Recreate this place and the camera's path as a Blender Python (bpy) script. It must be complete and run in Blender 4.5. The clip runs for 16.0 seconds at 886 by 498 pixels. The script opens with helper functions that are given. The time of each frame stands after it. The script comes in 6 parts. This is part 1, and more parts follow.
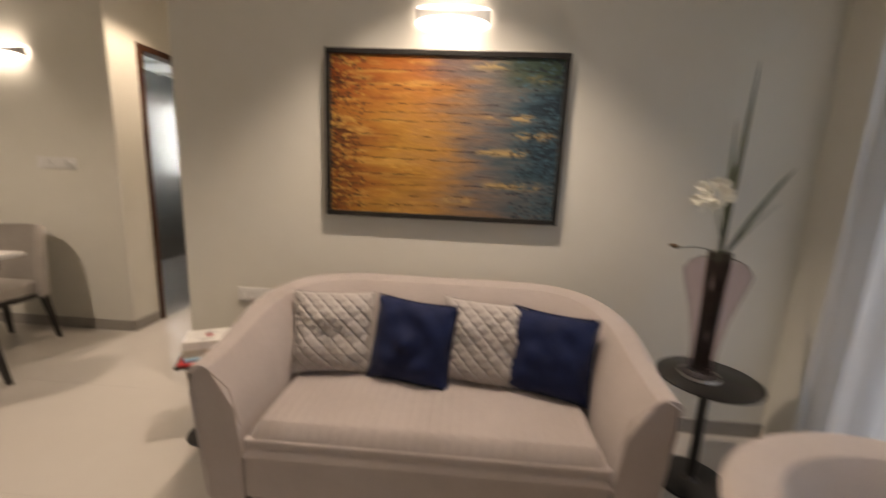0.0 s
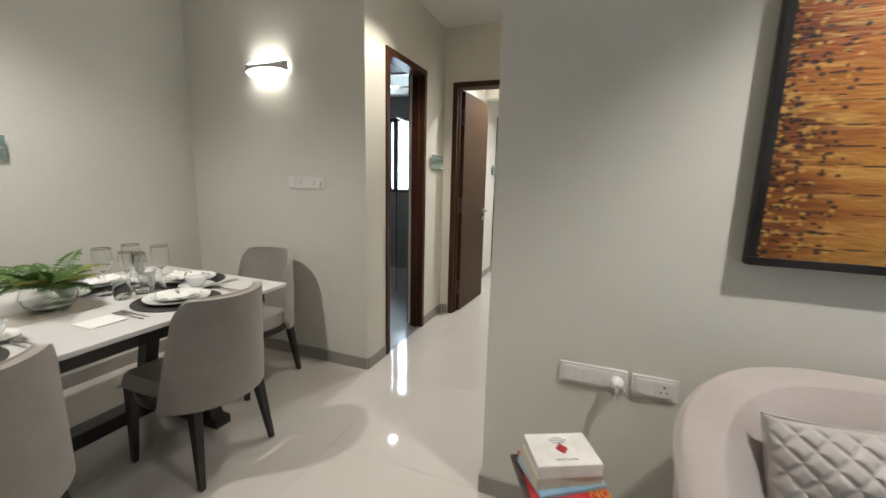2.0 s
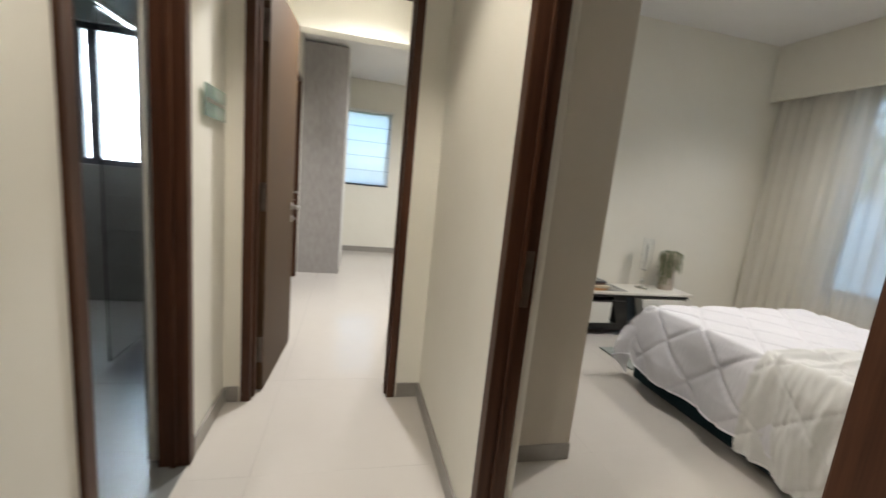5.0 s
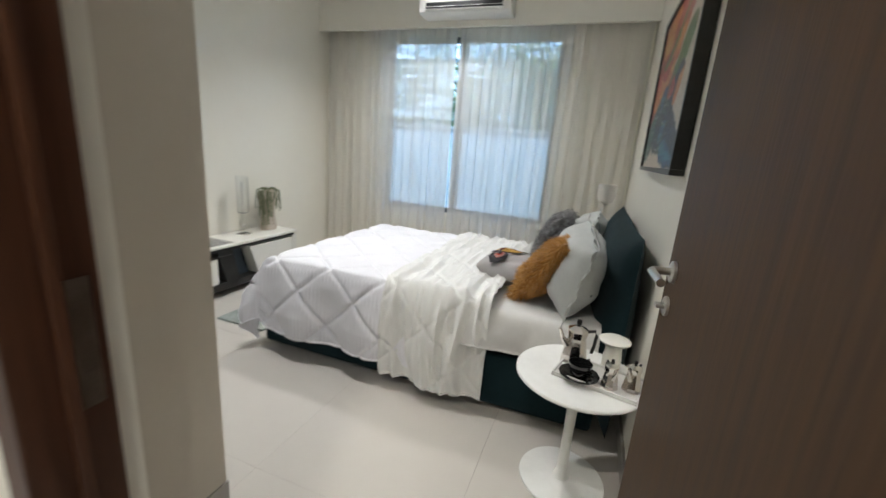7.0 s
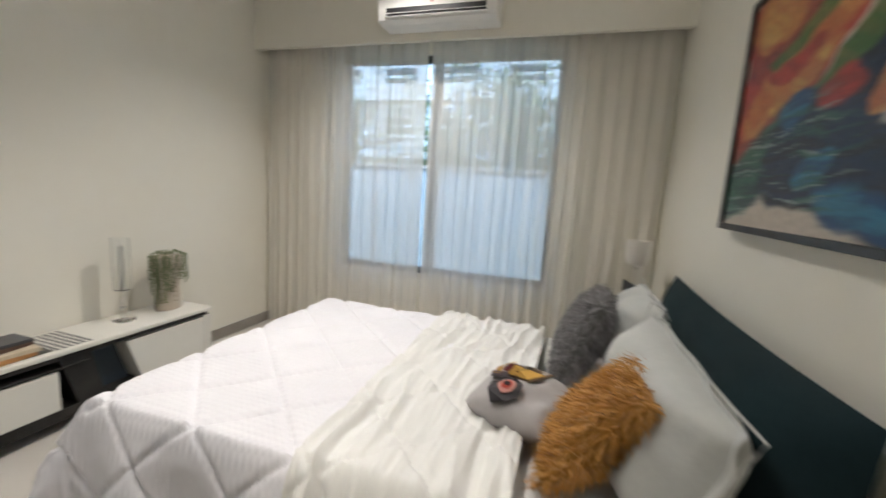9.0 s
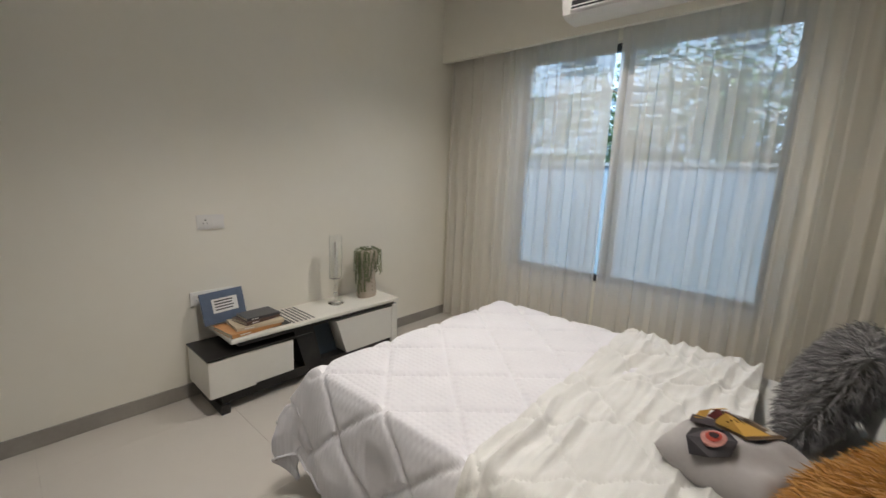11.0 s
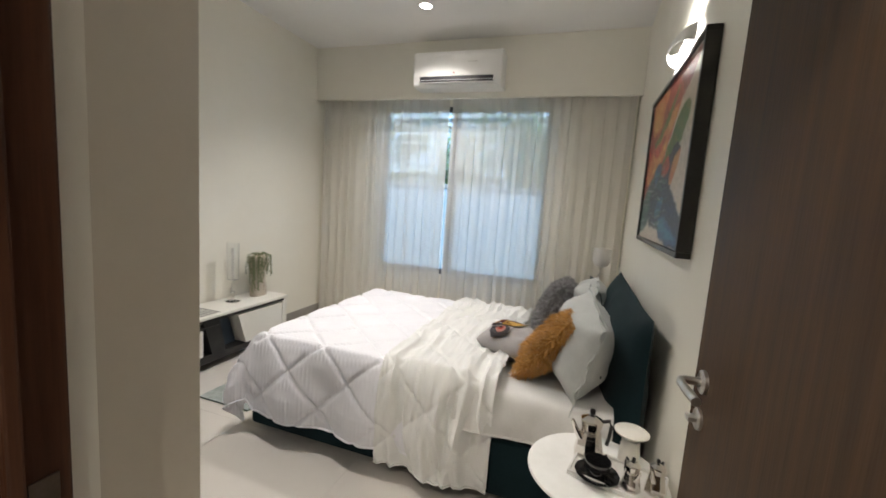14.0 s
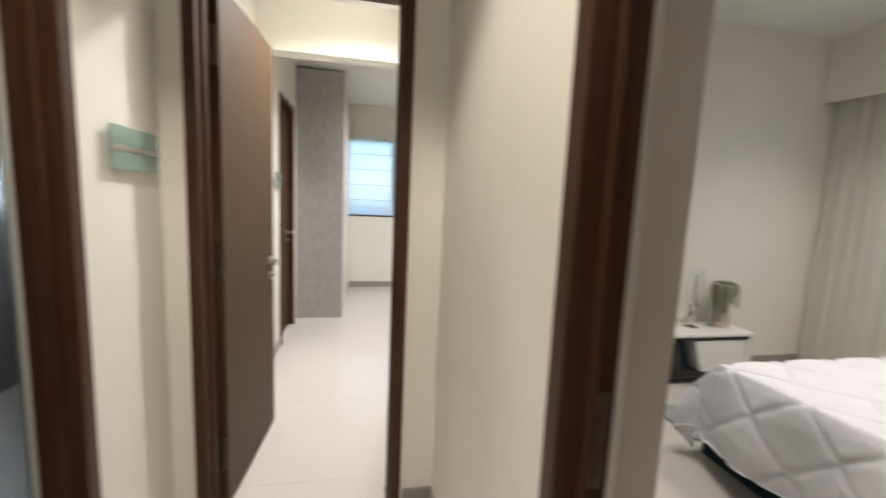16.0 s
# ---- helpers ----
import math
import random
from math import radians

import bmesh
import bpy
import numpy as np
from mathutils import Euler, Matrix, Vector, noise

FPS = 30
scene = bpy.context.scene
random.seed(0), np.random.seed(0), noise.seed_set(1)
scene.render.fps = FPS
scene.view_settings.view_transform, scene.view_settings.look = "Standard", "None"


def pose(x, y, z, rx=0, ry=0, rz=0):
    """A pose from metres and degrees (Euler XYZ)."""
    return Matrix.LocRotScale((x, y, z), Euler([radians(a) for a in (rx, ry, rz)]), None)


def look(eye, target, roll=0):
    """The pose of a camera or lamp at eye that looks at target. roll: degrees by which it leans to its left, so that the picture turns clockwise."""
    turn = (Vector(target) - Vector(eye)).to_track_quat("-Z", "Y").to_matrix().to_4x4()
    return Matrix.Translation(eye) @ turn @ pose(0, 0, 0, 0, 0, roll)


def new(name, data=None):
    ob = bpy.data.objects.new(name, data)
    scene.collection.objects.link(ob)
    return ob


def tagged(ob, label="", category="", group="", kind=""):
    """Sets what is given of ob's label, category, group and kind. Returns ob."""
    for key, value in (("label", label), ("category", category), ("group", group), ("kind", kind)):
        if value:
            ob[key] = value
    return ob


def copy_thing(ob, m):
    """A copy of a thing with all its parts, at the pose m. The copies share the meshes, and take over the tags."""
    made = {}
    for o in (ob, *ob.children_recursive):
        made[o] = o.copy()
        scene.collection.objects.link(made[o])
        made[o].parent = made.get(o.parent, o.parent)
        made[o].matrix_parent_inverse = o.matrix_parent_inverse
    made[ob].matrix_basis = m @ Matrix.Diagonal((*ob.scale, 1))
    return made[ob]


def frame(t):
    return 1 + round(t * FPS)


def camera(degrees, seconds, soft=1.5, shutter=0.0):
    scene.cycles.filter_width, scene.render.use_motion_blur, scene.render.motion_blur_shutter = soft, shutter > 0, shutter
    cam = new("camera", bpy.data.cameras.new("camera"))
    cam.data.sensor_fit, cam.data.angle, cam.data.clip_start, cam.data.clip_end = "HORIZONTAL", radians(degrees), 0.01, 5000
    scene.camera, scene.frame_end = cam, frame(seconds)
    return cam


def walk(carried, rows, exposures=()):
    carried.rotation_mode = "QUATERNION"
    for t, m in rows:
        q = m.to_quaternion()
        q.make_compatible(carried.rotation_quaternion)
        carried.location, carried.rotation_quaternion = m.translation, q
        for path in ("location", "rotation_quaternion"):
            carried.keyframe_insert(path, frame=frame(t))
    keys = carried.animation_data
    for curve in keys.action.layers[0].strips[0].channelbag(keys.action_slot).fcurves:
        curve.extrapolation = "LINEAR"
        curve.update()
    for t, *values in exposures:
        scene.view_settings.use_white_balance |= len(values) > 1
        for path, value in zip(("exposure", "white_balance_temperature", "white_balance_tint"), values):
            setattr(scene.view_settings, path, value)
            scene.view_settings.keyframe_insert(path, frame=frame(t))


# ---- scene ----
cam = camera(96.1, 16.0, shutter=0.4)
PATH = [
    (0, (1.035, 1.582, 1.356), (0.914, 3.544, 0.984), 2.5),
    (0.5, (0.777, 1.764, 1.371), (0.19, 3.67, 1.22), 2.0),
    (1, (0.458, 1.873, 1.341), (-0.255, 3.725, 1.093), 5.7),
    (1.5, (0.083, 1.953, 1.355), (-0.61, 3.798, 1.018), 5.4),
    (2, (-0.159, 2.145, 1.361), (-0.864, 3.984, 1.014), 1.4),
    (2.5, (-0.456, 2.33, 1.384), (-1.038, 4.225, 1.119), 2.3),
    (3, (-0.622, 2.557, 1.382), (-1.009, 4.503, 1.13), 1.1),
    (3.2, (-0.676, 2.683, 1.367), (-1.047, 4.639, 1.17), 2.1),
    (5.3, (-1.014, 3.773, 1.273), (-0.191, 5.559, 0.906), 4.9),
    (5.5, (-1.02, 3.813, 1.283), (0.071, 5.45, 0.921), 3.7),
    (6, (-0.983, 3.91, 1.283), (0.466, 5.24, 0.919), 5.2),
    (6.5, (-0.867, 4.005, 1.274), (0.823, 4.982, 0.839), 6.7),
    (7, (-0.742, 4.192, 1.279), (1.084, 4.848, 0.794), 4.4),
    (7.5, (-0.497, 4.266, 1.245), (1.428, 4.629, 0.843), 2.3),
    (8, (-0.302, 4.353, 1.292), (1.638, 4.688, 0.941), 2.7),
    (8.5, (-0.027, 4.436, 1.3), (1.92, 4.8, 1.024), 3.7),
    (9, (0.222, 4.496, 1.328), (2.111, 5.081, 1.033), 3.6),
    (9.5, (0.428, 4.548, 1.343), (1.799, 5.969, 1.024), 4.0),
    (9.7, (0.427, 4.566, 1.322), (1.659, 6.109, 0.999), 3.7),
    (11.8, (0.06, 4.52, 1.377), (1.744, 5.53, 0.993), 3.5),
    (12, (0.009, 4.503, 1.365), (1.729, 5.45, 0.985), 4.2),
    (12.5, (-0.194, 4.433, 1.375), (1.614, 5.242, 1.101), 4.1),
    (13, (-0.364, 4.392, 1.377), (1.511, 5.059, 1.178), 3.3),
    (13.5, (-0.609, 4.378, 1.356), (1.308, 4.872, 1.071), 4.0),
    (14, (-0.691, 4.277, 1.394), (1.19, 4.914, 1.156), 4.0),
    (14.5, (-0.648, 4.155, 1.39), (1.075, 5.162, 1.258), 5.1),
    (15, (-0.642, 4.074, 1.407), (0.894, 5.347, 1.256), 3.0),
    (15.5, (-0.74, 4.1, 1.387), (0.313, 5.787, 1.17), 3.0),
    (16, (-0.859, 4.193, 1.399), (-0.471, 6.14, 1.153), 2.6),
]
EXPOSURES = [(0, 2.25, 8100, 21), (0.5, 2.5, 7150, 15), (1.5, 2.45, 6250, 9), (3.2, 2.5, 6450, 11), (5.3, 2.75, 6300, 10), (7, 3.0, 5950, 8), (8.5, 2.95, 6400, 11), (9.0, 2.85, 6400, 11), (9.5, 2.5, 6400, 11), (12, 2.48, 6550, 12), (14.5, 3.0, 6350, 11), (16, 2.8, 6400, 12)]
walk(cam, [(t, look(eye, target, roll)) for t, eye, target, roll in PATH], EXPOSURES)

# ---- world, sun, lamps ----
world = bpy.data.worlds.new("world")
scene.world = world
world.use_nodes = True
wn = world.node_tree.nodes
sky = wn.new("ShaderNodeTexSky")
sky.sky_type = "NISHITA"
sky.sun_disc = False
sky.sun_elevation, sky.sun_rotation = radians(50), radians(242)
wn["Background"].inputs["Strength"].default_value = 0.15
world.node_tree.links.new(sky.outputs[0], wn["Background"].inputs["Color"])


def sun_lamp(strength, target_from, angle):
    data = bpy.data.lights.new("sun", "SUN")
    data.energy, data.angle, data.color = strength, radians(angle), (1, 0.96, 0.9)
    ob = new("sun", data)
    ob.matrix_world = look(target_from, (0, 0, 0))
    return ob


sun_lamp(1.2, (-5.6, -3.0, 7.6), 15)


def spot(name, at, to, power, size=110, blend=0.5, color=(1.0, 0.945, 0.86), radius=0.04):
    data = bpy.data.lights.new(name, "SPOT")
    data.energy, data.spot_size, data.spot_blend, data.color = power, radians(size), blend, color
    data.shadow_soft_size = radius
    ob = new(name, data)
    ob.matrix_world = look(at, to)
    return ob


H, HB = 2.73, 2.93
# downlights: the lamps, in line with fittings built further down; master-room fills have none
# last two are unseen, added with their fittings as fill for the living room
LIVING_LIGHTS = [(0.89, 3.0), (-2.3, 2.65), (0.9, 0.6), (-0.6, 1.2)]
CORRIDOR_LIGHTS = [(-1.07, 4.55)]
# second lies out of view, assumed from the bed's thin floor shadow
BED_LIGHTS = [(2.43, 5.62), (0.95, 5.62)]
for p in LIVING_LIGHTS:
    spot("downlight_lamp", (*p, H - 0.03), (*p, 0), (23 if p[0] > 0 else 22) if p[1] > 2 else 3, (104 if p[0] > 0 else 136) if p[1] > 2 else 95, 0.6 if p[0] > 0 else 0.8, radius=0.022)
for p in CORRIDOR_LIGHTS:
    spot("downlight_lamp", (*p, H - 0.03), (*p, 0), 12, 115, 0.4, (1, 0.90, 0.76))
for p in BED_LIGHTS:
    spot("downlight_lamp", (*p, HB - 0.03), (*p, 0), 19, 124 if p[0] > 2 else 106, 1.0, (1, 0.945, 0.87))
# fill added to brighten the master room; no such lamps are known there
for p in ((-0.9, 6.6), (-0.2, 8.6)):
    spot("downlight_lamp", (*p, H - 0.03), (*p, 0), 26, 150, 0.9, (1, 0.98, 0.96))
spot("downlight_lamp", (-2.7, 6.9, 2.47), (-2.7, 6.9, 0), 9, 140, 0.8, (1, 0.97, 0.93))
SCONCES = [(-2.37, 4.45, 2.09, 0), (0.905, 3.67, 2.09, 0), (1.42, 3.892, 2.15, 180)]
for x, y, z, r in SCONCES:
    s = -1 if r == 0 else 1
    for up in (1, -1):
        data = bpy.data.lights.new("sconce_lamp", "AREA")
        data.shape, data.size, data.size_y, data.energy, data.color = "RECTANGLE", 0.28, 0.04, 0.085 if r == 0 else 0.28, (1, 0.95, 0.86)
        ob = new("sconce_lamp", data)
        ob.matrix_world = look((x, y + s * 0.055, z + up * 0.068), (x, y + s * 0.03, z + up))

# area lamp added in the living room's glass door to strengthen the sky's light
data = bpy.data.lights.new("window_light", "AREA")
data.shape, data.size, data.size_y, data.energy, data.color = "RECTANGLE", 3.0, 2.2, 3, (0.78, 0.88, 1.0)
new("window_light", data).matrix_world = look((2.72, 1.7, 1.2), (0, 1.7, 1.2))

# area lamp added in the bathroom's bright window, standing in for the sky
data = bpy.data.lights.new("window_light", "AREA")
data.shape, data.size, data.size_y, data.energy, data.color = "RECTANGLE", 0.6, 1.04, 9, (0.88, 0.95, 1.0)
new("window_light", data).matrix_world = look((-2.825, 7.63, 1.68), (-2.825, 6.0, 1.68))

# ---- materials ----
MATS = {}


def mat(name, color, rough=0.6, metal=0.0, color2=None, scale=6.0, bump=0.0, bscale=40.0, wave=None, coat=0.0,
        sheen=0.0, trans=0.0, ior=1.45, stretch=(1, 1, 1), amount=1.0, rough2=None, alpha=1.0, spec=0.5, detail=6.0):
    """A surface with a large and a small variation of its colour and a fine relief."""
    if name in MATS:
        return MATS[name]
    m = bpy.data.materials.new(name)
    m.use_nodes = True
    nt = m.node_tree
    n, l = nt.nodes, nt.links
    b = n["Principled BSDF"]
    b.inputs["Base Color"].default_value = (*color, 1)
    b.inputs["Roughness"].default_value = rough
    b.inputs["Metallic"].default_value = metal
    b.inputs["Coat Weight"].default_value = coat
    b.inputs["Sheen Weight"].default_value = sheen
    b.inputs["Transmission Weight"].default_value = trans
    b.inputs["IOR"].default_value = ior
    b.inputs["Alpha"].default_value = alpha
    b.inputs["Specular IOR Level"].default_value = spec
    co = n.new("ShaderNodeTexCoord")
    mp = n.new("ShaderNodeMapping")
    mp.inputs["Scale"].default_value = stretch
    l.new(co.outputs["Object"], mp.inputs["Vector"])
    if color2:
        t1 = n.new("ShaderNodeTexNoise")
        t1.inputs["Scale"].default_value, t1.inputs["Detail"].default_value = scale, detail
        t2 = n.new("ShaderNodeTexNoise")
        t2.inputs["Scale"].default_value, t2.inputs["Detail"].default_value = scale * 9, 3
        l.new(mp.outputs[0], t1.inputs["Vector"])
        l.new(mp.outputs[0], t2.inputs["Vector"])
        a = n.new("ShaderNodeMath")
        a.operation = "MULTIPLY_ADD"
        a.inputs[1].default_value = 0.35
        l.new(t2.outputs["Fac"], a.inputs[0])
        l.new(t1.outputs["Fac"], a.inputs[2])
        r = n.new("ShaderNodeMapRange")
        r.inputs["From Min"].default_value, r.inputs["From Max"].default_value = 0.45, 0.9
        r.inputs["To Max"].default_value = amount
        l.new(a.outputs[0], r.inputs["Value"])
        mx = n.new("ShaderNodeMix")
        mx.data_type = "RGBA"
        mx.inputs["A"].default_value, mx.inputs["B"].default_value = (*color, 1), (*color2, 1)
        l.new(r.outputs[0], mx.inputs["Factor"])
        l.new(mx.outputs["Result"], b.inputs["Base Color"])
        if rough2 is not None:
            rr = n.new("ShaderNodeMapRange")
            rr.inputs["To Min"].default_value, rr.inputs["To Max"].default_value = rough, rough2
            l.new(t1.outputs["Fac"], rr.inputs["Value"])
            l.new(rr.outputs[0], b.inputs["Roughness"])
    if bump:
        t = n.new("ShaderNodeTexNoise")
        t.inputs["Scale"].default_value, t.inputs["Detail"].default_value = bscale, 5
        l.new(mp.outputs[0], t.inputs["Vector"])
        bp = n.new("ShaderNodeBump")
        bp.inputs["Strength"].default_value, bp.inputs["Distance"].default_value = bump, 0.004
        l.new(t.outputs["Fac"], bp.inputs["Height"])
        l.new(bp.outputs[0], b.inputs["Normal"])
    MATS[name] = m
    return m


def glow(name, color, strength):
    m = bpy.data.materials.new(name)
    m.use_nodes = True
    n, l = m.node_tree.nodes, m.node_tree.links
    n.remove(n["Principled BSDF"])
    e = n.new("ShaderNodeEmission")
    e.inputs[0].default_value, e.inputs[1].default_value = (*color, 1), strength
    l.new(e.outputs[0], n["Material Output"].inputs[0])
    return m


def sheer(name, color, clear, through_light=0.5):
    """Thin cloth: some light goes straight through, the rest is scattered forwards and back."""
    m = bpy.data.materials.new(name)
    m.use_nodes = True
    n, l = m.node_tree.nodes, m.node_tree.links
    n.remove(n["Principled BSDF"])
    d, tl, tp = n.new("ShaderNodeBsdfDiffuse"), n.new("ShaderNodeBsdfTranslucent"), n.new("ShaderNodeBsdfTransparent")
    m1, m2 = n.new("ShaderNodeMixShader"), n.new("ShaderNodeMixShader")
    co, w = n.new("ShaderNodeTexCoord"), n.new("ShaderNodeTexNoise")
    w.inputs["Scale"].default_value = 9
    r = n.new("ShaderNodeMapRange")
    r.inputs["To Min"].default_value, r.inputs["To Max"].default_value = 1 - clear - 0.015, 1 - clear + 0.015
    l.new(co.outputs["Object"], w.inputs["Vector"])
    l.new(w.outputs["Fac"], r.inputs["Value"])
    for s in (d, tl):
        s.inputs["Color"].default_value = (*color, 1)
    m1.inputs[0].default_value = through_light
    l.new(d.outputs[0], m1.inputs[1])
    l.new(tl.outputs[0], m1.inputs[2])
    l.new(r.outputs[0], m2.inputs[0])
    l.new(tp.outputs[0], m2.inputs[1])
    l.new(m1.outputs[0], m2.inputs[2])
    l.new(m2.outputs[0], n["Material Output"].inputs[0])
    return m


def wood(name, dark, light, grain=(30, 30, 1.2), rough=0.35):
    return mat(name, dark, rough, color2=light, scale=1.6, stretch=grain, bump=0.12, bscale=6, coat=0.02, spec=0.3, rough2=rough + 0.15)


M_WALL = mat("wall_paint", (0.68, 0.66, 0.59), 0.55, color2=(0.72, 0.70, 0.63), scale=1.2, bump=0.05, bscale=160)
M_WALLB = mat("wall_paint_cream", (0.77, 0.74, 0.65), 0.55, color2=(0.80, 0.775, 0.69), scale=1.2, bump=0.05, bscale=160)
M_CEIL = mat("ceiling_paint", (0.80, 0.79, 0.77), 0.7, color2=(0.83, 0.82, 0.80), scale=1.0, bump=0.03, bscale=120)
M_TILE = mat("vitrified_tile", (0.53, 0.495, 0.45), 0.03, color2=(0.57, 0.54, 0.495), scale=1.3, rough2=0.07, detail=8, amount=0.6, coat=0.0)
M_GROUT = mat("grout", (0.44, 0.42, 0.385), 0.8, color2=(0.48, 0.46, 0.42), scale=10)
M_SKIRT = mat("skirting_tile", (0.27, 0.25, 0.225), 0.3, color2=(0.33, 0.31, 0.28), scale=5)
M_DOOR = wood("walnut_veneer", (0.043, 0.023, 0.0105), (0.084, 0.046, 0.021), rough=0.5)
M_FRAME = wood("stained_frame_wood", (0.036, 0.014, 0.007), (0.080, 0.032, 0.016))
M_STEEL = mat("brushed_steel", (0.62, 0.60, 0.57), 0.28, 1.0, color2=(0.5, 0.48, 0.45), scale=20)
M_DSTEEL = mat("aged_steel", (0.20, 0.17, 0.15), 0.35, 1.0, color2=(0.28, 0.25, 0.22), scale=30)
M_BLACK = mat("black_lacquer", (0.012, 0.011, 0.011), 0.35, color2=(0.03, 0.028, 0.026), scale=8)
M_BLACKW = mat("black_stained_wood", (0.014, 0.012, 0.011), 0.4, color2=(0.035, 0.03, 0.026), scale=3, stretch=(8, 8, 1), bump=0.1)
M_TAUPE = mat("upholstery_taupe", (0.30, 0.27, 0.24), 0.85, color2=(0.36, 0.325, 0.29), scale=7, bump=0.35, bscale=500, sheen=0.3)
M_SOFA = mat("sofa_fabric", (0.44, 0.38, 0.35), 0.85, color2=(0.50, 0.435, 0.405), scale=5, bump=0.35, bscale=450, sheen=0.35)
M_QUILT = mat("grey_quilted_satin", (0.42, 0.38, 0.355), 0.5, color2=(0.48, 0.44, 0.41), scale=8, bump=0.1, bscale=300, sheen=0.3)
M_NAVY = mat("navy_velvet", (0.004, 0.009, 0.040), 0.7, color2=(0.008, 0.018, 0.072), scale=9, bump=0.3, bscale=300, sheen=0.08, spec=0.25)
M_TEAL = mat("teal_velvet", (0.003, 0.013, 0.017), 0.85, color2=(0.006, 0.021, 0.026), scale=6, bump=0.25, bscale=260, sheen=0.06, spec=0.2)
M_WHITE = mat("white_satin_paint", (0.72, 0.715, 0.69), 0.35, color2=(0.82, 0.82, 0.80), scale=4)
M_CREAM = mat("cream_lacquer", (0.70, 0.68, 0.62), 0.3, color2=(0.74, 0.72, 0.66), scale=4)
M_PLAST = mat("white_plastic", (0.74, 0.73, 0.70), 0.3, color2=(0.78, 0.77, 0.75), scale=12)
M_LINEN = mat("white_cotton", (0.72, 0.71, 0.72), 0.8, color2=(0.86, 0.85, 0.86), scale=6, bump=0.3, bscale=90, sheen=0.2)
M_SHEET = mat("grey_white_sheet", (0.55, 0.54, 0.52), 0.75, color2=(0.60, 0.59, 0.57), scale=6, bump=0.2, bscale=120, sheen=0.2)
M_THROW = mat("ivory_cotton_throw", (0.66, 0.655, 0.635), 0.8, color2=(0.72, 0.715, 0.69), scale=8, bump=0.8, bscale=14, stretch=(1, 3.5, 1), sheen=0.2)
M_MARBLE = mat("white_marble", (0.70, 0.69, 0.67), 0.12, color2=(0.62, 0.61, 0.60), scale=2.2, amount=0.25)
M_GLASS = mat("clear_glass", (0.98, 0.99, 0.99), 0.02, trans=1.0, ior=1.42)
M_PANE = mat("window_glass", (0.84, 0.94, 0.99), 0.0, trans=1.0, ior=1.45)
M_CERAM = mat("white_ceramic", (0.80, 0.80, 0.78), 0.12, color2=(0.83, 0.83, 0.81), scale=5, coat=0.3)
M_WINF = mat("dark_grey_aluminium", (0.045, 0.05, 0.06), 0.4, 0.3, color2=(0.06, 0.065, 0.075), scale=10)
M_WARD = mat("taupe_laminate", (0.50, 0.45, 0.37), 0.45, color2=(0.53, 0.48, 0.40), scale=2.5, bump=0.06, bscale=200)
M_GREYP = mat("grey_woven_laminate", (0.30, 0.28, 0.27), 0.6, color2=(0.38, 0.36, 0.345), scale=9, stretch=(3, 3, 1), bump=0.25, bscale=150)
M_BATH = mat("dark_stone_tile", (0.15, 0.15, 0.145), 0.25, color2=(0.17, 0.175, 0.17), scale=2.5, rough2=0.4)
M_SHEER = sheer("sheer_curtain", (0.96, 0.93, 0.87), 0.34, 0.42)
M_SHEER2 = sheer("sheer_curtain_grey", (0.72, 0.72, 0.72), 0.15, 0.55)
M_BLIND = sheer("roman_blind_cloth", (0.90, 0.92, 0.93), 0.10, 0.85)

# ---- mesh helpers ----


def part(name, bm, material, parent=None, label="", smooth=False):
    me = bpy.data.meshes.new(name)
    bmesh.ops.recalc_face_normals(bm, faces=bm.faces)
    bm.to_mesh(me)
    bm.free()
    for p in me.polygons:
        p.use_smooth = smooth
    me.materials.append(material)
    ob = new(name, me)
    if smooth:
        me.set_sharp_from_angle(angle=radians(38))
    if parent:
        ob.parent = parent
    if label:
        tagged(ob, label)
    return ob


def thing(name, label="", category="", at=(0, 0, 0), rz=0.0, group="", kind=""):
    ob = new(name)
    ob.matrix_world = pose(*at, 0, 0, rz)
    return tagged(ob, label, category, group, kind)


def structure(ob, label=""):
    return tagged(ob, label, kind="structure")


def box(bm, x0, y0, z0, x1, y1, z1, m=None, bevel=0.0, seg=2):
    mm = Matrix.Translation(((x0 + x1) / 2, (y0 + y1) / 2, (z0 + z1) / 2)) @ Matrix.Diagonal((abs(x1 - x0), abs(y1 - y0), abs(z1 - z0), 1))
    if m:
        mm = m @ mm
    vs = bmesh.ops.create_cube(bm, size=1, matrix=mm)["verts"]
    if bevel:
        es = list({e for v in vs for e in v.link_edges})
        bmesh.ops.bevel(bm, geom=es, offset=bevel, segments=seg, profile=0.6, affect="EDGES", clamp_overlap=True)


def boxes(*rows, bevel=0.0, m=None):
    bm = bmesh.new()
    for r in rows:
        box(bm, *r, bevel=bevel, m=m)
    return bm


def lathe(profile, seg=32, bm=None, m=Matrix()):
    """A turned body from (radius, height) pairs; a radius of 0 closes an end."""
    bm = bm or bmesh.new()
    rings = []
    for r, z in profile:
        if r < 1e-6:
            rings.append([bm.verts.new(m @ Vector((0, 0, z)))])
        else:
            rings.append([bm.verts.new(m @ Vector((r * math.cos(a), r * math.sin(a), z))) for a in np.arange(seg) * 2 * math.pi / seg])
    for a, b in zip(rings, rings[1:]):
        for i in range(seg):
            j = (i + 1) % seg
            if len(a) == 1 and len(b) == 1:
                continue
            if len(a) == 1:
                bm.faces.new((a[0], b[j], b[i]))
            elif len(b) == 1:
                bm.faces.new((a[i], a[j], b[0]))
            else:
                bm.faces.new((a[i], a[j], b[j], b[i]))
    return bm


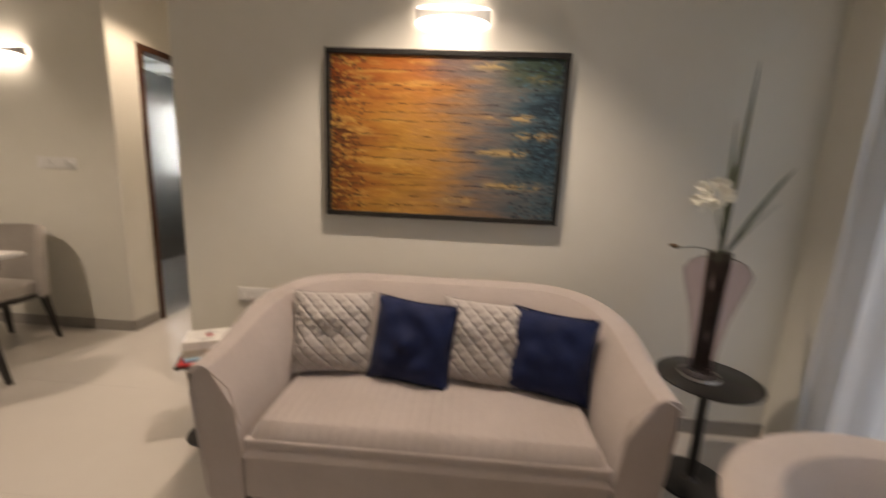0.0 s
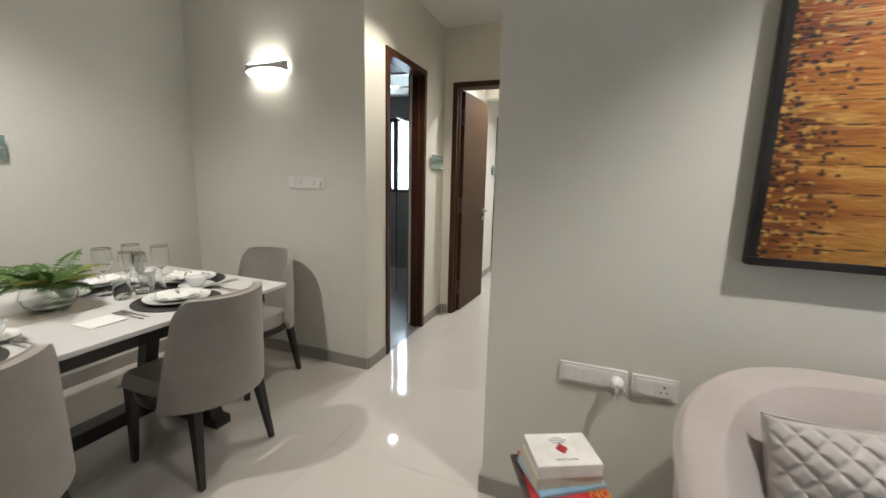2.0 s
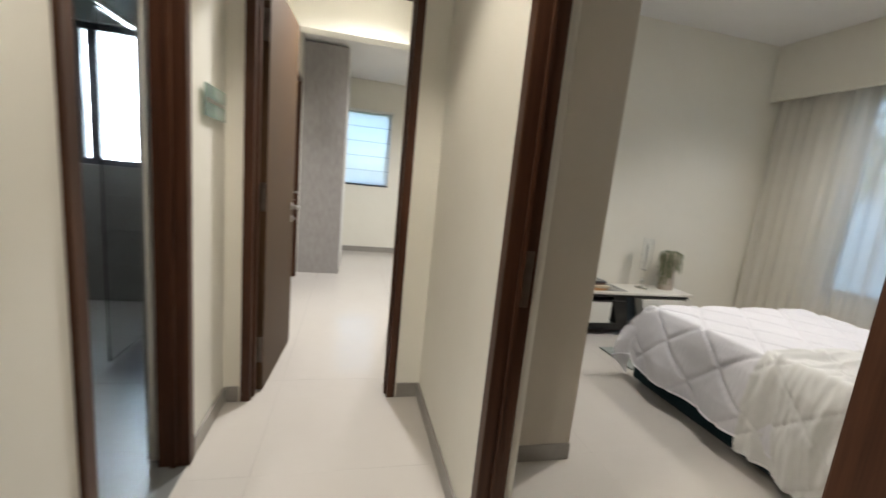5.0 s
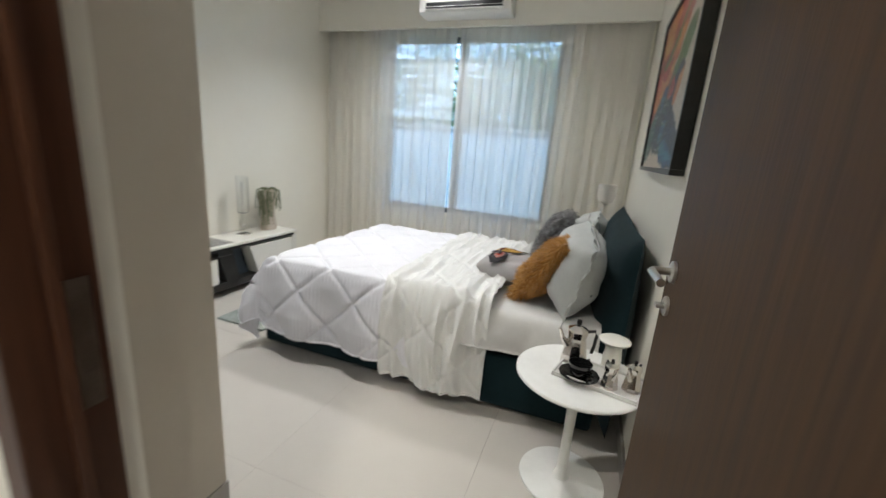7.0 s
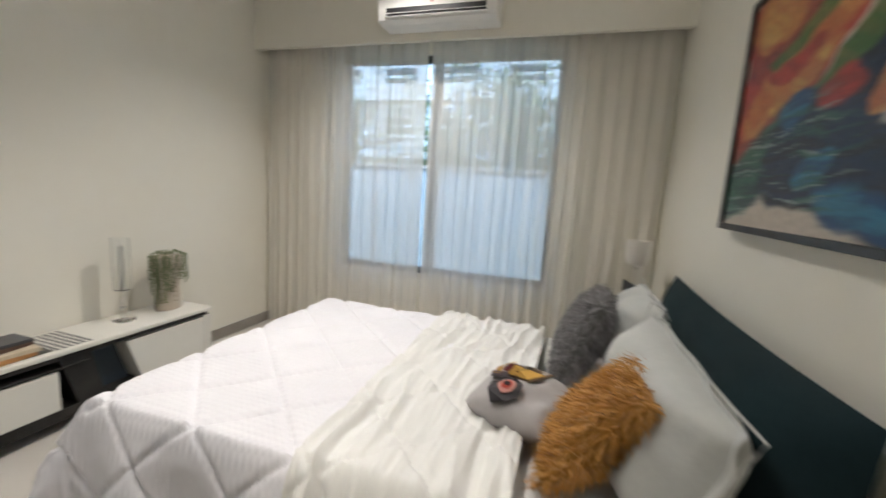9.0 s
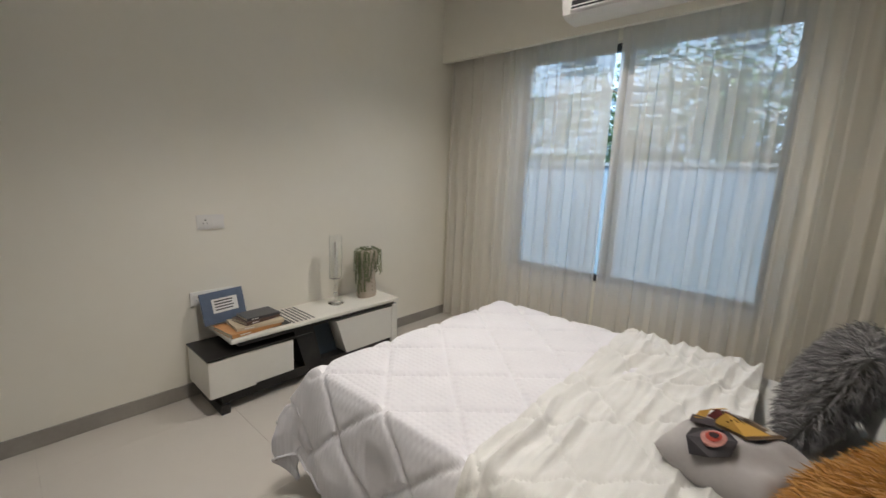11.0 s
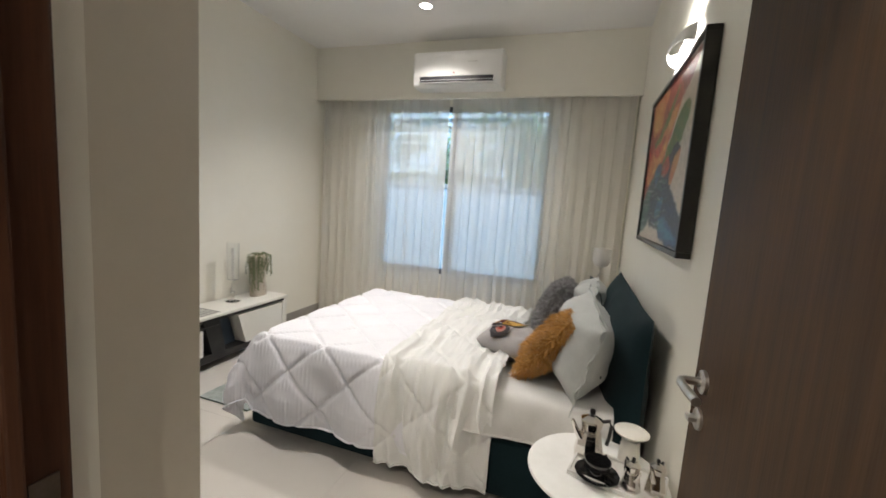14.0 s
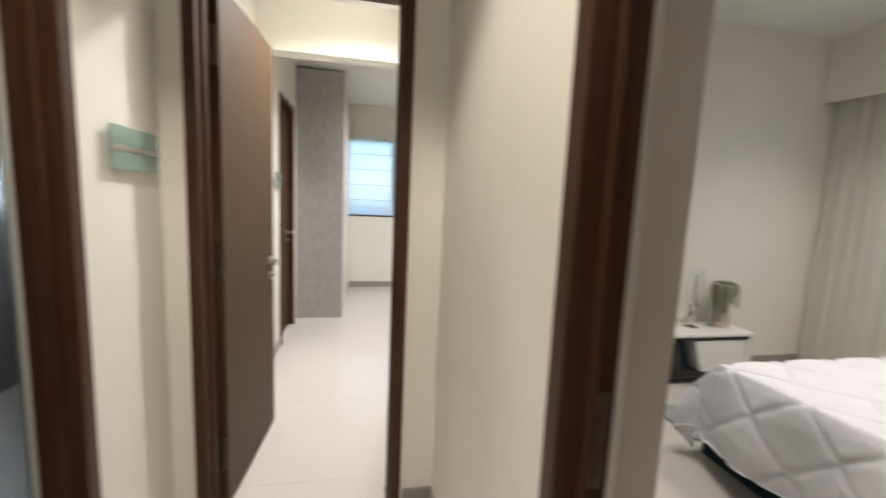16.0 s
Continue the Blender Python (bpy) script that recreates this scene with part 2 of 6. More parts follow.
def tube(points, radius, seg=10, bm=None, taper=None):
    bm = bm or bmesh.new()
    pts = [Vector(p) for p in points]
    rings = []
    for i, p in enumerate(pts):
        d = (pts[min(i + 1, len(pts) - 1)] - pts[max(i - 1, 0)]).normalized()
        up = Vector((0, 0, 1)) if abs(d.z) < 0.95 else Vector((1, 0, 0))
        a = d.cross(up).normalized()
        b = a.cross(d)
        r = radius * (taper[i] if taper else 1)
        rings.append([bm.verts.new(p + r * (math.cos(k * 2 * math.pi / seg) * a + math.sin(k * 2 * math.pi / seg) * b)) for k in range(seg)])
    for a, b in zip(rings, rings[1:]):
        for i in range(seg):
            bm.faces.new((a[i], a[(i + 1) % seg], b[(i + 1) % seg], b[i]))
    bm.faces.new(rings[0])
    bm.faces.new(rings[-1][::-1])
    return bm


def sheet(fn, nu, nv, thick=0.0, bm=None):
    """A surface fn(u, v) over 0..1, given a thickness along its normals."""
    bm = bm or bmesh.new()
    g = [[Vector(fn(i / nu, j / nv)) for j in range(nv + 1)] for i in range(nu + 1)]
    vs = [[bm.verts.new(p) for p in row] for row in g]
    if thick:
        def nrm(i, j):
            a = g[min(i + 1, nu)][j] - g[max(i - 1, 0)][j]
            b = g[i][min(j + 1, nv)] - g[i][max(j - 1, 0)]
            n = a.cross(b)
            return n.normalized() if n.length > 1e-9 else Vector((0, 0, 1))
        ws = [[bm.verts.new(g[i][j] - thick * nrm(i, j)) for j in range(nv + 1)] for i in range(nu + 1)]
    for i in range(nu):
        for j in range(nv):
            bm.faces.new((vs[i][j], vs[i + 1][j], vs[i + 1][j + 1], vs[i][j + 1]))
            if thick:
                bm.faces.new((ws[i][j + 1], ws[i + 1][j + 1], ws[i + 1][j], ws[i][j]))
    if thick:
        for i in range(nu):
            bm.faces.new((vs[i][0], ws[i][0], ws[i + 1][0], vs[i + 1][0]))
            bm.faces.new((vs[i + 1][nv], ws[i + 1][nv], ws[i][nv], vs[i][nv]))
        for j in range(nv):
            bm.faces.new((vs[0][j + 1], ws[0][j + 1], ws[0][j], vs[0][j]))
            bm.faces.new((vs[nu][j], ws[nu][j], ws[nu][j + 1], vs[nu][j + 1]))
    return bm


# ---- the shell ----
TOP = 3.1
structure(part("floor_slab", boxes((-3.5, -1.8, -0.2, 3.6, 10.7, -0.012)), M_GROUT))
structure(part("wall_west", boxes((-3.34, -1.65, 0, -3.19, 4.6, TOP)), M_WALL))
structure(part("wall_south", boxes((-3.19, -1.65, 0, 2.85, -1.5, TOP)), M_WALL))
structure(part("wall_lamp", boxes((-3.19, 4.45, 0, -1.6, 4.6, TOP)), M_WALL))
structure(part("wall_sofa", boxes((-0.535, 3.67, 0, 3.5, 3.88, TOP)), M_WALL))
structure(part("wall_living_east", boxes((2.7, -1.5, 0, 2.85, 0.1, TOP), (2.7, 3.3, 0, 2.85, 3.67, TOP), (2.7, 0.1, 2.35, 2.85, 3.3, TOP)), M_WALL))
structure(part("wall_corridor_east", boxes((-0.535, 3.88, 2.25, -0.40, 4.79, TOP), (-0.535, 4.79, 0, -0.40, 7.25, TOP)), M_WALLB))
structure(part("wall_corridor_west", boxes((-1.75, 4.6, 0, -1.6, 4.712, TOP), (-1.75, 4.712, 2.25, -1.6, 5.405, TOP), (-1.75, 5.405, 0, -1.6, 7.93, TOP),
                                          (-1.75, 7.93, 2.25, -1.6, 8.6, TOP), (-1.75, 8.6, 0, -1.6, 10.4, TOP)), M_WALL))
structure(part("wall_corridor_end", boxes((-1.6, 5.855, 0, -1.513, 5.99, TOP), (-1.513, 5.855, 2.25, -0.68, 5.99, TOP), (-0.68, 5.855, 0, -0.535, 5.99, TOP)), M_WALLB))
structure(part("wall_bedroom_north", boxes((-0.40, 7.14, 0, 3.5, 7.25, TOP)), M_WALLB))
structure(part("wall_bedroom_south", boxes((-0.40, 3.88, 0, 3.35, 3.892, HB)), M_WALLB))
WY0, WY1, WZ0, WZ1 = 4.62, 6.46, 0.60, 2.38
structure(part("wall_bedroom_east", boxes((3.35, 3.88, 0, 3.5, WY0, TOP), (3.35, WY1, 0, 3.5, 7.14, TOP), (3.35, WY0, 0, 3.5, WY1, WZ0), (3.35, WY0, WZ1, 3.5, WY1, TOP)), M_WALLB))
structure(part("wall_master_north", boxes((-1.75, 10.4, 0, -1.2, 10.55, TOP), (-0.42, 10.4, 0, 2.2, 10.55, TOP), (-1.2, 10.4, 0, -0.42, 10.55, 1.09), (-1.2, 10.4, 2.27, -0.42, 10.55, TOP)), M_WALLB))
structure(part("wall_master_east", boxes((2.05, 7.25, 0, 2.2, 10.4, TOP)), M_WALLB))
structure(part("beam_master", boxes((-1.6, 7.25, 2.37, -0.40, 7.4, H)), M_WALLB))
structure(part("ceiling_living", boxes((-3.19, -1.5, H, 2.7, 3.67, H + 0.1), (-3.19, 3.67, H, -0.535, 4.45, H + 0.1), (-1.6, 4.45, H, -0.535, 5.855, H + 0.1)), M_CEIL))
structure(part("ceiling_bedroom", boxes((-0.4, 3.892, HB, 3.35, 7.14, HB + 0.1)), M_CEIL))
structure(part("ceiling_master", boxes((-1.6, 5.99, H, -0.535, 7.25, H + 0.1), (-1.6, 7.25, H, 2.05, 10.4, H + 0.1)), M_CEIL))
structure(part("bulkhead", boxes((3.1, 3.892, 2.39, 3.14, 7.14, HB)), M_WALLB))
# bathroom
structure(part("wall_bathroom", boxes((-3.34, 4.6, 0, -1.75, 4.62, 2.55), (-3.34, 4.62, 0, -3.2, 7.5, TOP), (-3.34, 7.5, 0, -3.15, 7.65, TOP), (-2.5, 7.5, 0, -1.75, 7.65, TOP),
                                     (-3.15, 7.5, 0, -2.5, 7.65, 1.14), (-3.15, 7.5, 2.22, -2.5, 7.65, TOP), (-1.77, 4.72, 0, -1.752, 4.705, 2.5), (-1.77, 5.42, 0, -1.752, 7.5, 2.5)), M_BATH))
structure(part("ceiling_bathroom", boxes((-3.2, 4.62, 2.5, -1.77, 7.5, 2.56)), M_CEIL))


def skirting(*runs):
    """Runs (x0, y0, x1, y1, nx, ny): a tile skirting along a wall, standing out towards n."""
    for x0, y0, x1, y1, nx, ny in runs:
        d = 0.012
        a = boxes((min(x0, x1 + nx * d, x0 + nx * d), min(y0, y0 + ny * d), 0, max(x1, x0 + nx * d), max(y1, y0 + ny * d), 0.085), bevel=0.002)
        structure(part("baseboard", a, M_SKIRT))


skirting((-3.19, 4.45, -1.6, 4.45, 0, -1), (-3.19, -1.5, -3.19, 4.438, 1, 0), (-0.535, 3.67, 2.7, 3.67, 0, -1), (-1.6, 4.45, -1.6, 4.70, 1, 0),
         (-1.6, 5.415, -1.6, 5.843, 1, 0), (-1.588, 5.855, -1.525, 5.855, 0, -1), (-0.67, 5.855, -0.547, 5.855, 0, -1), (-0.535, 3.658, -0.535, 3.87, -1, 0),
         (-0.535, 4.80, -0.535, 5.855, -1, 0), (0.12, 7.14, 3.35, 7.14, 0, -1), (-0.535, 5.99, -0.535, 7.25, -1, 0), (-1.6, 5.99, -1.6, 7.92, 1, 0),
         (-1.09, 10.4, 2.05, 10.4, 0, -1), (0.4, 3.892, 3.35, 3.892, 0, 1), (-0.4, 4.80, -0.4, 5.23, 1, 0))

# ---- floor tiles ----
TILES = structure(thing("floor_tiles"))
BTILES = structure(thing("bathroom_floor_tiles"))
TW, TG = 0.8, 0.0004


def lay(parent, rect, material, origin=(-0.535, 3.67), size=TW):
    x0, y0, x1, y1 = rect
    ox, oy = origin
    for i in range(math.floor((x0 - ox) / size), math.ceil((x1 - ox) / size)):
        for j in range(math.floor((y0 - oy) / size), math.ceil((y1 - oy) / size)):
            a, b = max(x0, ox + i * size + TG), max(y0, oy + j * size + TG)
            c, d = min(x1, ox + (i + 1) * size - TG), min(y1, oy + (j + 1) * size - TG)
            if c - a > 0.01 and d - b > 0.01:
                part("tile", boxes((a, b, -0.012, c, d, 0.0), bevel=0.0004), material, parent)


# ---- doors ----


def door_frame(name, axis, at, depth, a0, a1, top, proud=0.014, w=0.058, out=-1):
    """A lining with casings round an opening from a0 to a1 along the wall. axis: the way the wall runs."""
    root = structure(thing(name, "dark red-brown stained wooden door frame", "door frame"))
    lo, hi = at - proud, at + depth + proud

    def seg(n, u0, u1, z0, z1, s0=lo, s1=hi):
        r = (u0, s0, z0, u1, s1, z1) if axis == "x" else (s0, u0, z0, s1, u1, z1)
        part(n, boxes(r, bevel=0.003), M_FRAME, root)
    seg("jamb", a0, a0 + w - 0.012, 0, top)
    seg("jamb", a1 - w + 0.012, a1, 0, top)
    seg("head", a0 + w - 0.012, a1 - w + 0.012, top - w + 0.012, top)
    seg("stop", a0 + w - 0.012, a0 + w, 0, top - w + 0.012, at + 0.03, at + depth * 0.62)
    seg("stop", a1 - w, a1 - w + 0.012, 0, top - w + 0.012, at + 0.03, at + depth * 0.62)
    return root


f3 = door_frame("door_frame_bedroom", "y", -0.535, 0.071, 3.88, 4.79, 2.25)
f2 = door_frame("door_frame_master", "x", 5.855, 0.135, -1.513, -0.68, 2.25)
f1 = door_frame("door_frame_bathroom", "y", -1.69, 0.09, 4.712, 5.405, 2.25)
f4 = door_frame("door_frame_closet", "y", -1.75, 0.15, 7.93, 8.6, 2.25)


def lever(parent, m, flip=1):
    """A lever handle on a round rose, with a small turn-piece below. Local x along the leaf, y out of it."""
    bm = lathe([(0, 0), (0.026, 0), (0.026, 0.007), (0.022, 0.009), (0.0, 0.009)], 28, m=m @ pose(0, 0, 0, -90))
    h = part("handle", bm, M_STEEL, parent, "brushed steel lever handle", True)
    pts = [(0, 0.006, 0), (0, 0.035, 0), (0.006 * flip, 0.047, 0), (0.022 * flip, 0.052, 0), (0.07 * flip, 0.052, 0.001), (0.115 * flip, 0.05, 0.0)]
    part("lever", tube([m @ Vector(p) for p in pts], 0.0095, 12), M_STEEL, h, smooth=True)
    bm = lathe([(0, 0), (0.024, 0), (0.024, 0.006), (0.02, 0.008), (0.0, 0.008)], 28, m=m @ pose(0, 0, -0.085, -90))
    box(bm, -0.012, 0.006, -0.09, 0.012, 0.026, -0.08, m=m, bevel=0.002)
    part("thumb_turn", bm, M_STEEL, parent, "round steel lock rose", True)


def leaf(name, label, width, height, at, rz, lever_at=1.0, thick=0.038):
    """A door leaf hinged at its origin, running along local x, with its thickness to -y."""
    root = tagged(thing(name, label, "door", at, rz), kind="structure")
    part("panel", boxes((0, -thick, 0.008, width, 0, height), bevel=0.002), M_DOOR, root, "walnut veneer door leaf")
    lever(root, pose(width - 0.06, 0, lever_at), flip=-1)
    lever(root, pose(width - 0.06, -thick, lever_at, 0, 0, 180), flip=1)
    bm = boxes((width - 0.0005, -thick + 0.008, lever_at - 0.12, width + 0.0015, -0.008, lever_at + 0.09))
    part("lock_plate", bm, M_DSTEEL, root, "steel mortice lock plate on the leaf's edge")
    for z in (0.25, 1.105, 1.95):
        bm = boxes((-0.0015, -thick + 0.005, z - 0.075, 0.001, -0.005, z + 0.075))
        for k in range(4):
            lathe([(0, 0.0), (0.005, 0), (0.004, 0.0012), (0, 0.0008)], 10, bm, pose(-0.0015, -thick / 2 + (0.007 if k % 2 else -0.007), z - 0.054 + 0.036 * k, 0, -90, 0))
        tube([(0, 0.004, z - 0.075), (0, 0.004, z + 0.075)], 0.006, 8, bm)
        part("hinge", bm, M_DSTEEL, root, "steel butt hinge", True)
    return root


leaf("door_bedroom", "walnut veneer bedroom door standing open against the wall, steel lever handle", 0.80, 2.19, (-0.448, 3.9455, 0), 3.0, 1.04)
leaf("door_master", "walnut veneer door standing open, brushed steel lever handle", 0.70, 2.19, (-1.462, 5.955, 0), 86.5, 1.01)
d4 = leaf("door_closet", "closed dark walnut veneer door in a brown frame", 0.58, 2.19, (-1.68, 7.975, 0), 90, 1.0)

# strike plates on the frames
for at, name in (((-0.474, 4.7435), "y"), ((-1.65, 5.3585), "y")):
    bm = boxes((at[0] - 0.012, at[1] - 0.0015, 0.93, at[0] + 0.012, at[1] + 0.001, 1.10))
    box(bm, at[0] - 0.006, at[1] - 0.003, 0.95, at[0] + 0.006, at[1] - 0.001, 0.98)
    box(bm, at[0] - 0.006, at[1] - 0.003, 1.03, at[0] + 0.006, at[1] - 0.001, 1.07)
    part("strike_plate", bm, M_DSTEEL, f3 if at[0] > -1 else f1, "steel strike plate")

# ---- windows ----


def window(name, label, y0, y1, z0, z1, x, mids, depth=0.06, axis="y", parts=2):
    root = structure(thing(name, label, "window"))

    def r(a, b, z, c, d, w, n, mtl=M_WINF):
        rr = (b, a, z, d, c, w) if axis == "y" else (a, b, z, c, d, w)
        part(n, boxes(rr, bevel=0.002 if mtl is M_WINF else 0), mtl, root)
    f = 0.05
    r(y0, x, z0, y0 + f, x + depth, z1, "window_frame")
    r(y1 - f, x, z0, y1, x + depth, z1, "window_frame")
    r(y0 + f, x, z0, y1 - f, x + depth, z0 + f, "window_sill")
    r(y0 + f, x, z1 - f, y1 - f, x + depth, z1, "window_frame")
    edges = [y0 + f, *mids, y1 - f]
    for m_ in mids:
        r(m_ - 0.035, x + 0.005, z0 + f, m_ + 0.035, x + depth - 0.005, z1 - f, "mullion")
    for a, b in zip(edges, edges[1:]):
        aa, bb = a + (0.035 if a in mids else 0), b - (0.035 if b in mids else 0)
        r(aa, x + 0.02, z0 + f, bb, x + 0.026, z1 - f, "pane", M_PANE)
        root.children[-1].visible_shadow = False
    return root


window("window_bedroom", "two-light dark grey aluminium sliding window", WY0, WY1, WZ0, WZ1, 3.40, [5.61])
window("window_living", "tall dark aluminium sliding glass door behind sheer curtains", 0.1, 3.3, 0.02, 2.35, 2.76, [1.7])
window("window_master", "small dark-framed window behind a roman blind", -1.2, -0.42, 1.09, 2.27, 10.44, [], axis="x")
window("window_bathroom", "bathroom window with a narrow and a wide tall pane", -3.15, -2.5, 1.14, 2.22, 7.55, [-3.03], axis="x")


def curtain(name, label, x, y0, y1, z0, z1, material, waves, amp=0.03, seed=1):
    rnd = random.Random(seed)
    ph = [rnd.uniform(0, 6.28) for _ in range(6)]

    def fn(u, v):
        y = y0 + (y1 - y0) * u
        w = math.sin(waves * 2 * math.pi * u + 0.8 * math.sin(5 * u + ph[0]) + 0.25 * math.sin(7 * v + ph[1]))
        w2 = 0.35 * math.sin(waves * 4.7 * math.pi * u + ph[2] + v)
        a = amp * (0.55 + 0.45 * (1 - v) + 0.25 * math.sin(9 * u + ph[3]))
        return (x + a * (w + w2), y + 0.012 * math.sin(waves * 4 * math.pi * u + ph[4]), z0 + (z1 - z0) * v)
    root = thing(name, label, "curtain")
    part("cloth", sheet(fn, int(waves * 12), 14), material, root, smooth=True)
    part("heading_tape", sheet(lambda u, v: (fn(u, 1)[0] - 0.002, fn(u, 1)[1], z1 - 0.07 * (1 - v)), int(waves * 12), 1), material, root, smooth=True)
    return root


curtain("curtain", "cream sheer curtain hanging in soft pleats under the pelmet", 3.22, 3.93, 5.60, 0.02, 2.43, M_SHEER, 17, 0.030, 3)
curtain("curtain", "cream sheer curtain hanging in soft pleats beside the console", 3.22, 5.63, 7.11, 0.02, 2.43, M_SHEER, 14, 0.030, 8)
curtain("curtain", "pale sheer floor-length curtain in the living room", 2.57, 0.0, 3.32, 0.02, 2.70, M_SHEER2, 20, 0.04, 5)
bm = boxes((3.19, 3.9, 2.44, 3.25, 7.13, 2.47))
part("curtain_track", bm, M_WHITE, tagged(thing("curtain_rail"), "white ceiling curtain track behind the pelmet", "curtain rail"))

# ---- fixed cabinets ----
wd = tagged(thing("wardrobe"), "built-in wardrobe with a taupe laminate side and glossy sliding doors", "wardrobe")
part("side_panel", boxes((-0.398, 5.245, 0, 0.110, 5.263, HB), bevel=0.001), M_WARD, wd, "taupe laminate side panel")
part("plinth", boxes((-0.39, 5.238, 0, 0.112, 5.244, 0.085)), M_SKIRT, wd, "grey skirting under the side panel")
part("body", boxes((-0.398, 5.264, 0, 0.064, 7.138, HB)), M_WARD, wd)
M_GLOSS = mat("glossy_grey_back_painted_glass", (0.42, 0.43, 0.44), 0.06, color2=(0.46, 0.47, 0.48), scale=2, coat=0.5)
for a, b, x in ((5.27, 6.2, 0.097), (6.18, 7.13, 0.080)):
    d = part("sliding_door", boxes((x - 0.014, a, 0.05, x, b, 2.88), bevel=0.001), M_GLOSS, wd, "glossy grey sliding door")
    for u in (a, b - 0.025):
        part("door_edge", boxes((x + 0.0005, u, 0.05, x + 0.008, u + 0.025, 2.88), bevel=0.002), M_STEEL, d)
for z0, z1 in ((0.001, 0.03), (2.89, 2.925)):
    part("track", boxes((0.065, 5.264, z0, 0.114, 7.138, z1), bevel=0.002), M_WHITE, wd, "white sliding track")

gw = tagged(thing("wardrobe"), "tall wardrobe with a grey woven-look side panel and white door frames", "wardrobe")
part("side_panel", boxes((-1.598, 8.78, 0, -1.10, 8.80, 2.70), bevel=0.001), M_GREYP, gw, "grey woven-look side panel")
part("body", boxes((-1.598, 8.802, 0, -1.12, 10.398, 2.70)), M_WHITE, gw, "white carcass")
for i in range(3):
    part("door", boxes((-1.118, 8.805 + 0.53 * i, 0.06, -1.10, 9.33 + 0.53 * i, 2.68), bevel=0.002), M_CREAM, gw, "cream wardrobe door")
    part("edge_profile", boxes((-1.099, 8.805 + 0.53 * i, 0.06, -1.088, 8.83 + 0.53 * i, 2.68), bevel=0.002), M_WHITE, gw)

bl = tagged(thing("roman_blind"), "white roman blind drawn down over the window, lit from outside", "blind")
for i in range(5):
    z = 2.24 - 0.225 * i
    part("fold", sheet(lambda u, v, z=z: (-1.2 + 0.78 * u, 10.385 - 0.012 * math.sin(math.pi * v) ** 2, z - 0.222 * v), 8, 6), M_BLIND, bl, smooth=True)
    part("batten", boxes((-1.2, 10.372, z - 0.226, -0.42, 10.380, z - 0.220)), mat("blind_batten", (0.3, 0.32, 0.36), 0.6), bl)
part("headrail", boxes((-1.21, 10.36, 2.24, -0.41, 10.398, 2.28), bevel=0.003), M_WHITE, bl)

# bathroom fittings
sw = tagged(thing("shower_screen"), "frameless glass shower screen with a steel rail in the bathroom", "shower screen")
part("glass", boxes((-2.35, 6.3, 0.02, -2.342, 7.49, 2.0)), M_GLASS, sw)
part("rail", tube([(-2.346, 6.3, 2.03), (-2.346, 7.49, 2.03)], 0.012), M_STEEL, sw, smooth=True)
tr = tagged(thing("towel_rail"), "steel towel rail on the dark bathroom wall", "towel rail")
part("bar", tube([(-3.12, 5.2, 1.15), (-3.12, 5.9, 1.15)], 0.009), M_STEEL, tr, smooth=True)
for y in (5.2, 5.9):
    part("bracket", tube([(-3.199, y, 1.15), (-3.12, y, 1.15)], 0.008), M_STEEL, tr, smooth=True)
grid = tagged(thing("bathroom_ceiling_frame"), "white grid of metal ceiling panels in the bathroom", "ceiling panel")
for i in range(4):
    part("bar", boxes((-3.2, 5.1 + 0.6 * i, 2.478, -1.78, 5.13 + 0.6 * i, 2.499), bevel=0.002), M_STEEL, grid)

# ---- ceiling lights ----
GLOW_W = glow("warm_diffuser", (1, 0.95, 0.86), 7)


def downlight(x, y, z):
    r = tagged(thing("downlight", at=(x, y, z)), "small round white recessed ceiling downlight, lit", "ceiling light")
    r["group"] = "ceiling downlights"
    part("trim_ring", lathe([(0.045, -0.001), (0.052, -0.004), (0.058, -0.004), (0.060, 0.0)], 32), M_WHITE, r, smooth=True)
    part("diffuser", lathe([(0.0, -0.002), (0.045, -0.0015)], 32), GLOW_W, r)
    for c in r.children:
        if c.name.startswith("diffuser"):
            c.visible_shadow = False
    return r


# includes fittings for the two added, unseen living-room lamps
for p in LIVING_LIGHTS + CORRIDOR_LIGHTS:
    downlight(*p, H)
for p in BED_LIGHTS:
    downlight(*p, HB)
downlight(-2.7, 6.9, 2.5)


def sconce(x, y, z, rz, w=0.36):
    """A curved white band standing off the wall, open above and below, with a lit slot across its middle."""
    r = tagged(thing("wall_lamp", at=(x, y, z), rz=rz), "white curved metal wall lamp throwing light up and down the wall", "wall lamp")
    r["group"] = "curved wall lamps"

    def band(u, v):
        a = math.sin(math.pi * u)
        lo, hi = -0.036 + 0.022 * a, 0.036 - 0.030 * a
        return (-w / 2 * math.cos(math.pi * u), -0.020 - 0.070 * a ** 0.8, lo + (hi - lo) * v)
    part("shade", sheet(band, 36, 2, 0.003), M_WHITE, r, "white curved front band, narrow in the middle", True)
    part("backplate", boxes((-w / 2 + 0.03, -0.016, -0.034, w / 2 - 0.03, 0.0, 0.034), bevel=0.003), M_WHITE, r)

    def lens(u, v):
        a = math.sin(math.pi * u)
        lo, hi = -0.035 - 0.030 * a, 0.035 + 0.022 * a
        return (-(w / 2 - 0.004) * math.cos(math.pi * u), -0.018 - 0.016 * a * math.sin(math.pi * v), lo + (hi - lo) * v)
    part("diffuser", sheet(lens, 32, 6), glow("sconce_diffuser", (1, 0.96, 0.9), 1.7), r, "glowing lens-shaped diffuser", True)
    r.children[-1].visible_shadow = False
    return r


for x, y, z, r_ in SCONCES:
    sconce(x, y, z, r_)

# ---- pillows and cushions ----


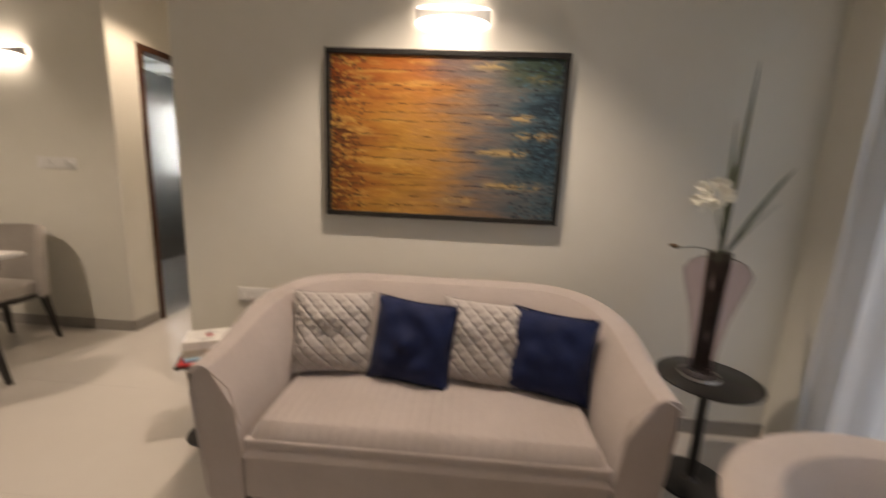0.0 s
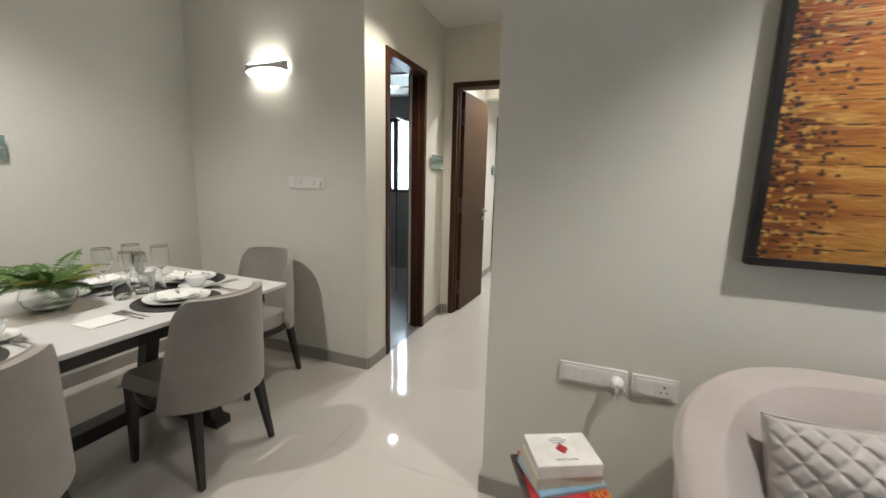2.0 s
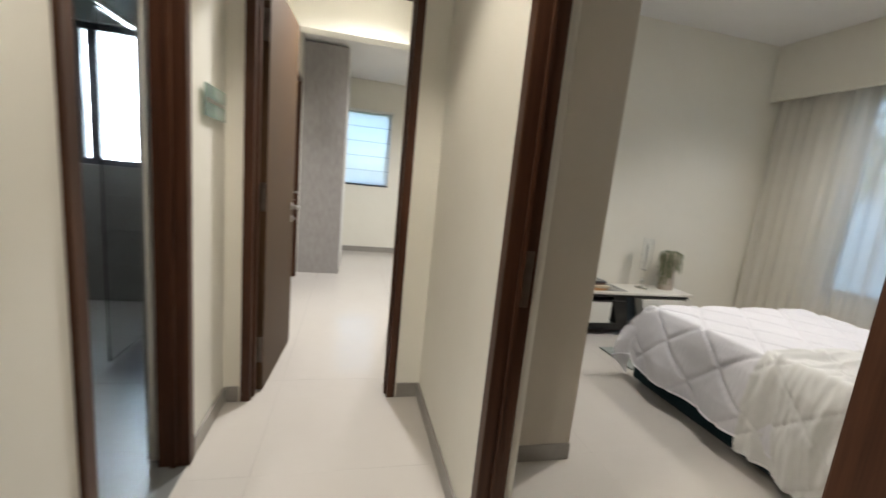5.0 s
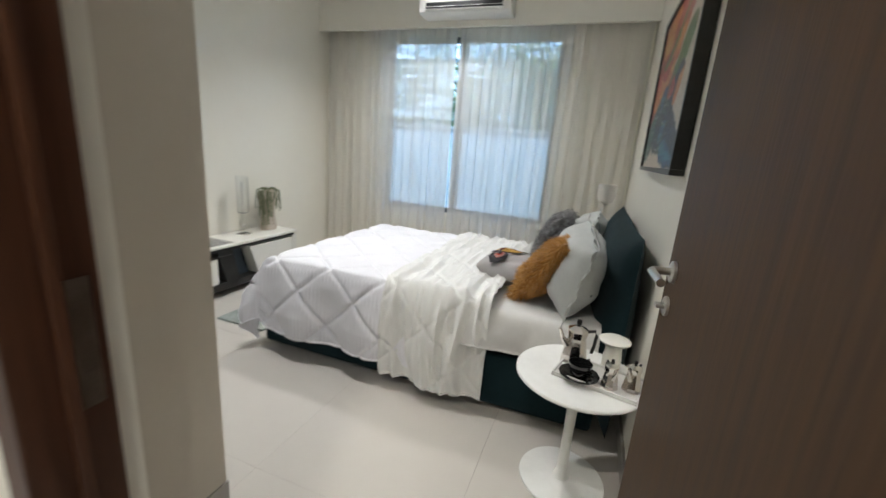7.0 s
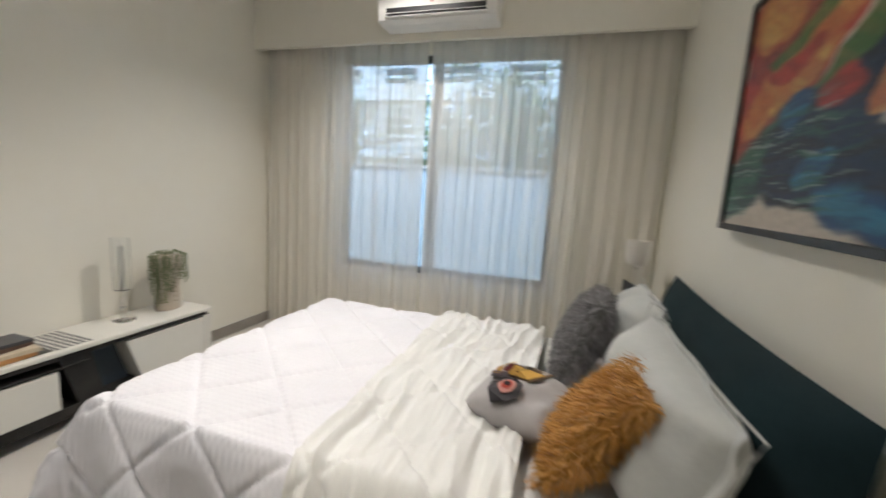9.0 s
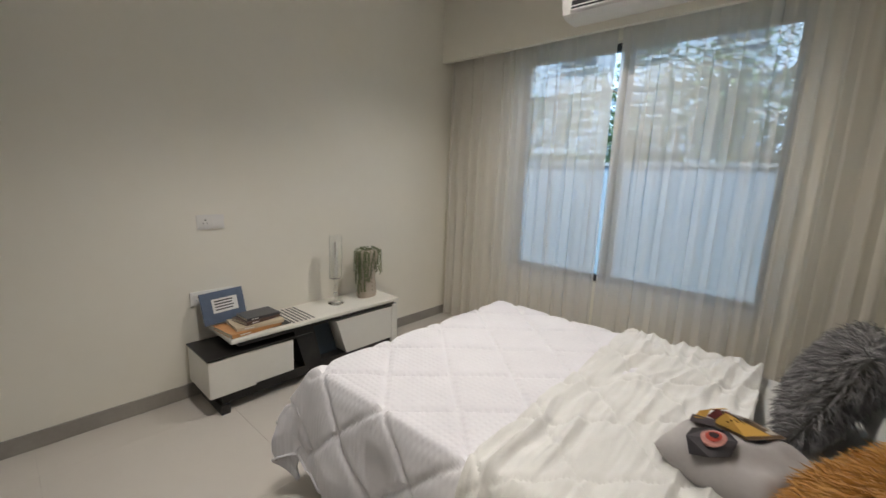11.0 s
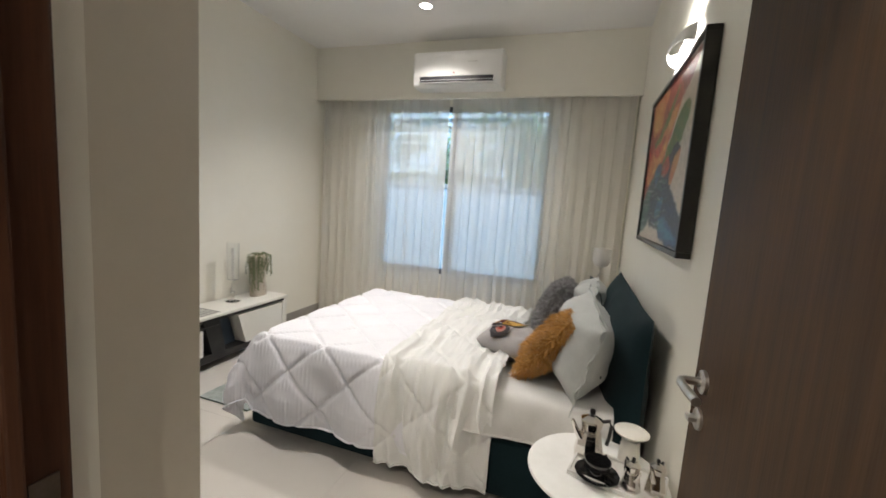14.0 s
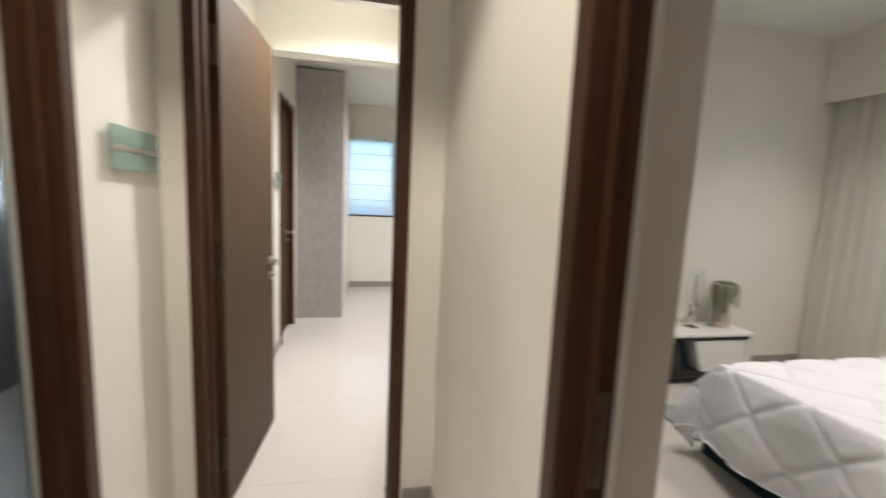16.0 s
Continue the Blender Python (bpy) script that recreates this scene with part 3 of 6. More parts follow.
def pillow(name, w, h, t, material, parent, label="", pattern=None, seed=0, n=36, flange=0.0, sag=0.0, corner=0.03):
    """A stuffed cushion in the local xz plane, its thickness along y, its lowest edge at z = 0."""
    n = 84 if pattern == "diamond" else n
    rnd = random.Random(seed)
    o = [rnd.uniform(-9, 9) for _ in range(4)]

    def prof(a):
        return max(0.0, 1 - abs(a) ** 2.6) ** 0.55

    def mk(side):
        def fn(u, v):
            a, b = 2 * u - 1, 2 * v - 1
            ina, inb = a * (1 + flange), b * (1 + flange)
            d = prof(min(1, abs(ina))) * prof(min(1, abs(inb)))
            if pattern == "soft":
                d = d ** 1.15
            pull = 1 - 0.07 * (1 - a * a) * (b * b) - 0.0
            pull2 = 1 - 0.07 * (1 - b * b) * (a * a)
            th = t / 2 * d
            if pattern == "diamond":
                k = min(abs(((a + b) * 3.0) % 1 - 0.5), abs(((a - b) * 3.0) % 1 - 0.5))
                th += (0.009 * (1 - math.exp(-(k / 0.14) ** 2)) - 0.008) * min(1, d * 2)
            if pattern == "soft":
                th += 0.006 * math.sin(7 * a + o[0]) * math.sin(6 * b + o[1]) * d
            nn = noise.noise(Vector((a * 2.2 + o[2], b * 2.2 + o[3], side)))
            th += 0.018 * nn * d * (t / 0.12)
            z = h / 2 + b * h / 2 * pull - sag * (1 - a * a) * max(0, b)
            cc = 1 - corner * a * a * b * b
            yy = 0.0
            if pattern == "soft":
                rim = max(0.0, max(abs(a), abs(b)) - 0.86) / 0.14
                yy = 0.009 * rim * math.sin(9 * (a if abs(b) > abs(a) else b) + o[0])
            return (a * w / 2 * pull2 * cc, side * (th + 0.001) + yy, h / 2 + (z - h / 2) * cc)
        return fn
    bm = bmesh.new()
    f, g = mk(1), mk(-1)
    va = [[bm.verts.new(f(i / n, j / n)) for j in range(n + 1)] for i in range(n + 1)]
    vb = [[va[i][j] if i in (0, n) or j in (0, n) else bm.verts.new(g(i / n, j / n)) for j in range(n + 1)] for i in range(n + 1)]
    for i in range(n):
        for j in range(n):
            bm.faces.new((va[i][j], va[i + 1][j], va[i + 1][j + 1], va[i][j + 1]))
            bm.faces.new((vb[i][j + 1], vb[i + 1][j + 1], vb[i + 1][j], vb[i][j]))
    return part(name, bm, material, parent, label, True)


def cushion(label, at, w, h, t, material, lean, rz, pattern=None, seed=0, roll=0.0, category="cushion", group="", **kw):
    r = tagged(thing("cushion"), label, category, group)
    r.matrix_world = pose(*at, 0, 0, rz) @ pose(0, 0, 0, lean, roll, 0)
    pillow("cover", w, h, t, material, r, pattern=pattern, seed=seed, **kw)
    bm = bmesh.new()
    pts = []
    for i in range(49):
        s = i / 48 * 4
        k, q = int(s) % 4, s - int(s)
        a, b = [(2 * q - 1, -1), (1, 2 * q - 1), (1 - 2 * q, 1), (-1, 1 - 2 * q)][k]
        pts.append((a * w / 2 * (1 - 0.07 * (1 - b * b)), 0, h / 2 + b * h / 2 * (1 - 0.07 * (1 - a * a))))
    part("piping", tube(pts, 0.003, 6, bm), material, r, smooth=True)
    return r


# ---- sofa ----


def barrel_shell(x0, x1, yf, yb, z0, zf, zb, th, n=60, rad=0.42, lean=0.05):
    """The wrap-round arm and back of a tub sofa: a padded wall along a U, higher at the back."""
    path = []
    ym = yb - rad
    for i in range(12):
        path.append((x0, yf + (ym - yf) * i / 12, -1, 0))
    for i in range(15):
        a = math.pi - math.pi / 2 * i / 14
        path.append((x0 + rad + rad * math.cos(a), ym + rad * math.sin(a), math.cos(a), math.sin(a)))
    for i in range(1, 14):
        path.append((x0 + rad + (x1 - x0 - 2 * rad) * i / 14, yb, 0, 1))
    for i in range(15):
        a = math.pi / 2 - math.pi / 2 * i / 14
        path.append((x1 - rad + rad * math.cos(a), ym + rad * math.sin(a), math.cos(a), math.sin(a)))
    for i in range(1, 13):
        path.append((x1, ym + (yf - ym) * i / 12, 1, 0))
    bm, rings = bmesh.new(), []
    for x, y, nx, ny in path:
        k = min(1, max(0, (y - yf) / (yb - yf)))
        s = k * k * (3 - 2 * k)
        top = zf + (zb - zf) * s
        tw = th * (0.8 + 0.45 * s)
        prof = [(0, z0), (0.0, z0 + 0.1), (-0.012 - lean * 0.4, (z0 + top) / 2), (-lean * 0.9, top - 0.07), (-lean - 0.005, top - 0.03), (-lean + 0.012, top - 0.008), (-lean + 0.045, top),
                (tw * 0.75 - lean, top - 0.012), (tw * 0.95 - lean, top - 0.05), (tw + 0.01, top - 0.16), (tw + 0.03, z0 + 0.2), (tw + 0.03, z0)]
        rings.append([bm.verts.new((x - nx * o, y - ny * o, z)) for o, z in prof])
    m = len(rings[0])
    for a, b in zip(rings, rings[1:]):
        for i in range(m):
            bm.faces.new((a[i], b[i], b[(i + 1) % m], a[(i + 1) % m]))
    bm.faces.new(rings[0])
    bm.faces.new(rings[-1][::-1])
    return bm, path


def tapered_leg(bm, x, y, z0, z1, r0, r1, dx=0.0, dy=0.0, square=False):
    seg = 4 if square else 14
    q = math.pi / 4 if square else 0
    ra = [bm.verts.new((x + dx + r0 * math.cos(q + a), y + dy + r0 * math.sin(q + a), z0)) for a in np.arange(seg) * 2 * math.pi / seg]
    rb = [bm.verts.new((x + r1 * math.cos(q + a), y + r1 * math.sin(q + a), z1)) for a in np.arange(seg) * 2 * math.pi / seg]
    for i in range(seg):
        bm.faces.new((ra[i], ra[(i + 1) % seg], rb[(i + 1) % seg], rb[i]))
    bm.faces.new(ra)
    bm.faces.new(rb[::-1])
    return bm


def tub_seat(name, label, category, x0, x1, yf, yb, zf, zb, seat_z, m=None, th=0.13, rad=0.42, ribs=0):
    root = tagged(thing(name), label, category)
    bm, path = barrel_shell(x0, x1, yf, yb, 0.12, zf, zb, th, rad=rad)
    part("backrest", bm, M_SOFA, root, "padded wrap-round arm and backrest", True)
    # welt along the front edges
    for sx, x in ((1, x0), (-1, x1)):
        pts = [(x + sx * 0.0, yf - 0.004, 0.14), (x - sx * 0.04, yf - 0.004, zf - 0.1), (x - sx * 0.035, yf - 0.004, zf - 0.03), (x + sx * 0.01, yf - 0.002, zf - 0.002),
               (x + sx * (th * 0.6 - 0.05), yf - 0.002, zf - 0.012), (x + sx * th * 0.8, yf - 0.004, zf - 0.08), (x + sx * (th + 0.01), yf - 0.004, seat_z)]
        part("piping", tube(pts, 0.004, 6), M_SOFA, root, smooth=True)
    xi0, xi1, yi = x0 + th + 0.015, x1 - th - 0.015, yb - th * 1.2
    part("base", boxes((xi0, yf + 0.02, 0.12, xi1, yi, seat_z - 0.13), bevel=0.012), M_SOFA, root)

    def fn(u, v):
        e = lambda q: min(1, (1 - abs(2 * q - 1)) * 14) ** 0.5
        x, y = xi0 + (xi1 - xi0) * u, yf - 0.02 + (yi - yf + 0.02) * v
        z = seat_z - 0.12 + 0.12 * e(u) * (min(1, v * 14) ** 0.5) + 0.012 * math.sin(math.pi * u) * math.sin(math.pi * v)
        if ribs:
            z += 0.005 * abs(math.sin(ribs * math.pi * u)) * e(u)
        return (x, y, z)
    part("seat", sheet(fn, 120 if ribs else 30, 36, 0.02), M_SOFA, root, "upholstered seat with narrow stitched channels" if ribs else "", True)
    part("seat_front", boxes((xi0 + 0.004, yf - 0.012, 0.15, xi1 - 0.004, yf + 0.018, seat_z - 0.05), bevel=0.01), M_SOFA, root)
    for x in (x0 + 0.1, x1 - 0.1):
        for y in (yf + 0.08, yb - 0.16):
            part("leg", tapered_leg(bmesh.new(), x, y, 0, 0.12, 0.014, 0.022), M_BLACKW, root, "dark tapered wooden leg", True)
    if m:
        root.matrix_world = m
    return root


tub_seat("sofa", "light grey-pink fabric two-seater tub sofa with wrap-round arms", "sofa", 0.12, 1.72, 2.82, 3.56, 0.66, 0.83, 0.44, ribs=34)
tub_seat("armchair", "light grey-pink fabric tub armchair seen from behind its curved back", "armchair", -0.38, 0.38, -0.36, 0.36, 0.66, 0.72, 0.43,
         m=pose(2.02, 2.22, 0, 0, 0, 12), th=0.11, rad=0.36)
cushion("light grey satin cushion with stitched diamond quilting on the sofa", (0.46, 3.20, 0.455), 0.37, 0.37, 0.13, M_QUILT, -16, 8, "diamond", 1, group="sofa cushions")
cushion("navy blue velvet square cushion on the sofa", (0.80, 3.16, 0.45), 0.37, 0.37, 0.14, M_NAVY, -16, -10, "soft", 2, 3, group="sofa cushions")
cushion("light grey satin cushion with stitched diamond quilting beside a navy one", (1.11, 3.19, 0.455), 0.38, 0.37, 0.13, M_QUILT, -15, -4, "diamond", 3, 3, group="sofa cushions")
cushion("navy blue velvet square cushion in the sofa's corner", (1.39, 3.14, 0.45), 0.36, 0.36, 0.14, M_NAVY, -16, -14, "soft", 4, 3, group="sofa cushions")

# ---- dining chairs ----


def dining_chair(label):
    """Faces -y; the seat's middle is over the origin."""
    root = tagged(thing("dining_chair"), label, "chair", group="dining chairs")

    def back(u, v):
        a = (u - 0.5) * 2
        ang = a * (1.34 - 0.30 * v)
        r = 0.235 - 0.012 * v
        drop = 0.075 * max(0, abs(a) - 0.74) ** 2 / 0.26 ** 2
        z = 0.36 + (0.49 - drop) * v
        return (r * 1.02 * math.sin(ang), 0.03 + r * math.cos(ang) + 0.05 * v * math.cos(ang), z)
    part("backrest", sheet(back, 30, 12, 0.035), M_TAUPE, root, "curved taupe upholstered backrest", True)

    def edge(u):
        p = back(u, 1)
        return Vector(p)
    pts = [back(0, q / 8) for q in range(9)] + [tuple(edge(i / 30)) for i in range(1, 30)] + [back(1, 1 - q / 8) for q in range(9)]
    part("piping", tube(pts, 0.005, 6), M_TAUPE, root, smooth=True)

    def seat(u, v):
        x, y = (u - 0.5) * 0.44, -0.23 + 0.44 * v
        x *= 1 - 0.25 * max(0, v - 0.5)
        e = min(1, (1 - abs(2 * u - 1)) * 8) ** 0.5 * min(1, (1 - abs(2 * v - 1)) * 8) ** 0.5
        return (x, y, 0.395 + 0.07 * e)
    part("seat", sheet(seat, 20, 20, 0.01), M_TAUPE, root, "padded taupe seat", True)
    bm = bmesh.new()
    ring = []
    for i in range(33):
        a = -2.4 + 4.8 * i / 32
        ring.append((0.235 * math.sin(a), 0.015 + 0.245 * math.cos(a), 0.375))
    tube(ring, 0.021, 8, bm)
    box(bm, -0.2, -0.225, 0.355, 0.2, -0.195, 0.395, bevel=0.004)
    part("seat_frame", bm, M_BLACKW, root, "black wooden seat rail", True)
    for x, y, dx, dy in ((-0.185, -0.19, -0.01, -0.02), (0.185, -0.19, 0.01, -0.02), (-0.165, 0.19, -0.035, 0.05), (0.165, 0.19, 0.035, 0.05)):
        part("leg", tapered_leg(bmesh.new(), x, y, 0, 0.385, 0.016, 0.031, dx, dy, True), M_BLACKW, root, "black tapered leg")
    return root


c1 = dining_chair("taupe upholstered dining chair, black wooden legs, at the table's long side")
c1.matrix_world = pose(-1.90, 3.40, 0, 0, 0, -90)
c2 = copy_thing(c1, pose(-1.89, 2.58, 0, 0, 0, -90))
c3 = copy_thing(c1, pose(-2.25, 4.02, 0, 0, 0, 0))
c3["label"] = "taupe upholstered dining chair, black wooden legs, at the table's head"

# ---- dining table ----
table = tagged(thing("dining_table"), "rectangular dining table with a white marble top on dark wooden legs", "table")
TX0, TX1, TY0, TY1, TZ = -2.86, -1.79, 2.05, 3.90, 0.75
part("tabletop", boxes((TX0, TY0, TZ - 0.022, TX1, TY1, TZ), bevel=0.006), M_MARBLE, table, "white marble table top")
part("apron", boxes((TX0 + 0.08, TY0 + 0.08, 0.655, TX1 - 0.07, TY0 + 0.105, 0.727), (TX0 + 0.08, TY1 - 0.13, 0.655, TX1 - 0.07, TY1 - 0.10, 0.727),
                    (TX1 - 0.095, TY0 + 0.106, 0.655, TX1 - 0.07, TY1 - 0.131, 0.727), (TX0 + 0.08, TY0 + 0.106, 0.655, TX0 + 0.105, TY1 - 0.131, 0.727), bevel=0.003), M_BLACKW, table, "black table apron")
for y in (TY0 + 0.33, TY1 - 0.33):
    for s in (-1, 1):
        x = (TX0 + TX1) / 2 + s * 0.12
        part("leg", tapered_leg(bmesh.new(), x, y, 0.05, 0.655, 0.05, 0.05, s * 0.16, 0, True), M_BLACKW, table, "black slanting leg")
    part("foot", boxes(((TX0 + TX1) / 2 - 0.36, y - 0.045, 0, (TX0 + TX1) / 2 + 0.36, y + 0.045, 0.05), bevel=0.005), M_BLACKW, table)
part("stretcher", boxes(((TX0 + TX1) / 2 - 0.05, TY0 + 0.37, 0.1, (TX0 + TX1) / 2 + 0.05, TY1 - 0.37, 0.17), bevel=0.005), M_BLACKW, table)

M_MATD = mat("black_woven_placemat", (0.02, 0.019, 0.018), 0.7, color2=(0.05, 0.045, 0.04), scale=60, bump=0.4, bscale=300)
M_NAP = mat("white_linen_napkin", (0.78, 0.77, 0.74), 0.85, color2=(0.84, 0.83, 0.8), scale=12, bump=0.3, bscale=200)
M_RUN = mat("beige_linen_cloth", (0.42, 0.38, 0.32), 0.85, color2=(0.48, 0.44, 0.38), scale=30, bump=0.3, bscale=300)


def plate(label, x, y, z, r, mtl=None, group="dinner plates"):
    o = tagged(thing("plate", at=(x, y, z)), label, "plate", group)
    part("body", lathe([(0, 0.003), (r * 0.55, 0.0), (r * 0.6, 0.001), (r * 0.85, 0.010), (r, 0.016), (r, 0.019), (r * 0.84, 0.014), (r * 0.62, 0.006), (0, 0.006)], 40), mtl or M_CERAM, o, smooth=True)
    return o


def bowl(x, y, z, r):
    o = tagged(thing("bowl", at=(x, y, z)), "small white ceramic soup bowl with a spoon on a plate", "bowl", "soup bowls")
    part("body", lathe([(0, 0), (r * 0.5, 0.0), (r * 0.52, 0.006), (r * 0.8, 0.022), (r * 0.97, 0.045), (r, 0.055), (r * 0.96, 0.055), (r * 0.9, 0.042), (r * 0.6, 0.014), (0, 0.008)], 36), M_CERAM, o, smooth=True)
    pts = [(r * 0.2, 0, 0.02), (r * 0.7, 0.01, 0.045), (r * 1.25, 0.03, 0.075)]
    part("spoon", tube(pts, 0.005, 8, taper=[1.8, 0.8, 1.0]), M_CERAM, o, smooth=True)
    return o


def wine_glass(x, y, h, r, gold=True):
    o = tagged(thing("wine_glass", at=(x, y, TZ)), "clear stemmed wine glass with a dark gilded rim", "glass", "wine glasses")
    t = 0.0012
    s = h * 0.5
    out = [(0, 0), (r * 0.85, 0.001), (r * 0.84, 0.003), (0.004, 0.008), (0.0032, s * 0.5), (0.0045, s - 0.004), (r * 0.45, s + 0.008), (r * 0.85, s + 0.035), (r * 0.98, s + 0.06), (r * 0.9, h)]
    inn = [(r * 0.9 - t, h), (r * 0.98 - t, s + 0.06), (r * 0.85 - t, s + 0.037), (r * 0.45, s + 0.0095), (0, s + 0.004)]
    part("body", lathe(out + inn, 24), M_GLASS, o, smooth=True)
    part("rim", lathe([(r * 0.9 - t, h), (r * 0.9 + 0.0008, h - 0.0025), (r * 0.9 + 0.0008, h + 0.001), (r * 0.9 - t, h + 0.001), (r * 0.9 - t, h)], 24), mat("gilt_rim", (0.35, 0.25, 0.16), 0.25, 1.0), o, "dark gilt rim", True)
    return o


def tumbler(x, y, h=0.095, r=0.036):
    o = tagged(thing("tumbler", at=(x, y, TZ)), "short clear cut-glass tumbler", "glass", "water tumblers")
    part("body", lathe([(0, 0.0005), (r * 0.9, 0.0005), (r, 0.01), (r * 1.05, h), (r * 1.05 - 0.0015, h), (r - 0.002, 0.014), (0, 0.01)], 20), M_GLASS, o, smooth=True)
    return o


def cutlery(x, y, rz, kind):
    o = tagged(thing(kind, at=(x, y, TZ + 0.003), rz=rz), f"polished steel {kind} laid beside a plate", kind, "table cutlery")
    bm = bmesh.new()
    box(bm, -0.003, -0.1, 0, 0.003, 0.03, 0.003, bevel=0.001)
    if kind == "knife":
        box(bm, -0.007, 0.03, 0.0, 0.007, 0.115, 0.002, bevel=0.0008)
    elif kind == "fork":
        box(bm, -0.01, 0.03, 0.0, 0.01, 0.055, 0.003, bevel=0.001)
        for k in range(4):
            box(bm, -0.0095 + k * 0.0054, 0.055, 0, -0.0065 + k * 0.0054, 0.095, 0.002)
    else:
        lathe([(0, 0.001), (0.012, 0.002), (0.017, 0.006), (0.0165, 0.007), (0, 0.003)], 20, bm, pose(0, 0.055, 0) @ Matrix.Diagonal((1, 1.5, 1, 1)))
    part("blade" if kind == "knife" else "head", bm, M_STEEL, o, smooth=True)
    return o


def napkin(x, y, z, rz, seed):
    o = tagged(thing("napkin", at=(x, y, z), rz=rz), "folded white linen napkin lying on a plate", "napkin", "folded napkins")

    def fn(u, v):
        a, b = u * 2 - 1, v * 2 - 1
        w = 0.055 * (1 - 0.45 * abs(b)) + 0.02 * abs(b) ** 2
        return (a * w, b * 0.085, 0.012 + 0.016 * (1 - a * a) + 0.012 * abs(math.sin(3.2 * a + seed)) * abs(b) + 0.004 * math.sin(9 * b + seed))
    part("cloth", sheet(fn, 18, 18, 0.003), M_NAP, o, smooth=True)
    part("napkin_ring", lathe([(0.024, -0.006), (0.027, -0.006), (0.027, 0.006), (0.024, 0.006), (0.024, -0.006)], 20, m=pose(0, 0, 0.022, 90) @ Matrix.Diagonal((1, 0.7, 1, 1))), M_STEEL, o, smooth=True)
    return o


def setting(x, y, rz, seed, full=True):
    """A place laid for one: y of the local frame points to the table's middle."""
    m = pose(x, y, 0, 0, 0, rz)
    P = lambda a, b: (m @ Vector((a, b, 0)))[:2]
    mt = tagged(thing("placemat"), "round black woven placemat under the plates", "placemat", "round placemats")
    px, py = P(0, 0)
    part("disc", lathe([(0, 0), (0.185, 0), (0.187, 0.002), (0.185, 0.004), (0, 0.004)], 48, m=Matrix.Translation((px, py, TZ + 0.0005))), M_MATD, mt)
    plate("large white ceramic dinner plate on a black mat", px, py, TZ + 0.005, 0.14)
    plate("white ceramic side plate stacked on a dinner plate", px, py, TZ + 0.014, 0.105, group="side plates")
    napkin(px, py, TZ + 0.012, rz + 55 + 10 * seed, seed)
    bx, by = P(0.19, 0.12)
    plate("small white saucer under a soup bowl", bx, by, TZ + 0.001, 0.085, group="saucers")
    bowl(bx, by, TZ + 0.009, 0.055)
    cutlery(*P(0.215, -0.03), rz, "knife")
    cutlery(*P(0.24, -0.03), rz, "spoon")
    cutlery(*P(-0.215, -0.03), rz, "fork")
    cutlery(*P(-0.24, -0.03), rz, "fork")
    wine_glass(*P(0.09, 0.235), 0.235, 0.042)
    wine_glass(*P(0.0, 0.26), 0.205, 0.034)
    tumbler(*P(-0.1, 0.24))


setting(-2.02, 3.42, 90, 1)
setting(-2.02, 2.62, 90, 2)
setting(-2.64, 3.42, -90, 3)
setting(-2.64, 2.62, -90, 4)
setting(-2.32, 3.70, 180, 5)
rn = tagged(thing("table_runner"), "beige linen table runner down the middle of the table", "table runner")
part("cloth", sheet(lambda u, v: (-2.43 + 0.2 * u, 2.15 + 1.1 * v, TZ + 0.002 + 0.0012 * math.sin(20 * v)), 8, 30, 0.0015), M_RUN, rn, smooth=True)
cd = tagged(thing("place_card"), "folded white card standing on the table", "card")
part("sheet", boxes((-2.07, 3.02, TZ + 0.002, -1.95, 3.16, TZ + 0.005), m=pose(0, 0, 0)), M_NAP, cd)

# fern in a glass bowl
M_FERN = mat("fern_green", (0.05, 0.12, 0.02), 0.5, color2=(0.10, 0.18, 0.04), scale=20)
M_FERN2 = mat("yellow_green_leaf", (0.16, 0.20, 0.03), 0.5, color2=(0.24, 0.26, 0.05), scale=20)
fern = tagged(thing("fern", at=(-2.38, 3.10, TZ + 0.002)), "green fern sprays in a round clear glass bowl on the table", "plant")
part("bowl", lathe([(0, 0.0), (0.05, 0.0), (0.085, 0.02), (0.1, 0.06), (0.085, 0.105), (0.07, 0.12), (0.068, 0.12), (0.083, 0.105), (0.097, 0.06), (0.082, 0.024), (0, 0.006)], 36), M_GLASS, fern, "clear glass bowl", True)


def frond(parent, m, length, droop, material, rnd, pairs=16, width=0.055):
    bm = bmesh.new()
    pts = []
    for i in range(pairs + 1):
        s = i / pairs
        pts.append(Vector((0, length * s, length * (0.55 * s - droop * s * s))))
    tube([m @ p for p in pts], 0.0014, 4, bm)
    for i in range(2, pairs + 1):
        s = i / pairs
        w = width * math.sin(math.pi * min(1, s * 0.9 + 0.08)) * rnd.uniform(0.8, 1.1)
        for sd in (-1, 1):
            a = pts[i]
            q = [a, a + Vector((sd * w * 0.4, w * 0.32, 0.004)), a + Vector((sd * w, w * 0.35, -0.006)), a + Vector((sd * w * 0.45, -w * 0.02, 0))]
            bm.faces.new([bm.verts.new(m @ p) for p in q])
    return part("frond", bm, material, parent)


rnd = random.Random(5)
for i in range(26):
    frond(fern, pose(0, 0, 0.09, rnd.uniform(-5, 25), 0, i * 360 / 26 + rnd.uniform(-8, 8)), rnd.uniform(0.16, 0.30), rnd.uniform(0.25, 0.6), M_FERN if i % 4 else M_FERN2, rnd)

# ---- pictures on the walls ----


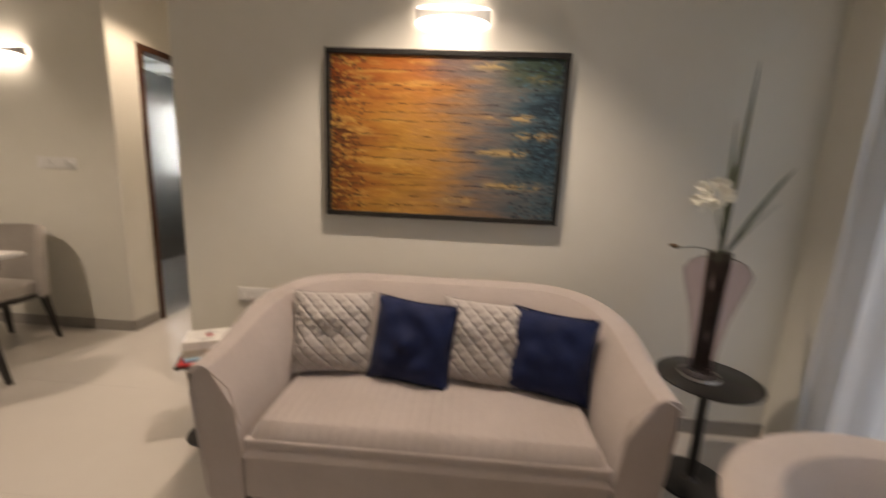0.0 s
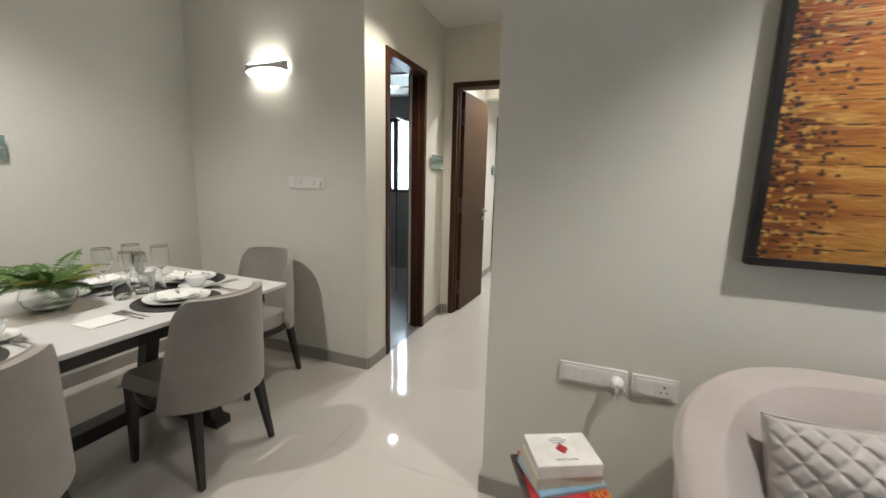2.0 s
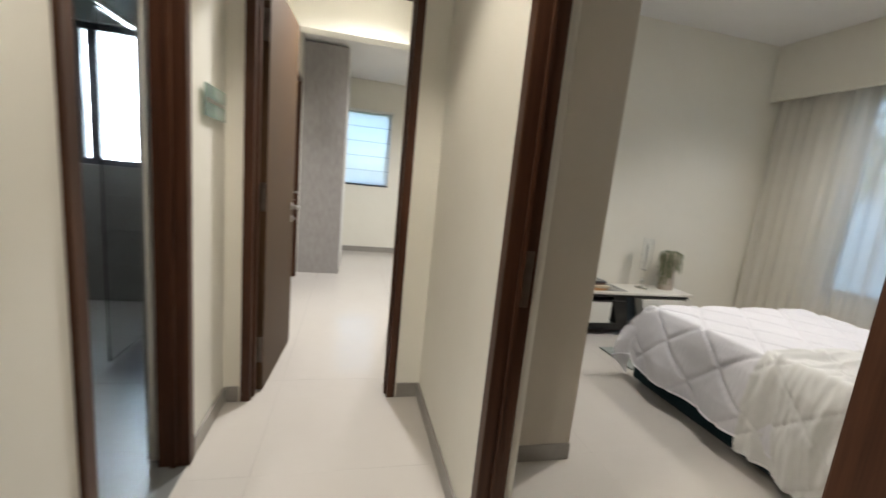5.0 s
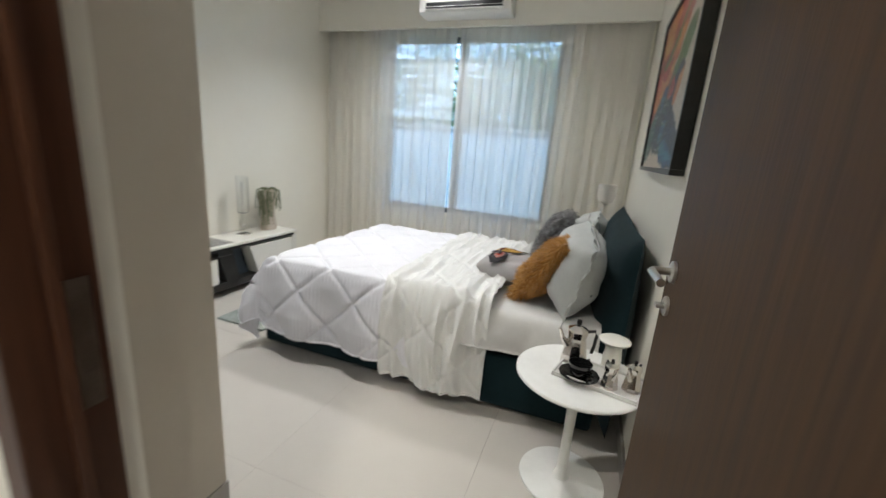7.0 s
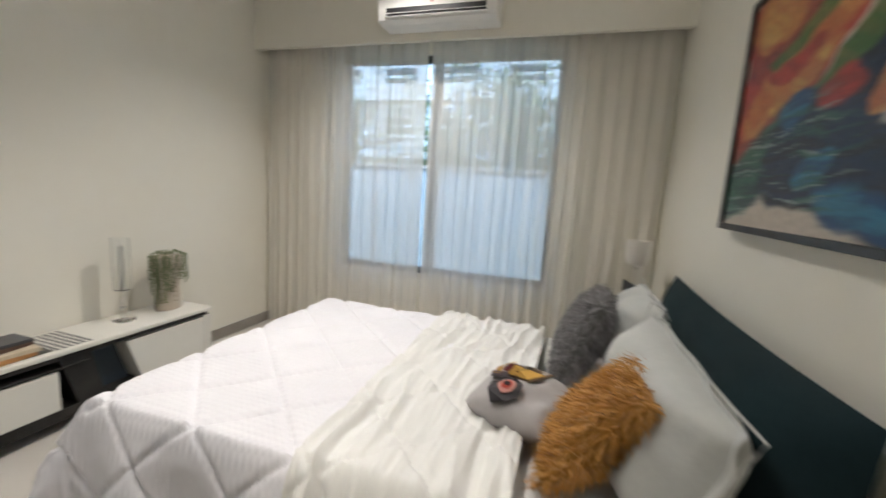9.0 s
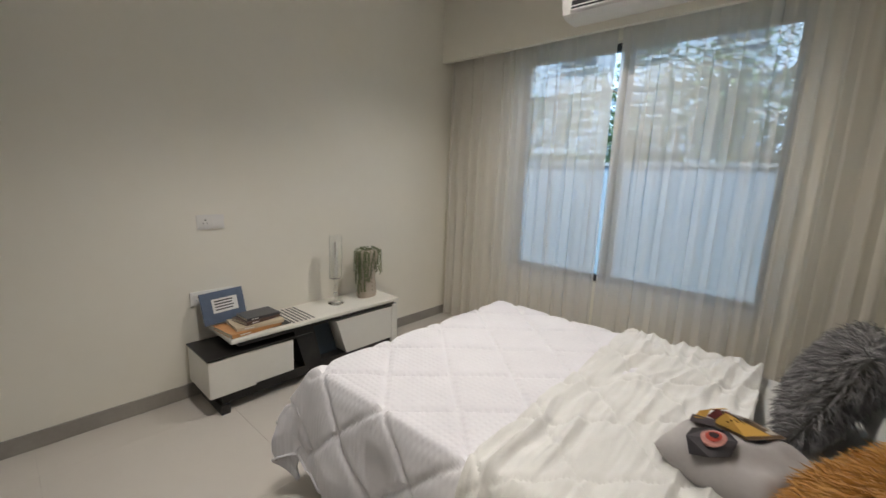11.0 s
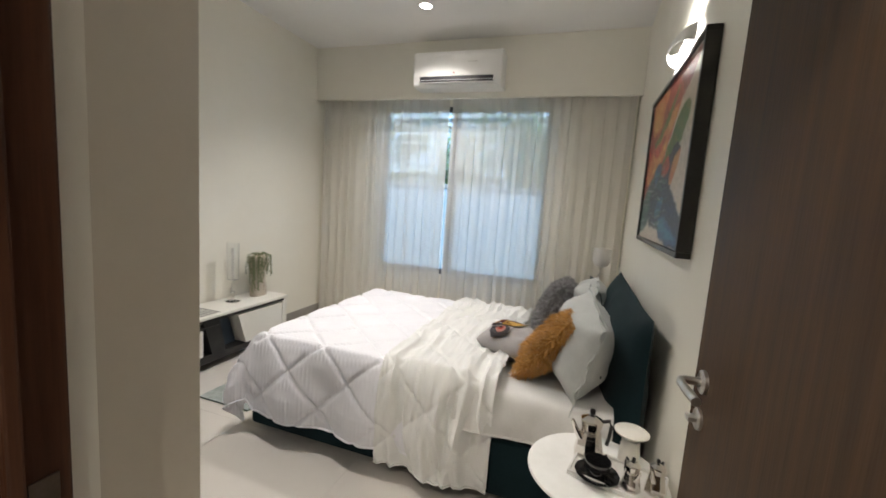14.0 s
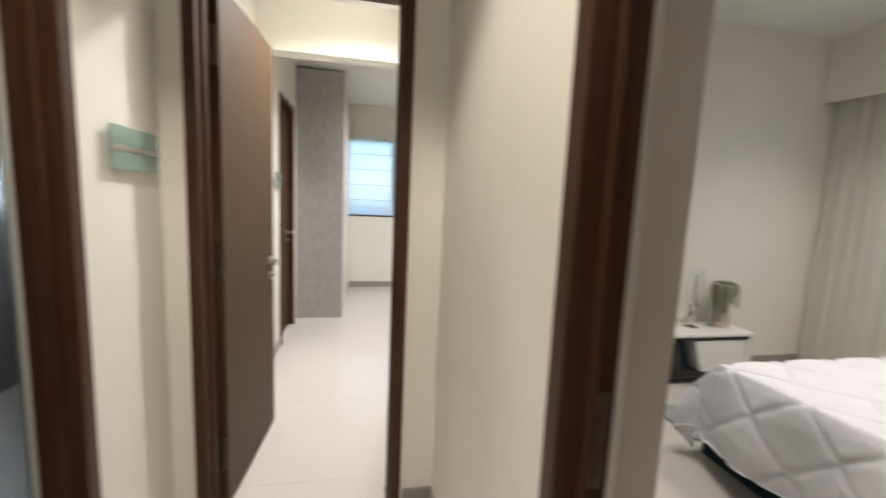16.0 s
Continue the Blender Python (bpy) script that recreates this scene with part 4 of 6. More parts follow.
def lattice(seed, nu, nv):
    """Smooth random values over the unit square, nu by nv knots, as a function of arrays u, v."""
    g = np.random.RandomState(seed).rand(nu + 2, nv + 2)

    def at(u, v):
        a, b = np.clip(u, 0, 1) * nu, np.clip(v, 0, 1) * nv
        i, j = np.minimum(a.astype(int), nu - 1), np.minimum(b.astype(int), nv - 1)
        p, q = a - i, b - j
        p, q = p * p * (3 - 2 * p), q * q * (3 - 2 * q)
        return (g[i, j] * (1 - p) + g[i + 1, j] * p) * (1 - q) + (g[i, j + 1] * (1 - p) + g[i + 1, j + 1] * p) * q
    return at


def cloud(seed, nu, nv, u, v, octaves=4):
    out, amp, tot = 0, 1.0, 0.0
    for k in range(octaves):
        out = out + amp * lattice(seed + k, nu * 2 ** k, nv * 2 ** k)(u, v)
        tot += amp
        amp *= 0.6
    return out / tot


def ease(x, a, b):
    t = np.clip((x - a) / (b - a), 0, 1)
    return t * t * (3 - 2 * t)


def over(col, c, m):
    return col * (1 - m[..., None]) + np.array(c) * m[..., None]


def oil_paint(name, stretch=(2.2, 1, 13)):
    """Oil paint whose colour is the canvas's own, with streaky relief."""
    m = mat(name, (0.3, 0.2, 0.1), 0.38, bump=0.55, bscale=11, stretch=stretch, detail=8)
    n, l = m.node_tree.nodes, m.node_tree.links
    a = n.new("ShaderNodeVertexColor")
    a.layer_name = "paint"
    l.new(a.outputs["Color"], n["Principled BSDF"].inputs["Base Color"])
    return m


def paint_canvas(ob, w, h, y, nu, nv, colours):
    """Lays a fine painted grid over a canvas; colours(u, v) gives its paint, u to the right and v down."""
    u, v = np.meshgrid(np.linspace(0, 1, nu + 1), np.linspace(0, 1, nv + 1), indexing="ij")
    col = np.clip(colours(u, v), 0.002, 0.9)
    vs = [((a - 0.5) * w, y, (0.5 - b) * h) for a, b in zip(u.ravel(), v.ravel())]
    k = lambda i, j: i * (nv + 1) + j
    me = bpy.data.meshes.new("painted_surface")
    me.from_pydata(vs, [], [(k(i, j), k(i, j + 1), k(i + 1, j + 1), k(i + 1, j)) for i in range(nu) for j in range(nv)])
    at = me.color_attributes.new("paint", "FLOAT_COLOR", "POINT")
    at.data.foreach_set("color", np.concatenate([col.reshape(-1, 3), np.ones((len(vs), 1))], 1).ravel().astype(np.float32))
    me.materials.append(ob.data.materials[0])
    p = new("painted_surface", me)
    p.parent = ob.parent
    return p


def canvas_of(picture):
    return [c for c in picture.children if c.name.startswith("canvas")][0]


def streaks(u, v):
    """Rust and amber at one side, slate and teal at the other, laid in level strokes."""
    t = u + 0.42 * (cloud(3, 4, 14, u, v) - 0.5) + 0.16 * (cloud(13, 10, 60, u, v, 3) - 0.5) - 0.07 * (v - 0.5)
    stops = [(0, (0.16, 0.05, 0.014)), (0.10, (0.32, 0.12, 0.026)), (0.30, (0.44, 0.22, 0.045)), (0.45, (0.40, 0.20, 0.06)), (0.56, (0.26, 0.16, 0.09)),
             (0.68, (0.15, 0.125, 0.115)), (0.80, (0.075, 0.095, 0.105)), (0.91, (0.030, 0.065, 0.085)), (1, (0.014, 0.030, 0.045))]
    col = np.stack([np.interp(t, [p for p, _ in stops], [c[k] for _, c in stops]) for k in range(3)], -1)
    col = col * (1 - ease(0.42 - v, -0.1, 0.45)[..., None] * ease(0.75 - u, 0, 0.4)[..., None] * np.array((0.12, 0.46, 0.45)))
    col = over(col, (0.62, 0.36, 0.10), 0.5 * ease(cloud(21, 7, 40, u, v), 0.56, 0.72) * ease(0.62 - u, 0, 0.3))
    col = over(col, (0.10, 0.035, 0.015), 0.28 * ease(cloud(31, 5, 34, u, v), 0.56, 0.74) * ease(0.8 - u, 0, 0.3))
    bar = np.zeros_like(u)
    for c, a, b in ((0.12, 0.80, 0.98), (0.05, 0.62, 0.76), (0.36, 0.70, 0.88), (0.58, 0.66, 0.86), (0.79, 0.70, 0.92), (0.90, 0.50, 0.64), (0.47, 0.82, 0.97)):
        bar = np.maximum(bar, np.exp(-((v - c) / 0.022) ** 2) * ease(u, a - 0.04, a + 0.03) * ease(b + 0.04 - u, 0, 0.06))
    col = over(col, (0.46, 0.31, 0.13), 0.85 * bar * ease(cloud(41, 26, 50, u, v, 3), 0.36, 0.58))
    col = over(col, (0.035, 0.06, 0.03), 0.7 * ease(u, 0.68, 0.82) * ease(0.24 - v, 0, 0.14))
    col = col * (0.78 + 0.44 * cloud(51, 40, 120, u, v, 3))[..., None]
    # small separate dabs near both ends, then thin broken level lines
    rs = random.Random(11)
    umber, ochre, slate, dusk = (0.02, 0.012, 0.010), (0.50, 0.28, 0.07), (0.05, 0.11, 0.14), (0.012, 0.018, 0.028)

    def dab(cu, cv, ru, rv, c):
        i0, i1 = np.searchsorted(u[:, 0], (cu - ru * 1.5, cu + ru * 1.5))
        j0, j1 = np.searchsorted(v[0], (cv - rv * 1.5, cv + rv * 1.5))
        uu, vv = u[i0:i1, j0:j1], v[i0:i1, j0:j1]
        if uu.size:
            m = ease(1.35 - np.hypot((uu - cu) / ru, (vv - cv) / rv), 0, 0.45)
            col[i0:i1, j0:j1] = over(col[i0:i1, j0:j1], c, 0.9 * m)
    for c, n, side in ((ochre, 150, 0), (umber, 210, 0), (slate, 260, 1), (dusk, 300, 1)):
        for _ in range(n):
            e = (0.15 if side == 0 else 0.20) * rs.random() ** 1.7
            dab(1 - e if side else e, rs.random(), rs.uniform(0.003, 0.0085), rs.uniform(0.003, 0.008), c)
    for level, dark in ((0.075, 1), (0.17, 0.6), (0.20, 0.9), (0.30, 0.8), (0.355, 1), (0.41, 0.7), (0.50, 0.5), (0.575, 0.9), (0.635, 0.9), (0.73, 0.7), (0.80, 0.9), (0.88, 0.6), (0.945, 0.8)):
        x, end = rs.uniform(0.03, 0.14), rs.uniform(0.55, 0.85)
        while x < end:
            ln = rs.uniform(0.012, 0.07)
            if rs.random() < dark:
                dab(x + ln / 2, level + rs.uniform(-0.004, 0.004) + 0.012 * math.sin(3 * x + level * 9), ln * 0.5, rs.uniform(0.0016, 0.0036), umber)
            x += ln * rs.uniform(0.8, 1.5)
    return col


def framed(name, label, at, rz, w, h, depth, border, canvas_mat, canvas_label):
    r = tagged(thing(name, at=at, rz=rz), label, "painting")
    for x0, z0, x1, z1 in ((-w / 2, -h / 2, w / 2, -h / 2 + border), (-w / 2, h / 2 - border, w / 2, h / 2), (-w / 2, -h / 2 + border, -w / 2 + border, h / 2 - border), (w / 2 - border, -h / 2 + border, w / 2, h / 2 - border)):
        part("frame", boxes((x0, -depth, z0, x1, 0, z1), bevel=0.003), M_BLACK, r, "black lacquered frame rail")
    part("canvas", boxes((-w / 2 + border, -depth + 0.012, -h / 2 + border, w / 2 - border, -0.004, h / 2 - border)), canvas_mat, r, canvas_label)
    return r


art = framed("painting", "wide abstract painting, rust to slate blue, in a black frame", (0.883, 3.668, 1.529), 0, 1.19, 0.818, 0.045, 0.026, oil_paint("streaked_oil_paint"), "streaked orange and blue canvas")
paint_canvas(canvas_of(art), 1.19 - 0.052, 0.818 - 0.052, -0.0332, 440, 300, streaks)
BW, BH = 1.09, 0.80
art2 = framed("painting", "abstract red, green and navy painting on beige, deep black frame", (1.475, 3.894, 1.648), 180, BW, BH, 0.050, 0.022,
              oil_paint("abstract_oil_paint", (3, 1, 7)), "abstract canvas, thick strokes on a beige ground")


def outline(pts):
    """A smooth closed outline through pts."""
    P, out = [np.array(p, float) for p in pts], []
    for i in range(len(P)):
        p0, p1, p2, p3 = P[i - 1], P[i], P[(i + 1) % len(P)], P[(i + 2) % len(P)]
        for t in np.arange(6) / 6:
            out.append(0.5 * ((2 * p1) + (p2 - p0) * t + (2 * p0 - 5 * p1 + 4 * p2 - p3) * t * t + (3 * p1 - p0 - 3 * p2 + p3) * t ** 3))
    return out


def inside(u, v, pts):
    """How far (u, v) lies inside the outline; negative outside."""
    o = outline(pts)
    d, odd = np.full(u.shape, 9.0), np.zeros(u.shape, bool)
    for a, b in zip(o, o[1:] + o[:1]):
        e = b - a
        t = np.clip(((u - a[0]) * e[0] + (v - a[1]) * e[1]) / max(1e-9, e @ e), 0, 1)
        d = np.minimum(d, np.hypot(u - a[0] - t * e[0], v - a[1] - t * e[1]))
        if abs(e[1]) > 1e-9:
            odd ^= ((a[1] > v) != (b[1] > v)) & (u < a[0] + (v - a[1]) / e[1] * e[0])
    return np.where(odd, d, -d)


RED, MAR, ORG, YEL = ((0.46, 0.045, 0.025), (0.30, 0.035, 0.02)), ((0.17, 0.018, 0.016), (0.33, 0.06, 0.04)), ((0.50, 0.15, 0.04), (0.56, 0.25, 0.07)), ((0.64, 0.38, 0.11), (0.52, 0.20, 0.06))
GRN, NVY = ((0.06, 0.15, 0.03), (0.13, 0.16, 0.04)), ((0.006, 0.020, 0.060), (0.010, 0.010, 0.022))
TGR, BLU = ((0.035, 0.13, 0.085), (0.014, 0.035, 0.045)), ((0.03, 0.17, 0.27), (0.012, 0.06, 0.16))
STROKES = [
    (RED, 0.02, [(0, 0), (.4, 0), (.8, 0), (.72, .2), (.56, .38), (.42, .52), (.2, .62), (0, .70), (0, .3)]),
    (ORG, 0.06, [(.05, .5), (.2, .36), (.45, .24), (.7, .10), (.84, .0), (.7, .22), (.5, .36), (.3, .48), (.08, .60)]),
    (MAR, 0.04, [(.34, .10), (.5, .04), (.7, .02), (.95, 0), (.84, .12), (.68, .2), (.5, .2), (.36, .3)]),
    (ORG, 0.05, [(.05, .02), (.26, 0), (.44, .03), (.36, .14), (.3, .24), (.12, .26), (.04, .18)]),
    (YEL, 0.04, [(.08, .08), (.18, .02), (.28, .06), (.27, .18), (.17, .24), (.08, .19)]),
    (MAR, 0.03, [(.02, .27), (.14, .28), (.28, .26), (.40, .20), (.46, .22), (.3, .33), (.12, .34), (.03, .33)]),
    (GRN, 0.03, [(.18, .33), (.32, .27), (.46, .20), (.6, .10), (.66, .10), (.52, .24), (.36, .33), (.22, .36)]),
    (RED, 0.03, [(.16, .38), (.30, .35), (.46, .33), (.42, .40), (.28, .44)]),
    (YEL, 0.06, [(.12, .58), (.28, .48), (.44, .38), (.54, .37), (.44, .47), (.28, .56), (.16, .62)]),
    (GRN, 0.03, [(.38, .56), (.5, .46), (.60, .36), (.74, .25), (.86, .23), (.9, .33), (.80, .42), (.7, .50), (.52, .58)]),
    (MAR, 0.04, [(0, .62), (.12, .60), (.3, .54), (.28, .62), (.12, .70), (0, .72)]),
    (TGR, 0.07, [(0, .74), (.12, .64), (.26, .56), (.44, .50), (.56, .54), (.5, .68), (.34, .80), (.2, .93), (.08, .97), (0, .95)]),
    (NVY, 0.05, [(.22, .80), (.26, .64), (.32, .52), (.42, .50), (.5, .60), (.64, .64), (.76, .70), (.88, .78), (1, .86), (1, 1), (.72, .99), (.56, .93), (.42, .90), (.30, .93)]),
    (NVY, 0.02, [(.48, .66), (.53, .56), (.62, .48), (.74, .43), (.81, .45), (.74, .50), (.69, .58), (.72, .68), (.58, .70)]),
    (RED, 0.04, [(.48, .52), (.6, .48), (.64, .54), (.56, .60), (.48, .58)]),
    (BLU, 0.05, [(.54, .86), (.66, .84), (.82, .90), (.97, .97), (.78, .985), (.6, .95)]),
    (BLU, 0.04, [(.28, .56), (.36, .50), (.44, .52), (.42, .60), (.34, .64)]),
    (BLU, 0.03, [(.44, .78), (.56, .70), (.60, .74), (.56, .82), (.46, .84)]),
    (ORG, 0.02, [(.66, .62), (.71, .52), (.82, .45), (.80, .55), (.72, .65)]),
]


def abstract(u, v):
    """Broad curved strokes of red, green and navy paint, streaked along their length, on bare beige."""
    wu, wv = u + 0.06 * (cloud(5, 7, 7, u, v) - 0.5), v + 0.07 * (cloud(9, 7, 7, u, v) - 0.5)
    col = np.ones(u.shape + (3,)) * np.array((0.58, 0.50, 0.41)) * (0.9 + 0.2 * cloud(77, 8, 8, u, v))[..., None]
    for k, ((c1, c2), soft, pts) in enumerate(STROKES):
        d = inside(wu, wv, pts)
        s, c = (wu + wv) / 2, (wu - wv) / 2 + 0.5
        n = cloud(100 + 7 * k, 5, 34, s, c) if k < 10 else cloud(100 + 7 * k, 5, 40, u, wv)
        m = ease(d + 0.6 * soft * (n - 0.5), -0.3 * soft, 0.35 * soft)
        f = ease(n, 0.36, 0.66)[..., None]
        col = col * (1 - m[..., None]) + (np.array(c1) * (1 - f) + np.array(c2) * f) * m[..., None]
    low = ease(v, 0.5, 0.6) * ease(0.75 - u, 0, 0.2)
    n = cloud(301, 6, 90, u, wv, 3)
    ground = ease(inside(wu, wv, STROKES[11][2]) + 0.02, 0, 0.03) + ease(inside(wu, wv, STROKES[12][2]) + 0.02, 0, 0.03)
    col = over(col, (0.30, 0.36, 0.33), 0.75 * low * ease(n, 0.64, 0.72) * np.clip(ground, 0, 1))
    col = over(col, (0.03, 0.12, 0.09), 0.7 * low * ease(cloud(311, 6, 70, u, wv, 3), 0.60, 0.70) * np.clip(ground, 0, 1))
    return 0.86 * col * (0.8 + 0.4 * cloud(401, 60, 60, u, v, 2))[..., None]


paint_canvas(canvas_of(art2), BW - 0.044, BH - 0.044, -0.0385, 260, 200, abstract)


# ---- switches, sockets and the air conditioner ----


def switch_plate(at, rz, modules, label, width=None):
    w = width or 0.03 + 0.046 * len(modules)
    r = tagged(thing("switch_plate", at=at, rz=rz), label, "switch")
    part("plate", boxes((-w / 2, -0.009, -0.043, w / 2, 0, 0.043), bevel=0.004), M_PLAST, r)
    part("inner_frame", boxes((-w / 2 + 0.01, -0.0115, -0.032, w / 2 - 0.01, -0.0085, 0.032), bevel=0.0015), M_PLAST, r)
    dk = mat("dark_socket_hole", (0.02, 0.02, 0.02), 0.6)
    step = (w - 0.03) / len(modules)
    for i, k in enumerate(modules):
        cx = -w / 2 + 0.015 + step * (i + 0.5)
        if k == "s":
            bm = boxes((cx - step * 0.44, -0.0155, -0.026, cx + step * 0.44, -0.0115, 0.026), bevel=0.001)
            for v in list(bm.verts):
                if v.co.z > 0 and v.co.y < -0.013:
                    v.co.y += 0.0025
            part("rocker", bm, M_PLAST, r)
        elif k == "d":
            part("dimmer_knob", lathe([(0, 0), (0.019, 0), (0.018, 0.018), (0, 0.018)], 24, m=pose(cx, -0.0115, 0, 90)), M_PLAST, r, smooth=True)
        else:
            part("socket_face", boxes((cx - step * 0.46, -0.0135, -0.027, cx + step * 0.46, -0.0115, 0.027), bevel=0.001), M_PLAST, r)
            bm = bmesh.new()
            for a, b, rr in ((0, 0.012, 0.004), (-0.010, -0.008, 0.003), (0.010, -0.008, 0.003)):
                lathe([(0, 0), (rr, 0)], 12, bm, pose(cx + a, -0.0138, b, 90))
            part("socket_hole", bm, dk, r, "dark socket pin holes")
    return r


sp = switch_plate((-0.1225, 3.67, 0.638), 0, "sssssp", "long white modular switch and socket plate beside the sofa", 0.236)
part("plug", lathe([(0, 0), (0.021, 0), (0.023, 0.01), (0.018, 0.035), (0.008, 0.045), (0, 0.045)], 24, m=pose(0.085, -0.013, 0.0, 90)), M_PLAST, sp, "white plug pushed into the socket", True)
part("plug_tail", tube([(0.085, -0.052, -0.004), (0.085, -0.058, -0.02), (0.085, -0.056, -0.05)], 0.007, 10), M_PLAST, sp, smooth=True)
switch_plate((0.088, 3.67, 0.635), 0, "sp", "white double switch and socket plate behind the sofa arm", 0.15)
switch_plate((-2.045, 4.45, 1.31), 0, "psspd", "white modular plate with sockets, switches and a dimmer", 0.235)
switch_plate((-2.20, 4.45, 1.31), 0, "s", "small square white switch plate", 0.075)
switch_plate((1.10, 7.14, 1.055), 0, "ps", "white double socket plate high above the console", 0.15)
switch_plate((1.085, 7.14, 0.60), 0, "psps", "long white socket plate behind the books", 0.24)
switch_plate((0.62, 3.892, 0.45), 180, "ps", "white socket plate low on the wall by the bed", 0.15)


def glass_panel(at, rz, k=1.0):
    r = tagged(thing("control_panel", at=at, rz=rz), "greenish glass touch control panel on a white base", "control panel")
    part("base", boxes((-0.09 * k, -0.014, -0.045, 0.09 * k, 0, 0.045), bevel=0.004), M_PLAST, r)
    part("glass", boxes((-0.13 * k, -0.022, -0.065, 0.13 * k, -0.015, 0.065), bevel=0.001), mat("green_tinted_glass", (0.45, 0.58, 0.52), 0.05, trans=0.6), r, "green tinted glass face")
    part("band", boxes((-0.128 * k, -0.0245, -0.008, 0.128 * k, -0.023, 0.008)), M_STEEL, r)
    return r


glass_panel((-1.6, 5.66, 1.51), 90)
glass_panel((-3.19, 3.27, 1.47), 90, 0.65)
glass_panel((-1.6, 7.80, 1.50), 90, 0.7)

ac = tagged(thing("air_conditioner", at=(3.098, 5.485, 2.442)), "white split air conditioner over the window, its dark louvre slot open", "air conditioner")
prof = [(0, 0.0), (-0.15, 0.0), (-0.19, 0.018), (-0.205, 0.06), (-0.212, 0.10), (-0.212, 0.27), (-0.20, 0.305), (-0.17, 0.317), (0, 0.317)]


def ac_shell(u, v):
    k = v * (len(prof) - 1)
    i = min(int(k), len(prof) - 2)
    f = k - i
    return (prof[i][0] * (1 - f) + prof[i + 1][0] * f, 0.41 - 0.82 * u, prof[i][1] * (1 - f) + prof[i + 1][1] * f)


part("body", sheet(ac_shell, 6, 32, 0.006), M_PLAST, ac, smooth=True)
for s in (-1, 1):
    bm = bmesh.new()
    a_, b_ = [bm.verts.new((x, s * 0.411, z)) for x, z in prof], [bm.verts.new((x * 0.985, s * 0.419, z * 0.98 + 0.003)) for x, z in prof]
    bm.faces.new(a_)
    bm.faces.new(b_)
    for i in range(len(prof)):
        j = (i + 1) % len(prof)
        bm.faces.new((a_[i], a_[j], b_[j], b_[i]))
    part("end_cap", bm, M_PLAST, ac)
M_SLOT = mat("dark_vent_slot", (0.01, 0.01, 0.012), 0.5)
part("vent_slot", boxes((-0.2135, -0.35, 0.038, -0.19, 0.35, 0.088), bevel=0.002), M_SLOT, ac, "dark air outlet")
for i, z in enumerate((0.050, 0.030)):
    part("louvre", sheet(lambda u, v, z=z: (-0.222 + 0.02 * v, -0.355 + 0.71 * u, z - 0.004 * v + 0.004 * math.sin(math.pi * v)), 8, 4, 0.003), M_PLAST, ac, "white louvre blade", True)
part("display_bar", boxes((-0.2145, -0.20, 0.205, -0.2115, -0.11, 0.212)), M_STEEL, ac)
part("badge", lathe([(0, 0), (0.008, 0), (0.008, 0.002), (0, 0.002)], 16, m=pose(-0.212, 0.02, 0.115, 0, -90)), mat("badge_red", (0.3, 0.03, 0.05), 0.4), ac)

# ---- bed ----
bed = tagged(thing("bed"), "upholstered teal velvet bed with a padded headboard, made up in white", "bed")
BX0, BX1, BY0, BY1 = 1.05, 2.44, 4.02, 5.98
part("base", boxes((BX0, BY0 + 0.01, 0.03, BX1, BY1, 0.32), bevel=0.02), M_TEAL, bed, "teal velvet bed base")
part("plinth", boxes((BX0 + 0.05, BY0 + 0.02, 0.0, BX1 - 0.05, BY1 - 0.05, 0.03)), M_BLACK, bed)
part("mattress", boxes((BX0 + 0.005, BY0 + 0.04, 0.322, BX1 - 0.005, BY1 - 0.02, 0.535), bevel=0.045), M_SHEET, bed, "white mattress")
hb = pillow("headboard", 1.43, 0.965, 0.26, M_TEAL, bed, "padded teal headboard with pointed top corners", seed=3, n=40)
for v in hb.data.vertices:
    v.co.y *= 1.35 if v.co.y > 0 else 0.42
hb.matrix_basis = pose(1.70, 3.965, 0.035)
part("headboard_seam", tube([(1.70 + 0.64 * math.cos(a), 4.125, 0.52 + 0.40 * math.sin(a)) for a in np.linspace(0.4, math.pi - 0.4, 24)], 0.003, 6), M_TEAL, bed, smooth=True)


